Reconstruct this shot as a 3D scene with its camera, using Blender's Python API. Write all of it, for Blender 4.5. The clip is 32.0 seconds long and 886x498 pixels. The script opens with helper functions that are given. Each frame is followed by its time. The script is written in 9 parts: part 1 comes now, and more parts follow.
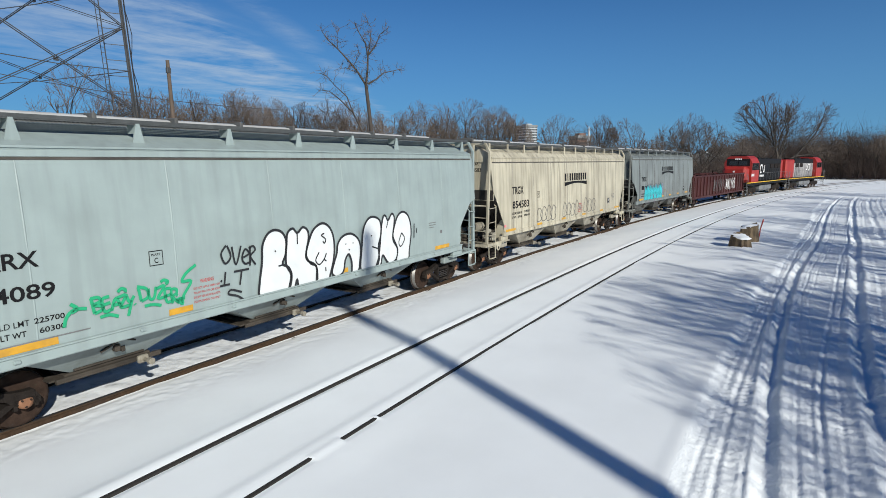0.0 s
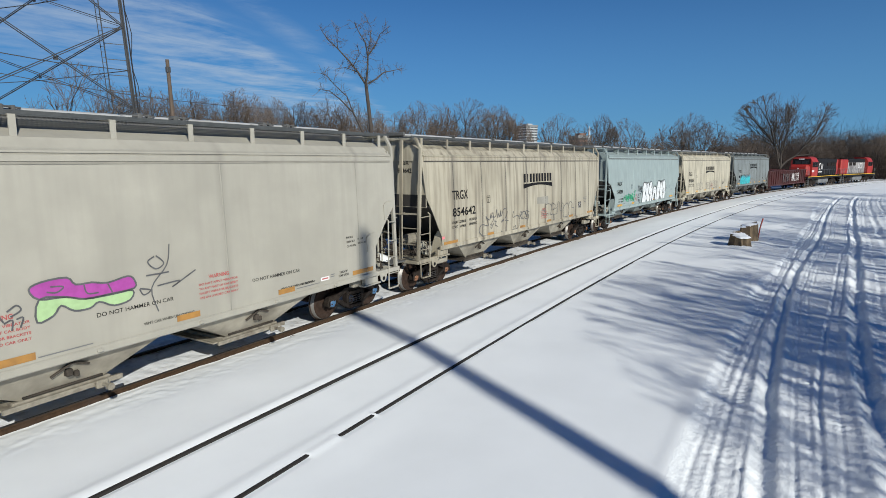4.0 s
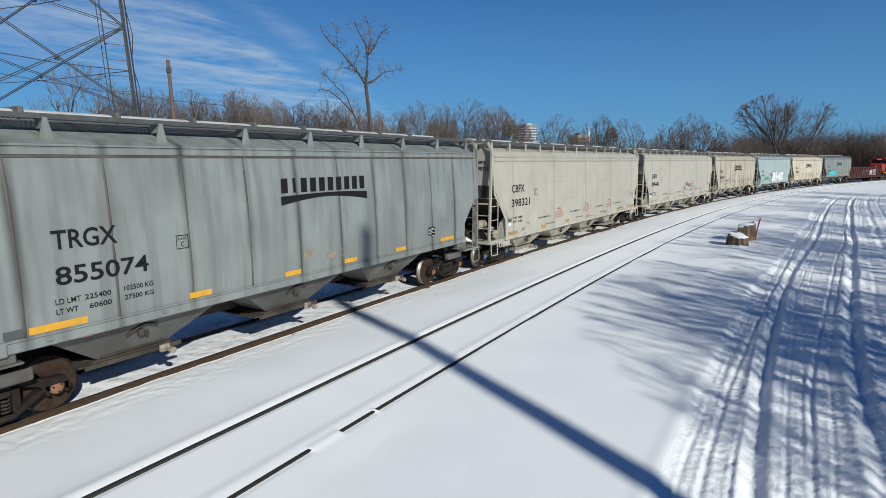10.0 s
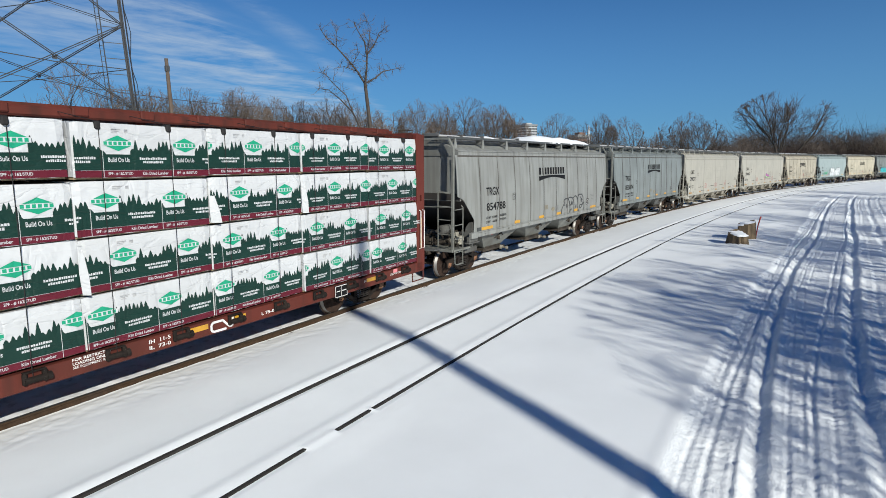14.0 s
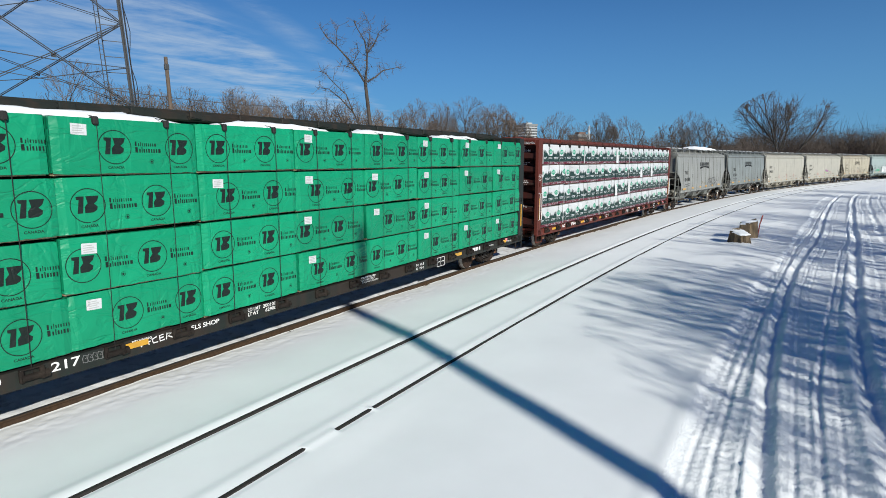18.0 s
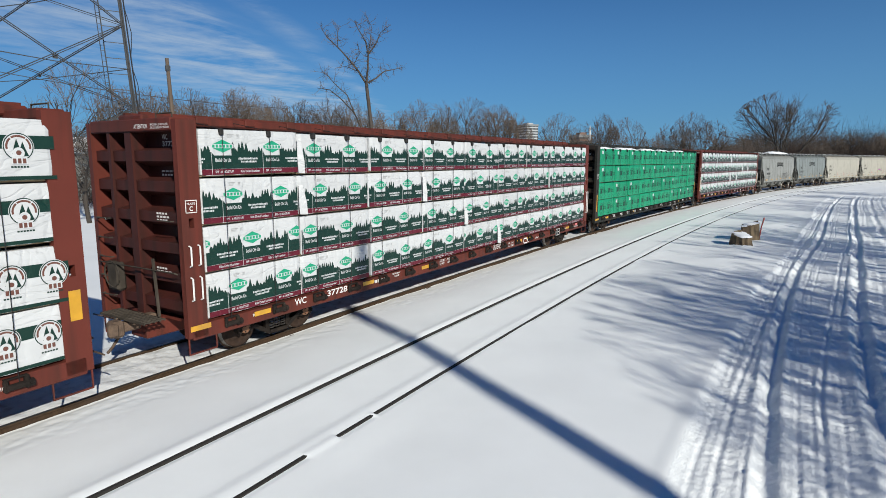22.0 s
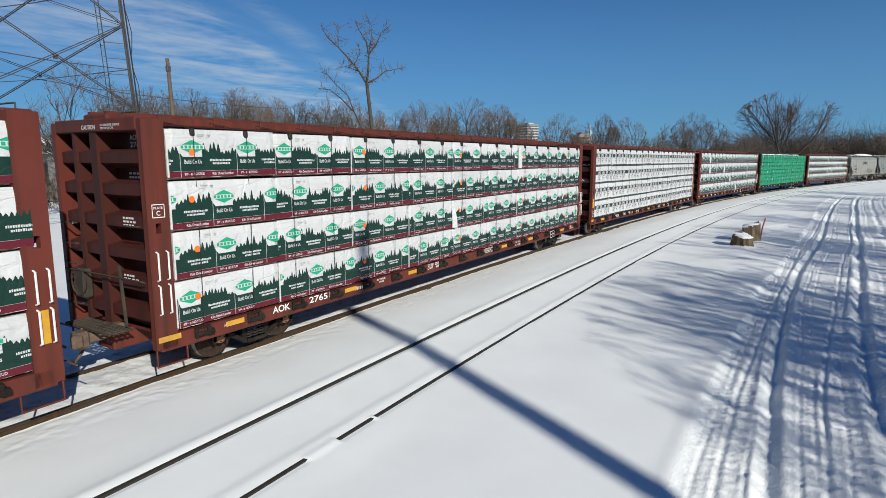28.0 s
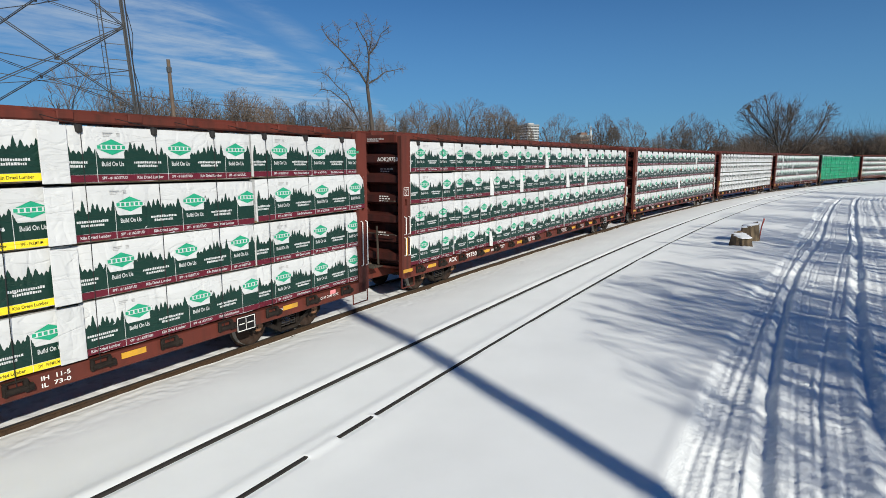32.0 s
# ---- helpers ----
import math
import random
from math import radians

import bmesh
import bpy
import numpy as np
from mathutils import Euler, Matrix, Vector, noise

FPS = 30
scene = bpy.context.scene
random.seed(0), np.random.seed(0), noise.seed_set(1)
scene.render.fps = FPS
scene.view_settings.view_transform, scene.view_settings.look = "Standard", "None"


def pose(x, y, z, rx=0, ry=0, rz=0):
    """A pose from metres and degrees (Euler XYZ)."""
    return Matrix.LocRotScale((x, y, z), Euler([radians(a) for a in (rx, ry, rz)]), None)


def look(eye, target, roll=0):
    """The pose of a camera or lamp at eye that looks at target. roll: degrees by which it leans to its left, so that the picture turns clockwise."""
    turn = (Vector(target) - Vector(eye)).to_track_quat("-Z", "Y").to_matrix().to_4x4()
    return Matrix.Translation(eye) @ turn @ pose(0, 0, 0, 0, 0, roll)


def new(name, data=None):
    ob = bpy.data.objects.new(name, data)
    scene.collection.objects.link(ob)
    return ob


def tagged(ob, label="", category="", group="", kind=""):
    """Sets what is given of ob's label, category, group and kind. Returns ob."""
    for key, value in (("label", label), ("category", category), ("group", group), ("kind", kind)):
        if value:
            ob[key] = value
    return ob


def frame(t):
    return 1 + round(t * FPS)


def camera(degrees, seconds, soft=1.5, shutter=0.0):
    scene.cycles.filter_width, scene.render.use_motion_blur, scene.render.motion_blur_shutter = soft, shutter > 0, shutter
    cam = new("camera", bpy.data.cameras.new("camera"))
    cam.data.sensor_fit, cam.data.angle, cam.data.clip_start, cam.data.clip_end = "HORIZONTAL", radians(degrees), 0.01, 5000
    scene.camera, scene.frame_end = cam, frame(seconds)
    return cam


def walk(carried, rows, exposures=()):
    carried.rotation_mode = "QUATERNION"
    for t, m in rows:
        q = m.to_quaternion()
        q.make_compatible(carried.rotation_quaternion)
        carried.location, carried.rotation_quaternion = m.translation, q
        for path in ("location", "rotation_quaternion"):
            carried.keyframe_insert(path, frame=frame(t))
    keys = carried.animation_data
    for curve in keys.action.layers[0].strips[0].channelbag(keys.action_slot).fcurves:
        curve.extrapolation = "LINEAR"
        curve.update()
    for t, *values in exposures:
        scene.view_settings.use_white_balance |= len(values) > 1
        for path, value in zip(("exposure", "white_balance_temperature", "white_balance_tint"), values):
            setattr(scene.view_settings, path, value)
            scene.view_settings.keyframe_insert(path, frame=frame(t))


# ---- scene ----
cam = camera(74.38, 32.0, 0.9)
# a hovering camera that drifts by a few centimetres: time, place, pitch down, heading, roll
DRIFT = [
    (0, 0.039, 0.048, 4.045, 8.674, 29.861, 0.041),
    (1, 0.063, 0.052, 4.043, 8.698, 29.869, 0.035),
    (2, 0.067, 0.099, 3.992, 8.682, 29.847, 0.026),
    (3, 0.051, 0.053, 3.983, 8.663, 29.854, 0.023),
    (3.5, 0.063, 0.027, 3.985, 8.668, 29.891, 0.031),
    (5.5, 0.005, -0.012, 4.034, 8.665, 29.900, 0.034),
    (6, -0.000, -0.000, 4.035, 8.674, 29.902, 0.045),
    (7, -0.034, -0.007, 4.009, 8.652, 29.873, 0.057),
    (7.5, -0.112, -0.032, 3.988, 8.641, 29.903, 0.027),
    (8, -0.173, -0.056, 3.986, 8.664, 29.882, 0.057),
    (8.5, -0.136, -0.091, 4.026, 8.713, 29.887, 0.068),
    (9, -0.126, -0.101, 4.023, 8.704, 29.897, 0.051),
    (10, -0.096, -0.083, 4.016, 8.697, 29.854, 0.046),
    (11, -0.065, -0.080, 3.998, 8.671, 29.855, 0.039),
    (12, -0.002, -0.062, 3.991, 8.715, 29.870, -0.003),
    (13, 0.010, -0.073, 3.974, 8.699, 29.863, 0.005),
    (14, 0.016, -0.076, 3.956, 8.732, 29.862, 0.002),
    (14.5, 0.011, -0.075, 3.940, 8.737, 29.850, 0.047),
    (16.5, 0.096, -0.044, 3.925, 8.760, 29.863, -0.009),
    (18, 0.110, -0.003, 3.896, 8.760, 29.875, 0.002),
    (19, 0.141, 0.022, 3.902, 8.764, 29.891, -0.008),
    (20, 0.143, 0.025, 3.900, 8.762, 29.891, -0.008),
    (21, 0.151, 0.048, 3.953, 8.743, 29.933, 0.028),
    (22, 0.136, 0.034, 3.977, 8.738, 29.947, 0.054),
    (23, 0.108, 0.013, 3.961, 8.680, 29.945, 0.084),
    (24, 0.112, 0.008, 3.967, 8.730, 29.959, 0.024),
    (25, 0.133, 0.031, 3.967, 8.743, 29.949, 0.050),
    (25.5, 0.122, 0.039, 3.965, 8.749, 29.946, 0.073),
    (27.5, 0.165, 0.056, 3.996, 8.747, 29.989, 0.052),
    (28, 0.166, 0.056, 4.009, 8.754, 29.998, 0.047),
    (29, 0.146, 0.070, 4.002, 8.748, 29.973, 0.041),
    (30, 0.191, 0.045, 4.024, 8.749, 29.998, 0.023),
    (31, 0.123, -0.004, 4.023, 8.754, 30.020, 0.060),
    (32, 0.085, -0.014, 4.025, 8.726, 30.032, 0.020),
]


def aim(x, y, z, down, heading, roll):
    d, h = radians(down), radians(heading)
    eye = Vector((x, y, z))
    return look(eye, eye + Vector((math.cos(h) * math.cos(d), math.sin(h) * math.cos(d), -math.sin(d))), roll)


# the automatic exposure wanders a little as light and dark cars pass
EXPOSURES = [(0, 0.0, 6500, 10), (6, -0.08, 6500, 10), (7.5, -0.08, 6450, 10), (10, 0.0, 6500, 10), (14, 0.04, 6550, 10), (17, 0.07, 6550, 10), (19, 0.11, 6550, 10),
             (21, 0.04, 6700, 10), (25, -0.05, 6600, 10), (28, 0.0, 6750, 10), (32, 0.03, 6850, 10)]
walk(cam, [(row[0], aim(*row[1:])) for row in DRIFT], EXPOSURES)

# ---------------------------------------------------------------- light
SUN_TRAVEL = radians(59.1)
SUN_UP = radians(28.0)
world = bpy.data.worlds.new("sky")
scene.world = world
world.use_nodes = True
wn, wl = world.node_tree.nodes, world.node_tree.links
wn.clear()
sky = wn.new("ShaderNodeTexSky")
sky.sky_type = "NISHITA"
sky.sun_disc = False
sky.sun_elevation = SUN_UP
sky.sun_rotation = radians(90.0) - (SUN_TRAVEL + math.pi)
sky.air_density, sky.dust_density, sky.ozone_density = 1.0, 0.15, 3.0
coord = wn.new("ShaderNodeTexCoord")
# thin cirrus: streaked noise on a high flat layer
split = wn.new("ShaderNodeSeparateXYZ")
wl.new(coord.outputs["Generated"], split.inputs[0])
up = wn.new("ShaderNodeMath"); up.operation = "MAXIMUM"; up.inputs[1].default_value = 0.03
wl.new(split.outputs[2], up.inputs[0])
flat = wn.new("ShaderNodeVectorMath"); flat.operation = "DIVIDE"
wl.new(coord.outputs["Generated"], flat.inputs[0]); wl.new(up.outputs[0], flat.inputs[1])
# streaks run along one wind direction; across it lie one thin streak, a clear gap and a broad sheet
mapp = wn.new("ShaderNodeMapping")
mapp.inputs["Rotation"].default_value = (0, 0, radians(-30)); mapp.inputs["Scale"].default_value = (0.55, 1.5, 0.0)
wl.new(flat.outputs[0], mapp.inputs[0])
cn = wn.new("ShaderNodeTexNoise"); cn.inputs["Scale"].default_value = 1.1; cn.inputs["Detail"].default_value = 10; cn.inputs["Roughness"].default_value = 0.6; cn.inputs["Distortion"].default_value = 0.7
wl.new(mapp.outputs[0], cn.inputs["Vector"])
fluff = wn.new("ShaderNodeTexNoise"); fluff.inputs["Scale"].default_value = 2.6; fluff.inputs["Detail"].default_value = 8; fluff.inputs["Roughness"].default_value = 0.65
wl.new(flat.outputs[0], fluff.inputs["Vector"])
blend = wn.new("ShaderNodeMath"); blend.operation = "MULTIPLY_ADD"; blend.inputs[1].default_value = 0.40
both = wn.new("ShaderNodeMath"); both.operation = "MULTIPLY"; both.inputs[1].default_value = 0.60
wl.new(cn.outputs[0], both.inputs[0]); wl.new(fluff.outputs[0], blend.inputs[0]); wl.new(both.outputs[0], blend.inputs[2])
ramp = wn.new("ShaderNodeMapRange"); ramp.inputs[1].default_value = 0.40; ramp.inputs[2].default_value = 0.62
wl.new(blend.outputs[0], ramp.inputs[0])
side = wn.new("ShaderNodeVectorMath"); side.operation = "DOT_PRODUCT"; side.inputs[1].default_value = (-0.5, 0.866, 0.0)
wl.new(flat.outputs[0], side.inputs[0])
wob = wn.new("ShaderNodeMath"); wob.operation = "MULTIPLY_ADD"; wob.inputs[1].default_value = 0.35
wl.new(cn.outputs[0], wob.inputs[0]); wl.new(side.outputs["Value"], wob.inputs[2])
unit = wn.new("ShaderNodeMath"); unit.operation = "MULTIPLY"; unit.inputs[1].default_value = 0.2
wl.new(wob.outputs[0], unit.inputs[0])
band = wn.new("ShaderNodeValToRGB")
el = band.color_ramp.elements
el[0].position, el[0].color = 0.0, (0, 0, 0, 1)
el[1].position, el[1].color = 1.0, (0, 0, 0, 1)
for at, dens in ((0.245, 0.0), (0.28, 0.55), (0.315, 0.06), (0.35, 0.22), (0.375, 1.0), (0.52, 1.0), (0.66, 0.75), (0.85, 0.35)):
    k = el.new(at); k.color = (dens, dens, dens, 1)
wl.new(unit.outputs[0], band.inputs[0])
mul = wn.new("ShaderNodeMath"); mul.operation = "MULTIPLY"
wl.new(ramp.outputs[0], mul.inputs[0]); wl.new(band.outputs[0], mul.inputs[1])
veil = wn.new("ShaderNodeMath"); veil.operation = "MULTIPLY"; veil.inputs[1].default_value = 0.64
wl.new(mul.outputs[0], veil.inputs[0])
tint = wn.new("ShaderNodeMix"); tint.data_type = "RGBA"; tint.blend_type = "MULTIPLY"; tint.inputs[0].default_value = 1.0
tint.inputs[7].default_value = (0.24, 0.795, 1.48, 1)
wl.new(sky.outputs[0], tint.inputs[6])
low = wn.new("ShaderNodeMapRange"); low.inputs[1].default_value = 0.36; low.inputs[2].default_value = 0.0; low.inputs[4].default_value = 0.58
wl.new(split.outputs[2], low.inputs[0])
pale = wn.new("ShaderNodeMix"); pale.data_type = "RGBA"; pale.inputs[7].default_value = (4.2, 9.7, 16.5, 1)
wl.new(low.outputs[0], pale.inputs[0]); wl.new(tint.outputs[2], pale.inputs[6])
mixc = wn.new("ShaderNodeMix"); mixc.data_type = "RGBA"
mixc.inputs[7].default_value = (10.6, 13.0, 15.8, 1)
wl.new(veil.outputs[0], mixc.inputs[0]); wl.new(pale.outputs[2], mixc.inputs[6])
bg = wn.new("ShaderNodeBackground"); bg.inputs[1].default_value = 0.042
wl.new(mixc.outputs[2], bg.inputs[0])
wo = wn.new("ShaderNodeOutputWorld")
wl.new(bg.outputs[0], wo.inputs[0])

sun = new("sun", bpy.data.lights.new("sun", "SUN"))
sun.data.energy, sun.data.angle, sun.data.color = 5.0, radians(0.55), (1.0, 0.99, 0.905)
sun.matrix_world = look((0, 0, 60), (60 * math.cos(SUN_TRAVEL) * math.cos(SUN_UP), 60 * math.sin(SUN_TRAVEL) * math.cos(SUN_UP), 60 - 60 * math.sin(SUN_UP)))


# ---------------------------------------------------------------- materials
def material(name, color, rough=0.7, metal=0.0, vary=0.25, grain=8.0, bump=0.2, bump_scale=40.0, stretch=(1, 1, 1),
             stain=None, stain_amount=0.5, stain_scale=1.2, stain_stretch=(1, 1, 1), stain_low=0.5, stain_high=0.72, island=0.0, per_object=0.0, coat=0.0, spec=0.5, ribs=None, blotch=None, bump_dist=0.02, crease=0.0):
    m = bpy.data.materials.new(name)
    m.use_nodes = True
    n, l = m.node_tree.nodes, m.node_tree.links
    b = n["Principled BSDF"]
    b.inputs["Roughness"].default_value, b.inputs["Metallic"].default_value = rough, metal
    b.inputs["Specular IOR Level"].default_value = spec
    b.inputs["Coat Weight"].default_value = coat
    tc = n.new("ShaderNodeTexCoord")

    def noise_node(scale, detail, st):
        mp = n.new("ShaderNodeMapping"); mp.inputs["Scale"].default_value = st
        l.new(tc.outputs["Object"], mp.inputs[0])
        t = n.new("ShaderNodeTexNoise"); t.inputs["Scale"].default_value = scale; t.inputs["Detail"].default_value = detail
        l.new(mp.outputs[0], t.inputs["Vector"])
        return t

    fine = noise_node(grain, 5, stretch)
    mr = n.new("ShaderNodeMapRange"); mr.inputs[1].default_value, mr.inputs[2].default_value = 0.25, 0.75
    mr.inputs[3].default_value, mr.inputs[4].default_value = 1 - vary, 1 + vary * 0.6
    l.new(fine.outputs[0], mr.inputs[0])
    last = mr.outputs[0]
    if island or per_object:
        rnd = n.new("ShaderNodeNewGeometry") if island else n.new("ShaderNodeObjectInfo")
        r2 = n.new("ShaderNodeMapRange"); amount = island or per_object
        r2.inputs[3].default_value, r2.inputs[4].default_value = 1 - amount, 1 + amount
        l.new(rnd.outputs["Random Per Island" if island else "Random"], r2.inputs[0])
        mm = n.new("ShaderNodeMath"); mm.operation = "MULTIPLY"
        l.new(last, mm.inputs[0]); l.new(r2.outputs[0], mm.inputs[1])
        last = mm.outputs[0]
    vm = n.new("ShaderNodeVectorMath"); vm.operation = "SCALE"; vm.inputs[0].default_value = color[:3]
    l.new(last, vm.inputs["Scale"])
    col = vm.outputs[0]
    if stain:
        sn = noise_node(stain_scale, 6, stain_stretch)
        sr = n.new("ShaderNodeMapRange"); sr.inputs[1].default_value, sr.inputs[2].default_value = stain_low, stain_high
        sr.inputs[4].default_value = stain_amount
        l.new(sn.outputs[0], sr.inputs[0])
        mx = n.new("ShaderNodeMix"); mx.data_type = "RGBA"; mx.inputs[7].default_value = (*stain, 1)
        l.new(sr.outputs[0], mx.inputs[0]); l.new(col, mx.inputs[6])
        col = mx.outputs[2]
    if blotch:
        # wide worn patches: colour, amount, scale
        sn = noise_node(blotch[2], 4, (1, 1, 0.6))
        sr = n.new("ShaderNodeMapRange"); sr.inputs[1].default_value, sr.inputs[2].default_value = 0.48, 0.66
        sr.inputs[4].default_value = blotch[1]
        l.new(sn.outputs[0], sr.inputs[0])
        mx = n.new("ShaderNodeMix"); mx.data_type = "RGBA"; mx.inputs[7].default_value = (*blotch[0], 1)
        l.new(sr.outputs[0], mx.inputs[0]); l.new(col, mx.inputs[6])
        col = mx.outputs[2]
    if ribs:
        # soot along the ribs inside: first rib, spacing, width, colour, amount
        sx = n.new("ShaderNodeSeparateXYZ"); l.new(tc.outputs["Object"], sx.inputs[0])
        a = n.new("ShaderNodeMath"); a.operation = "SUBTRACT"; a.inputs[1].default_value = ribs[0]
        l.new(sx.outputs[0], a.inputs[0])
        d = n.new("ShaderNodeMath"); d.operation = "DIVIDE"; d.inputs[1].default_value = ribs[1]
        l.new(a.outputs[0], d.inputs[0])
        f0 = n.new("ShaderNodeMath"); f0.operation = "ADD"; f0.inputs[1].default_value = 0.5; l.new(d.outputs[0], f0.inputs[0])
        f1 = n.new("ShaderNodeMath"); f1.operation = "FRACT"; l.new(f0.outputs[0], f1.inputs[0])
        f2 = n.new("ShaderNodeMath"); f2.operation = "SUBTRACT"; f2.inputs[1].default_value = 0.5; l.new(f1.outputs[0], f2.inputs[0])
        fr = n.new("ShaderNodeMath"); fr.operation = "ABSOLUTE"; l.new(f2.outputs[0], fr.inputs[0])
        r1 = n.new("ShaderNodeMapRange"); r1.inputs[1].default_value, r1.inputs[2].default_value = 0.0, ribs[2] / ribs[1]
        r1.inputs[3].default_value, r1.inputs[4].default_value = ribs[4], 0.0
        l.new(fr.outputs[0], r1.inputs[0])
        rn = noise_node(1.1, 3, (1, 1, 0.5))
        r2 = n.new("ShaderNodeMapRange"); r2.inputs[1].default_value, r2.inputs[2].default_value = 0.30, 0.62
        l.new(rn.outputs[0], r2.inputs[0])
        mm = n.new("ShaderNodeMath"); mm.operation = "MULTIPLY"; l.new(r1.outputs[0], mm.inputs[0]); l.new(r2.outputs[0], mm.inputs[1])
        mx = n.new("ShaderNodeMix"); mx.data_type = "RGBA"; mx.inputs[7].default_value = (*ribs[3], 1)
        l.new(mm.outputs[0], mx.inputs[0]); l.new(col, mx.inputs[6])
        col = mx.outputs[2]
    l.new(col, b.inputs["Base Color"])
    if crease:
        # sharp folds: the valleys of two folded noises, one upright and one aslant
        hs = []
        for sc, st, rot in ((1.5, (1.0, 1.0, 0.45), 0.0), (2.6, (0.5, 1.0, 1.3), 0.5)):
            mp = n.new("ShaderNodeMapping"); mp.inputs["Scale"].default_value = st; mp.inputs["Rotation"].default_value = (0, rot, 0)
            l.new(tc.outputs["Object"], mp.inputs[0])
            t = n.new("ShaderNodeTexNoise"); t.inputs["Scale"].default_value = sc; t.inputs["Detail"].default_value = 3; t.inputs["Distortion"].default_value = 0.8
            if per_object or island or crease:
                inf = n.new("ShaderNodeObjectInfo")
                ad = n.new("ShaderNodeVectorMath"); ad.operation = "ADD"
                l.new(mp.outputs[0], ad.inputs[0]); l.new(inf.outputs["Location"], ad.inputs[1])
                l.new(ad.outputs[0], t.inputs["Vector"])
            sb = n.new("ShaderNodeMath"); sb.operation = "SUBTRACT"; sb.inputs[1].default_value = 0.5; l.new(t.outputs[0], sb.inputs[0])
            ab = n.new("ShaderNodeMath"); ab.operation = "ABSOLUTE"; l.new(sb.outputs[0], ab.inputs[0])
            mn = n.new("ShaderNodeMath"); mn.operation = "MINIMUM"; mn.inputs[1].default_value = 0.07; l.new(ab.outputs[0], mn.inputs[0])
            hs.append(mn)
        sm = n.new("ShaderNodeMath"); sm.operation = "ADD"; l.new(hs[0].outputs[0], sm.inputs[0]); l.new(hs[1].outputs[0], sm.inputs[1])
        bp = n.new("ShaderNodeBump"); bp.inputs["Strength"].default_value = 1.0; bp.inputs["Distance"].default_value = crease
        l.new(sm.outputs[0], bp.inputs["Height"]); l.new(bp.outputs[0], b.inputs["Normal"])
    elif bump:
        bn = noise_node(bump_scale, 4, stretch)
        bp = n.new("ShaderNodeBump"); bp.inputs["Strength"].default_value = bump; bp.inputs["Distance"].default_value = bump_dist
        l.new(bn.outputs[0], bp.inputs["Height"]); l.new(bp.outputs[0], b.inputs["Normal"])
    return m


def car_paint(name, color, streak, amount, rough=0.5, per_object=0.0, ribs=None, blotch=None, spec=0.5):
    """Weathered paint: grain, and dirt that ran down the sides."""
    return material(name, color, rough, vary=0.10, grain=1.6, bump=0.06, bump_scale=9, stain=streak, stain_amount=amount, stain_scale=4.6,
                    stain_stretch=(1.0, 1.0, 0.055), stain_low=0.45, stain_high=0.70, per_object=per_object, ribs=ribs, blotch=blotch, spec=spec)


SNOW = material("snow", (0.84, 0.86, 0.865), 0.62, vary=0.04, grain=0.8, bump=0.10, bump_scale=6, spec=0.3)
SNOW_ROUGH = material("trodden_snow", (0.74, 0.755, 0.775), 0.7, vary=0.15, grain=3, bump=0.9, bump_scale=7, stain=(0.30, 0.28, 0.26), stain_amount=0.55, stain_scale=4.5, stain_low=0.55, stain_high=0.72)
SNOW_PACKED = material("packed_trail_snow", (0.81, 0.835, 0.845), 0.62, vary=0.06, grain=3.5, bump=0.32, bump_scale=26, bump_dist=0.03, stretch=(0.7, 1.3, 1), spec=0.3)
RAIL_RUST = material("rusted_rail_steel", (0.052, 0.031, 0.018), 0.9, spec=0.15, vary=0.4, grain=14, bump=0.3, stain=(0.045, 0.032, 0.026), stain_amount=0.6)
RAIL_DARK = material("idle_rail_steel", (0.020, 0.017, 0.015), 0.9, vary=0.4, grain=14, bump=0.3)
RAIL_TOP = material("worn_rail_head", (0.055, 0.048, 0.042), 0.5, 0.5, vary=0.2, grain=20, bump=0.05)
BARK = material("bark", (0.055, 0.044, 0.036), 0.9, vary=0.45, grain=10, bump=0.6, bump_scale=25, stretch=(1, 1, 0.3), per_object=0.3)
TWIG = material("twigs", (0.115, 0.088, 0.070), 0.9, vary=0.4, grain=3, bump=0, per_object=0.35)
TWIG_RED = material("reddish_twigs", (0.090, 0.062, 0.048), 0.9, vary=0.5, grain=0.3, bump=0)
GALV = material("galvanized_steel", (0.055, 0.056, 0.058), 0.65, 0.1, vary=0.2, grain=3, bump=0.1)
CABLE = material("black_cable", (0.02, 0.02, 0.022), 0.6, vary=0.1, bump=0)
POLE_WOOD = material("weathered_pole_wood", (0.105, 0.076, 0.056), 0.85, vary=0.35, grain=6, bump=0.5, bump_scale=20, stretch=(3, 3, 0.2))


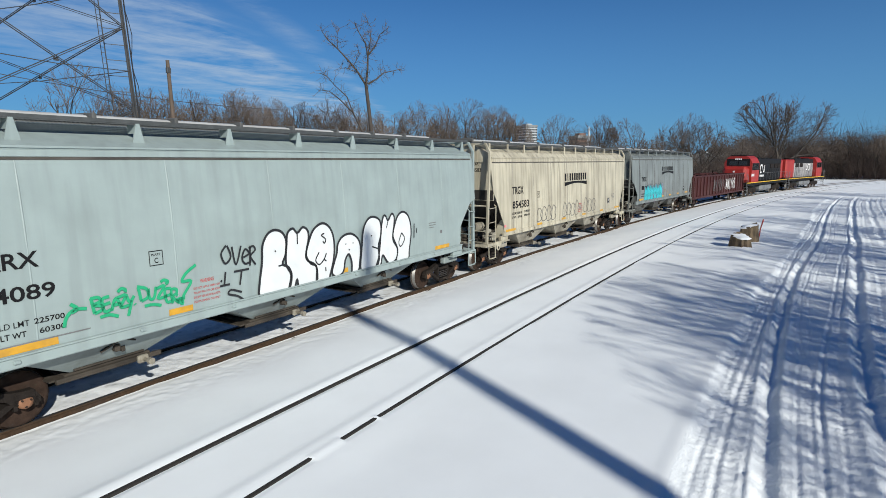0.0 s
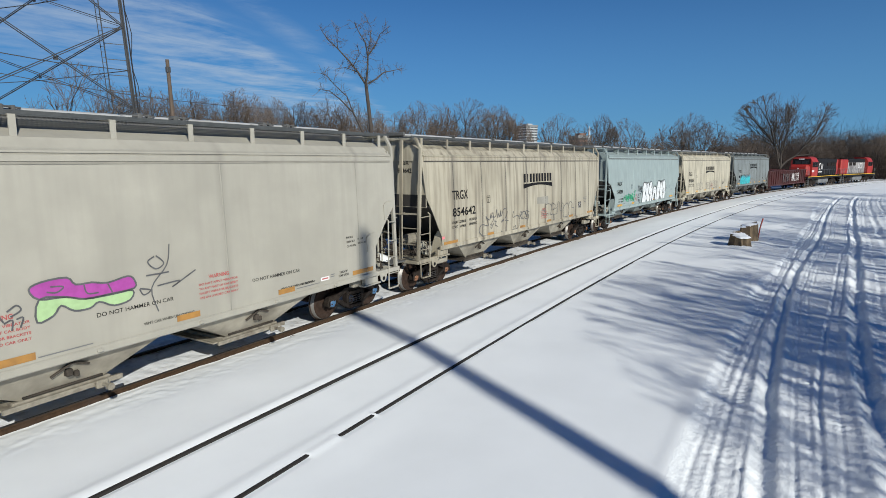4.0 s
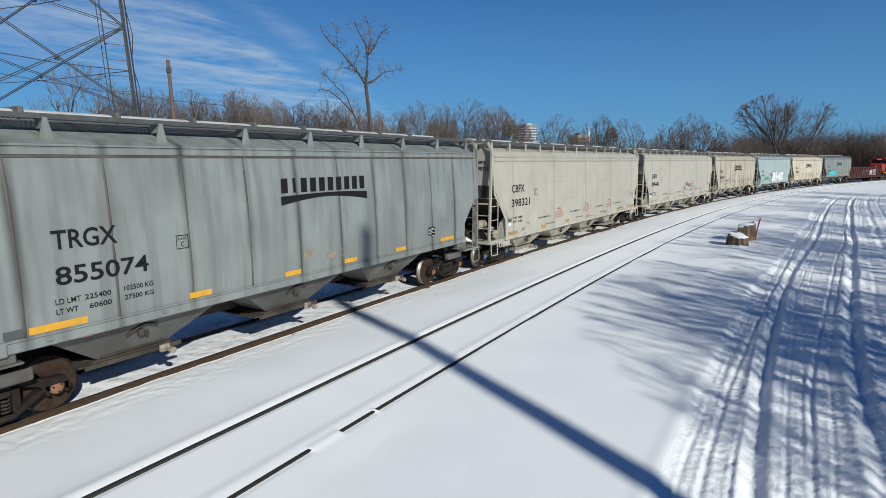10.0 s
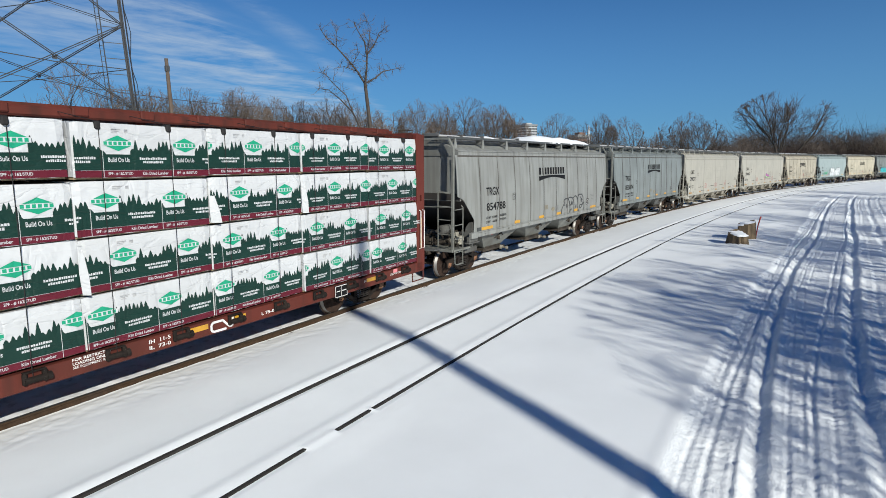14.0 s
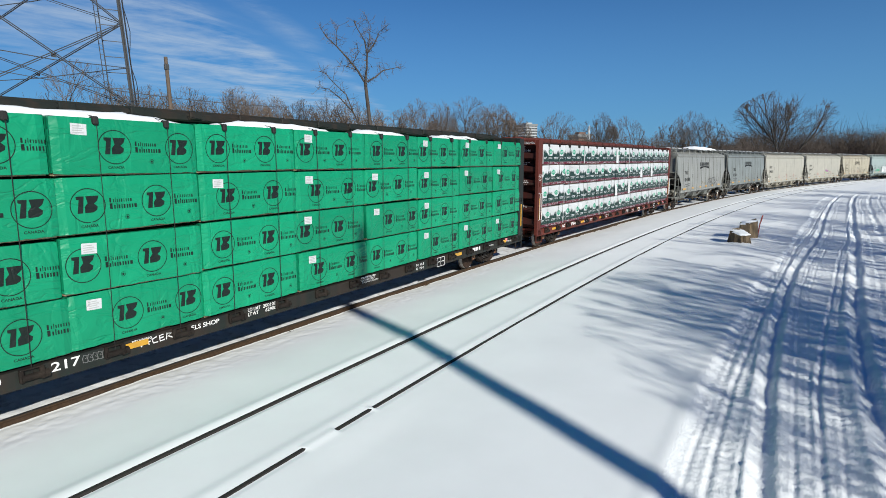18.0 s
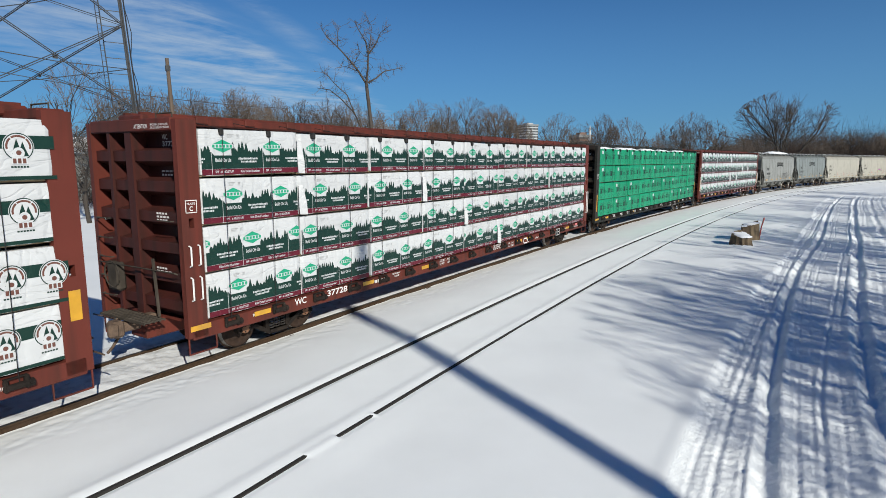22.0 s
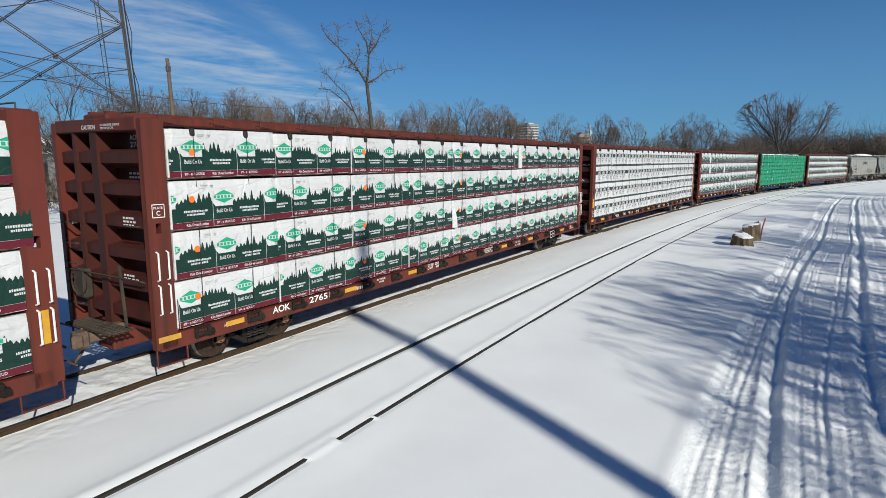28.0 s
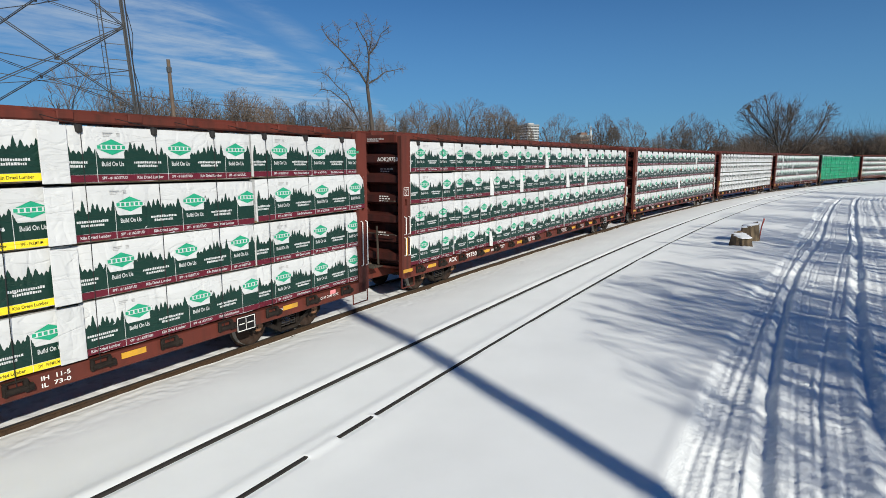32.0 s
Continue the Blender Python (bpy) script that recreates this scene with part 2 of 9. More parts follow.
# ---------------------------------------------------------------- mesh tools
class G:
    """A growing mesh: vertices, faces and a material slot for each face."""

    def __init__(self):
        self.v, self.f, self.m = [], [], []

    def add(self, verts, faces, mat=0):
        k = len(self.v)
        self.v.extend(verts)
        self.f.extend([tuple(i + k for i in f) for f in faces])
        self.m.extend([mat] * len(faces))
        return self

    def box(self, x0, x1, y0, y1, z0, z1, mat=0):
        v = [(x0, y0, z0), (x1, y0, z0), (x1, y1, z0), (x0, y1, z0), (x0, y0, z1), (x1, y0, z1), (x1, y1, z1), (x0, y1, z1)]
        return self.add(v, [(3, 2, 1, 0), (4, 5, 6, 7), (0, 1, 5, 4), (1, 2, 6, 5), (2, 3, 7, 6), (3, 0, 4, 7)], mat)

    def bevel_box(self, x0, x1, y0, y1, z0, z1, b=0.02, mat=0):
        """A box with chamfered edges along its three axes."""
        pts = []
        for sx, x in ((1, x0), (-1, x1)):
            for sy, y in ((1, y0), (-1, y1)):
                for sz, z in ((1, z0), (-1, z1)):
                    pts += [(x, y + sy * b, z + sz * b), (x + sx * b, y, z + sz * b), (x + sx * b, y + sy * b, z)]
        bm = bmesh.new()
        for p in pts:
            bm.verts.new(p)
        bmesh.ops.convex_hull(bm, input=bm.verts)
        bm.verts.index_update()
        self.add([tuple(v.co) for v in bm.verts], [tuple(v.index for v in f.verts) for f in bm.faces], mat)
        bm.free()
        return self

    def beam(self, a, b, w, h=None, mat=0, up=(0, 0, 1)):
        """A rectangular bar from a to b."""
        a, b = Vector(a), Vector(b)
        d = (b - a).normalized()
        u = Vector(up)
        if abs(d.dot(u)) > 0.98:
            u = Vector((0, 1, 0))
        s = d.cross(u).normalized() * (w / 2)
        t = s.cross(d).normalized() * ((h or w) / 2)
        v = [tuple(p + i * s + j * t) for p in (a, b) for i, j in ((-1, -1), (1, -1), (1, 1), (-1, 1))]
        return self.add(v, [(0, 1, 2, 3), (7, 6, 5, 4), (0, 4, 5, 1), (1, 5, 6, 2), (2, 6, 7, 3), (3, 7, 4, 0)], mat)

    def tube(self, pts, radii, n=6, mat=0, caps=True):
        pts = [Vector(p) for p in pts]
        if not isinstance(radii, (list, tuple)):
            radii = [radii] * len(pts)
        k, v, f = len(pts), [], []
        ref = None
        for i, p in enumerate(pts):
            d = (pts[min(i + 1, k - 1)] - pts[max(i - 1, 0)]).normalized()
            if ref is None:
                ref = Vector((0, 0, 1)) if abs(d.z) < 0.9 else Vector((1, 0, 0))
            s = d.cross(ref).normalized()
            t = s.cross(d).normalized()
            ref = t
            for j in range(n):
                a = 2 * math.pi * j / n
                v.append(tuple(p + (s * math.cos(a) + t * math.sin(a)) * radii[i]))
        for i in range(k - 1):
            for j in range(n):
                j2 = (j + 1) % n
                f.append((i * n + j, i * n + j2, i * n + n + j2, i * n + n + j))
        if caps:
            f.append(tuple(range(n - 1, -1, -1)))
            f.append(tuple((k - 1) * n + j for j in range(n)))
        return self.add(v, f, mat)

    def turned(self, axis_y, profile, cx, cz, n=20, mat=0):
        """Revolves profile [(y, r)] about the line y through (cx, cz); axis_y shifts it along y."""
        v, f = [], []
        for y, r in profile:
            for j in range(n):
                a = 2 * math.pi * j / n
                v.append((cx + r * math.cos(a), axis_y + y, cz + r * math.sin(a)))
        for i in range(len(profile) - 1):
            for j in range(n):
                j2 = (j + 1) % n
                f.append((i * n + j, i * n + n + j, i * n + n + j2, i * n + j2))
        f.append(tuple(range(n)))
        f.append(tuple((len(profile) - 1) * n + j for j in range(n - 1, -1, -1)))
        return self.add(v, f, mat)

    def plate(self, poly, y0, y1, mat=0):
        """A polygon in x, z (anticlockwise as seen from -y) with a thickness from y0 (near) to y1."""
        k = len(poly)
        v = [(x, y0, z) for x, z in poly] + [(x, y1, z) for x, z in poly]
        f = [tuple(range(k)), tuple(range(2 * k - 1, k - 1, -1))]
        f += [((i + 1) % k, i, i + k, (i + 1) % k + k) for i in range(k)]
        return self.add(v, f, mat)


def part(name, g, mats, parent=None, label="", smooth=False):
    """Links a mesh as one object, under its thing or part."""
    me = bpy.data.meshes.new(name)
    if isinstance(g, bpy.types.Mesh):
        me = g
    else:
        me.from_pydata(g.v, [], g.f)
        mats = mats if isinstance(mats, (list, tuple)) else [mats]
        for m in mats:
            me.materials.append(m)
        if len(mats) > 1:
            me.polygons.foreach_set("material_index", g.m)
        if smooth:
            me.polygons.foreach_set("use_smooth", [True] * len(g.f))
        me.update()
    ob = new(name, me)
    if parent:
        ob.parent = parent
    if label:
        ob["label"] = label
    return ob


def thing(name, label, category, group="", kind="", at=None):
    ob = new(name)
    tagged(ob, label, category, group, kind)
    if at is not None:
        ob.matrix_basis = at
    return ob


# ---------------------------------------------------------------- the line of the tracks
KNOTS = (-60.0, -10.0, 20.0, 50.0, 80.0, 115.0, 160.0)
BEND = (0.15, 1.209, 2.23, 2.653, 2.766, 2.501, 2.054)
MAIN, SIDING = 10.976, 6.139      # centre lines, metres left of the camera's ground point
MAIN_TOP = -0.114                 # rail tops of the main track; the siding's are at 0
STEP = 0.5
S_LINE = np.arange(-320.0, 460.0, STEP)
_k = np.interp(S_LINE, KNOTS, BEND) / 1000
_k[S_LINE < -60] = 0.00015
_t = -(np.cumsum(_k) - 0.5 * _k) * STEP
_i0 = int(np.argmin(abs(S_LINE)))
_t -= _t[_i0]
_x, _y = np.cumsum(np.cos(_t)) * STEP, np.cumsum(np.sin(_t)) * STEP
_x -= _x[_i0]
_y -= _y[_i0]


def on_line(s, off):
    """Plan point beside the line's origin curve, off metres to the left, and the heading there."""
    h = float(np.interp(s, S_LINE, _t))
    # the curve is laid through the main track, so offsets count from it
    o = off - MAIN
    return float(np.interp(s, S_LINE, _x)) - math.sin(h) * o, MAIN + float(np.interp(s, S_LINE, _y)) + math.cos(h) * o, h


# ---------------------------------------------------------------- the snow-covered ground
def wave(x, y, seed, size, octaves=3):
    """Smooth lattice noise on arrays, about -1 to 1."""
    out, amp = np.zeros(np.broadcast(x, y).shape), 1.0
    rs = np.random.RandomState(seed)
    for _ in range(octaves):
        tab = rs.rand(64, 64) * 2 - 1
        u, v = x / size, y / size
        iu, iv = np.floor(u).astype(int), np.floor(v).astype(int)
        fu, fv = u - iu, v - iv
        fu, fv = fu * fu * (3 - 2 * fu), fv * fv * (3 - 2 * fv)
        a, b = tab[iu % 64, iv % 64], tab[(iu + 1) % 64, iv % 64]
        c, d = tab[iu % 64, (iv + 1) % 64], tab[(iu + 1) % 64, (iv + 1) % 64]
        out += amp * ((a * (1 - fu) + b * fu) * (1 - fv) + (c * (1 - fu) + d * fu) * fv)
        amp, size = amp * 0.5, size * 0.5
    return out


def bell(o, c, w):
    return np.exp(-((o - c) / w) ** 2)


def ramp_to(o, a, b):
    t = np.clip((o - a) / (b - a), 0, 1)
    return t * t * (3 - 2 * t)


# the trail's left edge and its four chief ruts: distance along the line, offset from it
TRAIL_EDGE = ((7, 10, 14, 20, 25, 30, 47, 58, 72), (1.08, 1.05, 0.96, 0.90, 0.57, 0.30, 0.33, 1.0, 1.6))
RUT_A = ((8, 16, 20, 25, 32, 40, 53, 78), (0.0, 0.04, 0.0, -0.14, -0.54, -0.64, -0.32, 0.85))
RUT_B = ((6, 11, 20, 27, 40, 53, 78), (0.60, 0.53, 0.28, 0.08, -0.25, -0.05, 1.1))
RUT_C = ((8, 12, 16, 20, 27, 35, 54, 79), (-0.66, -0.76, -0.94, -1.18, -1.5, -1.88, -1.8, -0.33))
RUT_D = ((8, 15, 19, 26, 35, 45, 54, 79), (-1.48, -1.56, -1.69, -2.04, -2.24, -2.11, -1.91, -0.45))


def snow_height(x, y):
    lat = np.interp(x, _x, _y)
    h = np.interp(x, _x, _t)
    o = (y - lat) * np.cos(h)
    s = x
    z = -0.012 + 0.016 * wave(x, y, 3, 3.2, 2) * ramp_to(abs(o - SIDING), 0.9, 1.6)
    # down to the ballast of the main track, and beyond it
    z -= 0.205 * np.clip((o - 7.1) / 2.95, 0, 1) + 0.10 * ramp_to(o, 12.8, 15.0)
    on_main = ramp_to(o, 10.28, 10.5) * (1 - ramp_to(o, 12.3, 13.0))
    z += on_main * (0.032 + 0.018 * wave(x, y, 5, 0.55, 3) + 0.014 * wave(x, y, 6, 0.2, 2))
    z += 0.05 * wave(x, y, 17, 9.0, 3) * ramp_to(o, 14.0, 18.0)
    # lengths of the near rail lie under the snow
    cover = np.clip(0.55 * ramp_to(wave(s, 0 * s, 61, 2.2, 2), 0.0, 0.5) * ramp_to(s, 9.0, 12.0) + ramp_to(s, 5.58, 5.66) * (1 - ramp_to(s, 6.24, 6.32)) + bell(s, 7.13, 0.05), 0, 1)
    # snow swept along the siding's rails
    for k, c in enumerate((SIDING - 0.755, SIDING + 0.755)):
        bare = (1 - cover * (k == 0)) * (1.0 if k else 0.62)
        z += 0.016 * bell(o, c + 0.20, 0.12) - bare * (0.014 * bell(o, c, 0.055) + 0.022 * bell(o, c - 0.055, 0.035))
        z += (1 - bare) * 0.020 * bell(o, c, 0.09)
    # snow worn away from the near rail's side
    z -= 0.045 * bell(o, 10.16, 0.06) * (0.8 + 0.25 * wave(x, 0 * x, 73, 0.4, 3))
    # crust broken along the main track
    z += ramp_to(o, 8.9, 9.6) * (1 - ramp_to(o, 10.08, 10.16)) * (0.007 * wave(x, y * 1.4, 71, 0.26, 3) + 0.005 * wave(x, y, 72, 0.12, 2))
    # drifts between the siding and the trail
    drift = ramp_to(-o, -4.6, -2.2) * ramp_to(o, 0.3, 1.6)
    z += drift * (0.05 * wave(s * 0.55 + o * 0.8, o * 0.7 - s * 0.25, 9, 1.5, 2) * ramp_to(s, 9, 16) + 0.02)
    # the trail: a soft shoulder, packed snow and ruts
    edge = np.interp(s, *TRAIL_EDGE) + (0.02 + 0.05 * ramp_to(s, 10, 18)) * wave(s, 0 * s, 21, 1.3, 3)
    trail = ramp_to(edge - o, -0.02, 0.22) * (1 - ramp_to(-o, 5.2, 6.5)) * (1 - ramp_to(s, 72, 84))
    z += 0.012 * bell(o, edge + 0.06, 0.12) - 0.055 * trail
    # humps across the trail, trodden lumps and crumbs
    z += trail * (0.004 + 0.016 * ramp_to(s, 11, 20)) * wave(x + 0.25 * y, y * 0.45, 34, 0.62, 2)
    z += trail * (0.008 * wave(x, y, 31, 0.30, 3) + 0.010 * wave(x * 0.5, y * 1.6, 32, 0.8, 2) + 0.013 * np.abs(wave(x, y, 33, 0.11, 2)) + 0.006 * wave(x, y, 36, 0.09, 1))
    z += trail * bell(o, edge - 0.20, 0.16) * 0.022 * np.abs(wave(x, y, 37, 0.11, 2)) * ramp_to(wave(x, y, 38, 0.9, 1), -0.1, 0.5)
    # bands of tyre lugs
    for c0, w in ((0.42, 0.07), (0.66, 0.06), (-0.55, 0.10), (-1.00, 0.09), (-1.95, 0.12)):
        c = np.interp(s, *RUT_A) + c0
        z += trail * (1 - ramp_to(s, 14, 22)) * bell(o, c, w) * (0.012 * np.sin(s * 2 * np.pi / 0.19 + 9 * o) - 0.008) * (0.6 + 0.6 * wave(s, o, 35, 1.1, 2))
    # ruts, each with its thrown-up lips
    for line, c0, w, dep in ((RUT_A, 0.0, 0.10, 0.100), (RUT_A, 0.23, 0.03, 0.016), (RUT_B, 0.0, 0.04, 0.030), (RUT_B, 0.24, 0.03, 0.014), (RUT_A, -0.40, 0.03, 0.018), (RUT_A, -0.62, 0.03, 0.014),
                             (RUT_C, 0.0, 0.04, 0.034), (RUT_C, -0.24, 0.03, 0.016), (RUT_D, 0.0, 0.12, 0.115), (RUT_D, -0.62, 0.06, 0.02), (RUT_D, -1.2, 0.12, 0.05), (RUT_D, -2.0, 0.09, 0.04)):
        c = np.interp(s, *line) + c0 + 0.04 * wave(s, 0 * s, int(55 + c0 * 10), 3.4, 3)
        d = dep * np.clip(0.85 + 0.30 * wave(s, 0 * s, int(70 + c0 * 10), 1.6, 3), 0.3, 1.3)
        z += trail * (-d * bell(o, c, w) + d * 0.45 * bell(o, c + 2.0 * w, w * 0.8) + d * 0.35 * bell(o, c - 1.9 * w, w * 0.8))
    z += 0.04 * wave(x, y, 41, 3.0, 3) * ramp_to(-o, 5.5, 8.0)
    return z


def grid_lines(spans):
    out = [spans[0][0]]
    for a, b, n in spans:
        out += list(np.linspace(a, b, n + 1)[1:])
    return np.array(out)


gx = grid_lines([(-3000, -300, 6), (-300, -40, 10), (-40, 3, 40), (3, 14, 380), (14, 24, 190), (24, 50, 130), (50, 110, 110), (110, 240, 26), (240, 4000, 8)])
gy = grid_lines([(-3000, -200, 5), (-200, -30, 8), (-30, -12, 24), (-12, -5, 60), (-5, -2.6, 40), (-2.6, 1.5, 150), (1.5, 4.6, 44), (4.6, 7.6, 76), (7.6, 9, 14), (9, 10, 24), (10, 13, 34), (13, 40, 40), (40, 300, 12), (300, 4000, 6)])
XX, YY = np.meshgrid(gx, gy, indexing="ij")
YY = YY + np.interp(XX, _x, _y)      # the sheet's rows follow the bend of the tracks
ZZ = snow_height(XX, YY)
ground_mesh = bpy.data.meshes.new("ground")
nx, ny = len(gx), len(gy)
idx = np.arange(nx * ny).reshape(nx, ny)
quads = np.stack([idx[:-1, :-1], idx[1:, :-1], idx[1:, 1:], idx[:-1, 1:]], -1).reshape(-1, 4)
ground_mesh.from_pydata(np.stack([XX, YY, ZZ], -1).reshape(-1, 3).tolist(), [], quads.tolist())
ground_mesh.materials.append(SNOW)
ground_mesh.materials.append(SNOW_ROUGH)      # trodden between the rails of the main track
row_mid = (gy[:-1] + gy[1:]) / 2 - MAIN
ground_mesh.materials.append(SNOW_PACKED)
ground_mesh.polygons.foreach_set("material_index", np.tile(((row_mid > 10.25 - MAIN) & (row_mid < 12.9 - MAIN)).astype(np.int32) + 2 * ((row_mid > -5.6 - MAIN) & (row_mid < 1.05 - MAIN)).astype(np.int32), nx - 1))
ground_mesh.polygons.foreach_set("use_smooth", [True] * len(quads))
ground_mesh.update()
ground = tagged(new("ground", ground_mesh), "deep white snow with ruts of a packed trail", "snow", kind="structure")


# ---------------------------------------------------------------- rails
RAIL = [(-0.075, -0.172), (0.075, -0.172), (0.075, -0.158), (0.012, -0.140), (0.010, -0.045), (0.037, -0.036), (0.037, -0.006), (0.028, 0.0), (-0.028, 0.0), (-0.037, -0.006), (-0.037, -0.036), (-0.010, -0.045), (-0.012, -0.140), (-0.075, -0.158)]


def rail(name, off, top, mats, label):
    g = G()
    ss = list(np.arange(-120, 0, 10.0)) + list(np.arange(0, 60, 1.0)) + list(np.arange(60, 200, 2.5))
    n = len(RAIL)
    for s in ss:
        x, y, h = on_line(s, off)
        g.v += [(x - math.sin(h) * a, y + math.cos(h) * a, top + b) for a, b in RAIL]
    for i in range(len(ss) - 1):
        for j in range(n):
            k = (j + 1) % n
            g.f.append((i * n + k, i * n + j, (i + 1) * n + j, (i + 1) * n + k))
            g.m.append(1 if j in (6, 7, 8) else 0)
    return tagged(part(name, g, mats), label, "rail", "rails", "structure")


for off in (MAIN - 0.755, MAIN + 0.755):
    rail("rail", off, MAIN_TOP, [RAIL_RUST, RAIL_TOP], "rusty steel rail with a worn bright head, ballast under snow")
for off in (SIDING - 0.755, SIDING + 0.755):
    rail("rail", off, 0.0, [RAIL_DARK, RAIL_DARK], "dark idle steel rail almost buried in smooth snow")


# ---------------------------------------------------------------- train materials
STEEL_DARK = material("grimy_truck_steel", (0.018, 0.014, 0.012), 0.85, spec=0.15, vary=0.4, grain=9, bump=0.4, stain=(0.045, 0.034, 0.026), stain_amount=0.5, stain_scale=3)
WHEEL_RUST = material("rusty_wheel_plate", (0.036, 0.022, 0.016), 0.85, spec=0.15, vary=0.4, grain=9, bump=0.3, stain=(0.05, 0.04, 0.035), stain_amount=0.6, stain_scale=5)
TREAD = material("bright_wheel_tread", (0.20, 0.19, 0.18), 0.5, 0.7, vary=0.15, grain=20, bump=0.05)
CAP_BLUE = material("blue_bearing_cap", (0.05, 0.13, 0.25), 0.5, vary=0.2, bump=0.1)
CAP_RUST = material("rusty_bearing_cap", (0.22, 0.10, 0.05), 0.7, vary=0.3, bump=0.2)
SPRING = material("oily_springs", (0.035, 0.030, 0.028), 0.6, vary=0.3, bump=0.2)
COUPLER = material("rusty_coupler", (0.115, 0.075, 0.052), 0.8, vary=0.4, grain=9, bump=0.4)
GATE = material("worn_gate_steel", (0.24, 0.215, 0.17), 0.7, vary=0.35, grain=8, bump=0.2, stain=(0.07, 0.05, 0.035), stain_amount=0.7, stain_scale=5)
UNDER = material("dirty_underframe", (0.060, 0.050, 0.041), 0.85, spec=0.15, vary=0.4, grain=4, bump=0.2, stain=(0.022, 0.020, 0.018), stain_amount=0.7, stain_scale=1.5)
GRATING = material("galvanized_grating", (0.085, 0.09, 0.09), 0.6, 0.3, vary=0.25, grain=6, bump=0.1)
# dark grey of latches; on coamings it holds the running board's shadow
COAMING = material("dark_steel_and_coaming_shade", (0.10, 0.10, 0.098), 0.7, vary=0.4, grain=5, bump=0.2)
HATCH = material("white_fibreglass_hatch", (0.47, 0.47, 0.455), 0.5, vary=0.15, grain=3, bump=0.1, stain=(0.33, 0.31, 0.28), stain_amount=0.6)
REFLECT = material("yellow_reflector", (0.58, 0.30, 0.025), 0.45, vary=0.15, grain=5, bump=0.05, stain=(0.30, 0.17, 0.05), stain_amount=0.6, stain_scale=3)
REFLECT_OLD = material("browned_reflector", (0.38, 0.19, 0.045), 0.55, vary=0.2, grain=5, bump=0.05, stain=(0.15, 0.08, 0.035), stain_amount=0.6, stain_scale=3)
SAFETY = material("yellow_grab_iron", (0.85, 0.50, 0.02), 0.5, vary=0.1, bump=0.05)
BLACK = material("black_lettering", (0.010, 0.010, 0.011), 0.7, vary=0.2, bump=0, spec=0.15)
GREYTEXT = material("grey_lettering", (0.16, 0.16, 0.16), 0.6, vary=0.2, bump=0)
REDTEXT = material("red_lettering", (0.42, 0.07, 0.07), 0.6, vary=0.2, bump=0)
WHITETEXT = material("white_lettering", (0.72, 0.70, 0.68), 0.6, vary=0.15, bump=0)
PINKTAG = material("pink_defect_tag", (0.72, 0.22, 0.24), 0.6, vary=0.2, bump=0)

P_CREAM = car_paint("weathered_cream_paint", (0.425, 0.385, 0.295), (0.115, 0.09, 0.066), 0.70, ribs=(-6.6, 1.886, 0.16, (0.06, 0.05, 0.04), 0.7), blotch=((0.24, 0.21, 0.155), 0.6, 0.55))
P_CREAM_LIGHT = car_paint("cream_paint", (0.50, 0.455, 0.345), (0.17, 0.145, 0.105), 0.7, ribs=(-6.6, 1.886, 0.12, (0.12, 0.10, 0.08), 0.5), blotch=((0.24, 0.21, 0.155), 0.5, 0.5))
P_BONE = car_paint("bone_paint", (0.372, 0.352, 0.298), (0.27, 0.255, 0.215), 0.30, ribs=(-8.2, 4.1, 0.16, (0.21, 0.20, 0.17), 0.55), blotch=((0.29, 0.275, 0.232), 0.5, 0.45))
P_BLUE = car_paint("pale_blue_green_paint", (0.285, 0.342, 0.334), (0.205, 0.24, 0.235), 0.45)
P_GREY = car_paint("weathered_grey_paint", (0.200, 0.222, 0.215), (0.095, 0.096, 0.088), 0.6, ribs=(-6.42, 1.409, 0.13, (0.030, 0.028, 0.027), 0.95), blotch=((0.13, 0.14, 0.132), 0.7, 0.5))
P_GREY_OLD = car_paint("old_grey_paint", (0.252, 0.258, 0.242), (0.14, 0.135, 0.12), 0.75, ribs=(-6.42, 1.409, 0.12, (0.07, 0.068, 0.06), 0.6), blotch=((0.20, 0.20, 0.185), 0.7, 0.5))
# near-black for slope sheets: grime, and the shade under the ends, in one colour
P_DARK = car_paint("black_grime_and_shade_paint", (0.042, 0.037, 0.033), (0.02, 0.018, 0.017), 0.5)
P_BOXRED = car_paint("oxide_red_paint", (0.116, 0.026, 0.018), (0.048, 0.019, 0.014), 0.8, 0.6, blotch=((0.068, 0.022, 0.016), 0.6, 0.7), spec=0.22)
P_BOXGREEN = car_paint("very_dark_green_paint", (0.017, 0.021, 0.019), (0.038, 0.027, 0.021), 0.7, 0.6, blotch=((0.033, 0.022, 0.017), 0.7, 0.5), spec=0.2)
# darker red: the bulkhead recess's shade is put into the colour, with dirt streaks
P_BOXRED_SHADED = car_paint("shaded_streaked_oxide_red_paint", (0.058, 0.015, 0.012), (0.026, 0.012, 0.010), 0.8, 0.6, spec=0.22)
BAY_GREY = material("grimed_grey_bay_paint", (0.105, 0.105, 0.098), 0.7, vary=0.25, grain=3, bump=0.1, stain=(0.045, 0.038, 0.030), stain_amount=0.8, stain_scale=1.3, stain_low=0.42)
BAY_OLD = material("old_grey_bay_paint", (0.175, 0.178, 0.160), 0.7, vary=0.25, grain=3, bump=0.1, stain=(0.075, 0.068, 0.055), stain_amount=0.75, stain_scale=1.3, stain_low=0.46)
BAY_BLUE = material("grimed_blue_bay_paint", (0.22, 0.255, 0.248), 0.7, vary=0.2, grain=3, bump=0.1, stain=(0.09, 0.09, 0.08), stain_amount=0.7, stain_scale=1.3, stain_low=0.48)
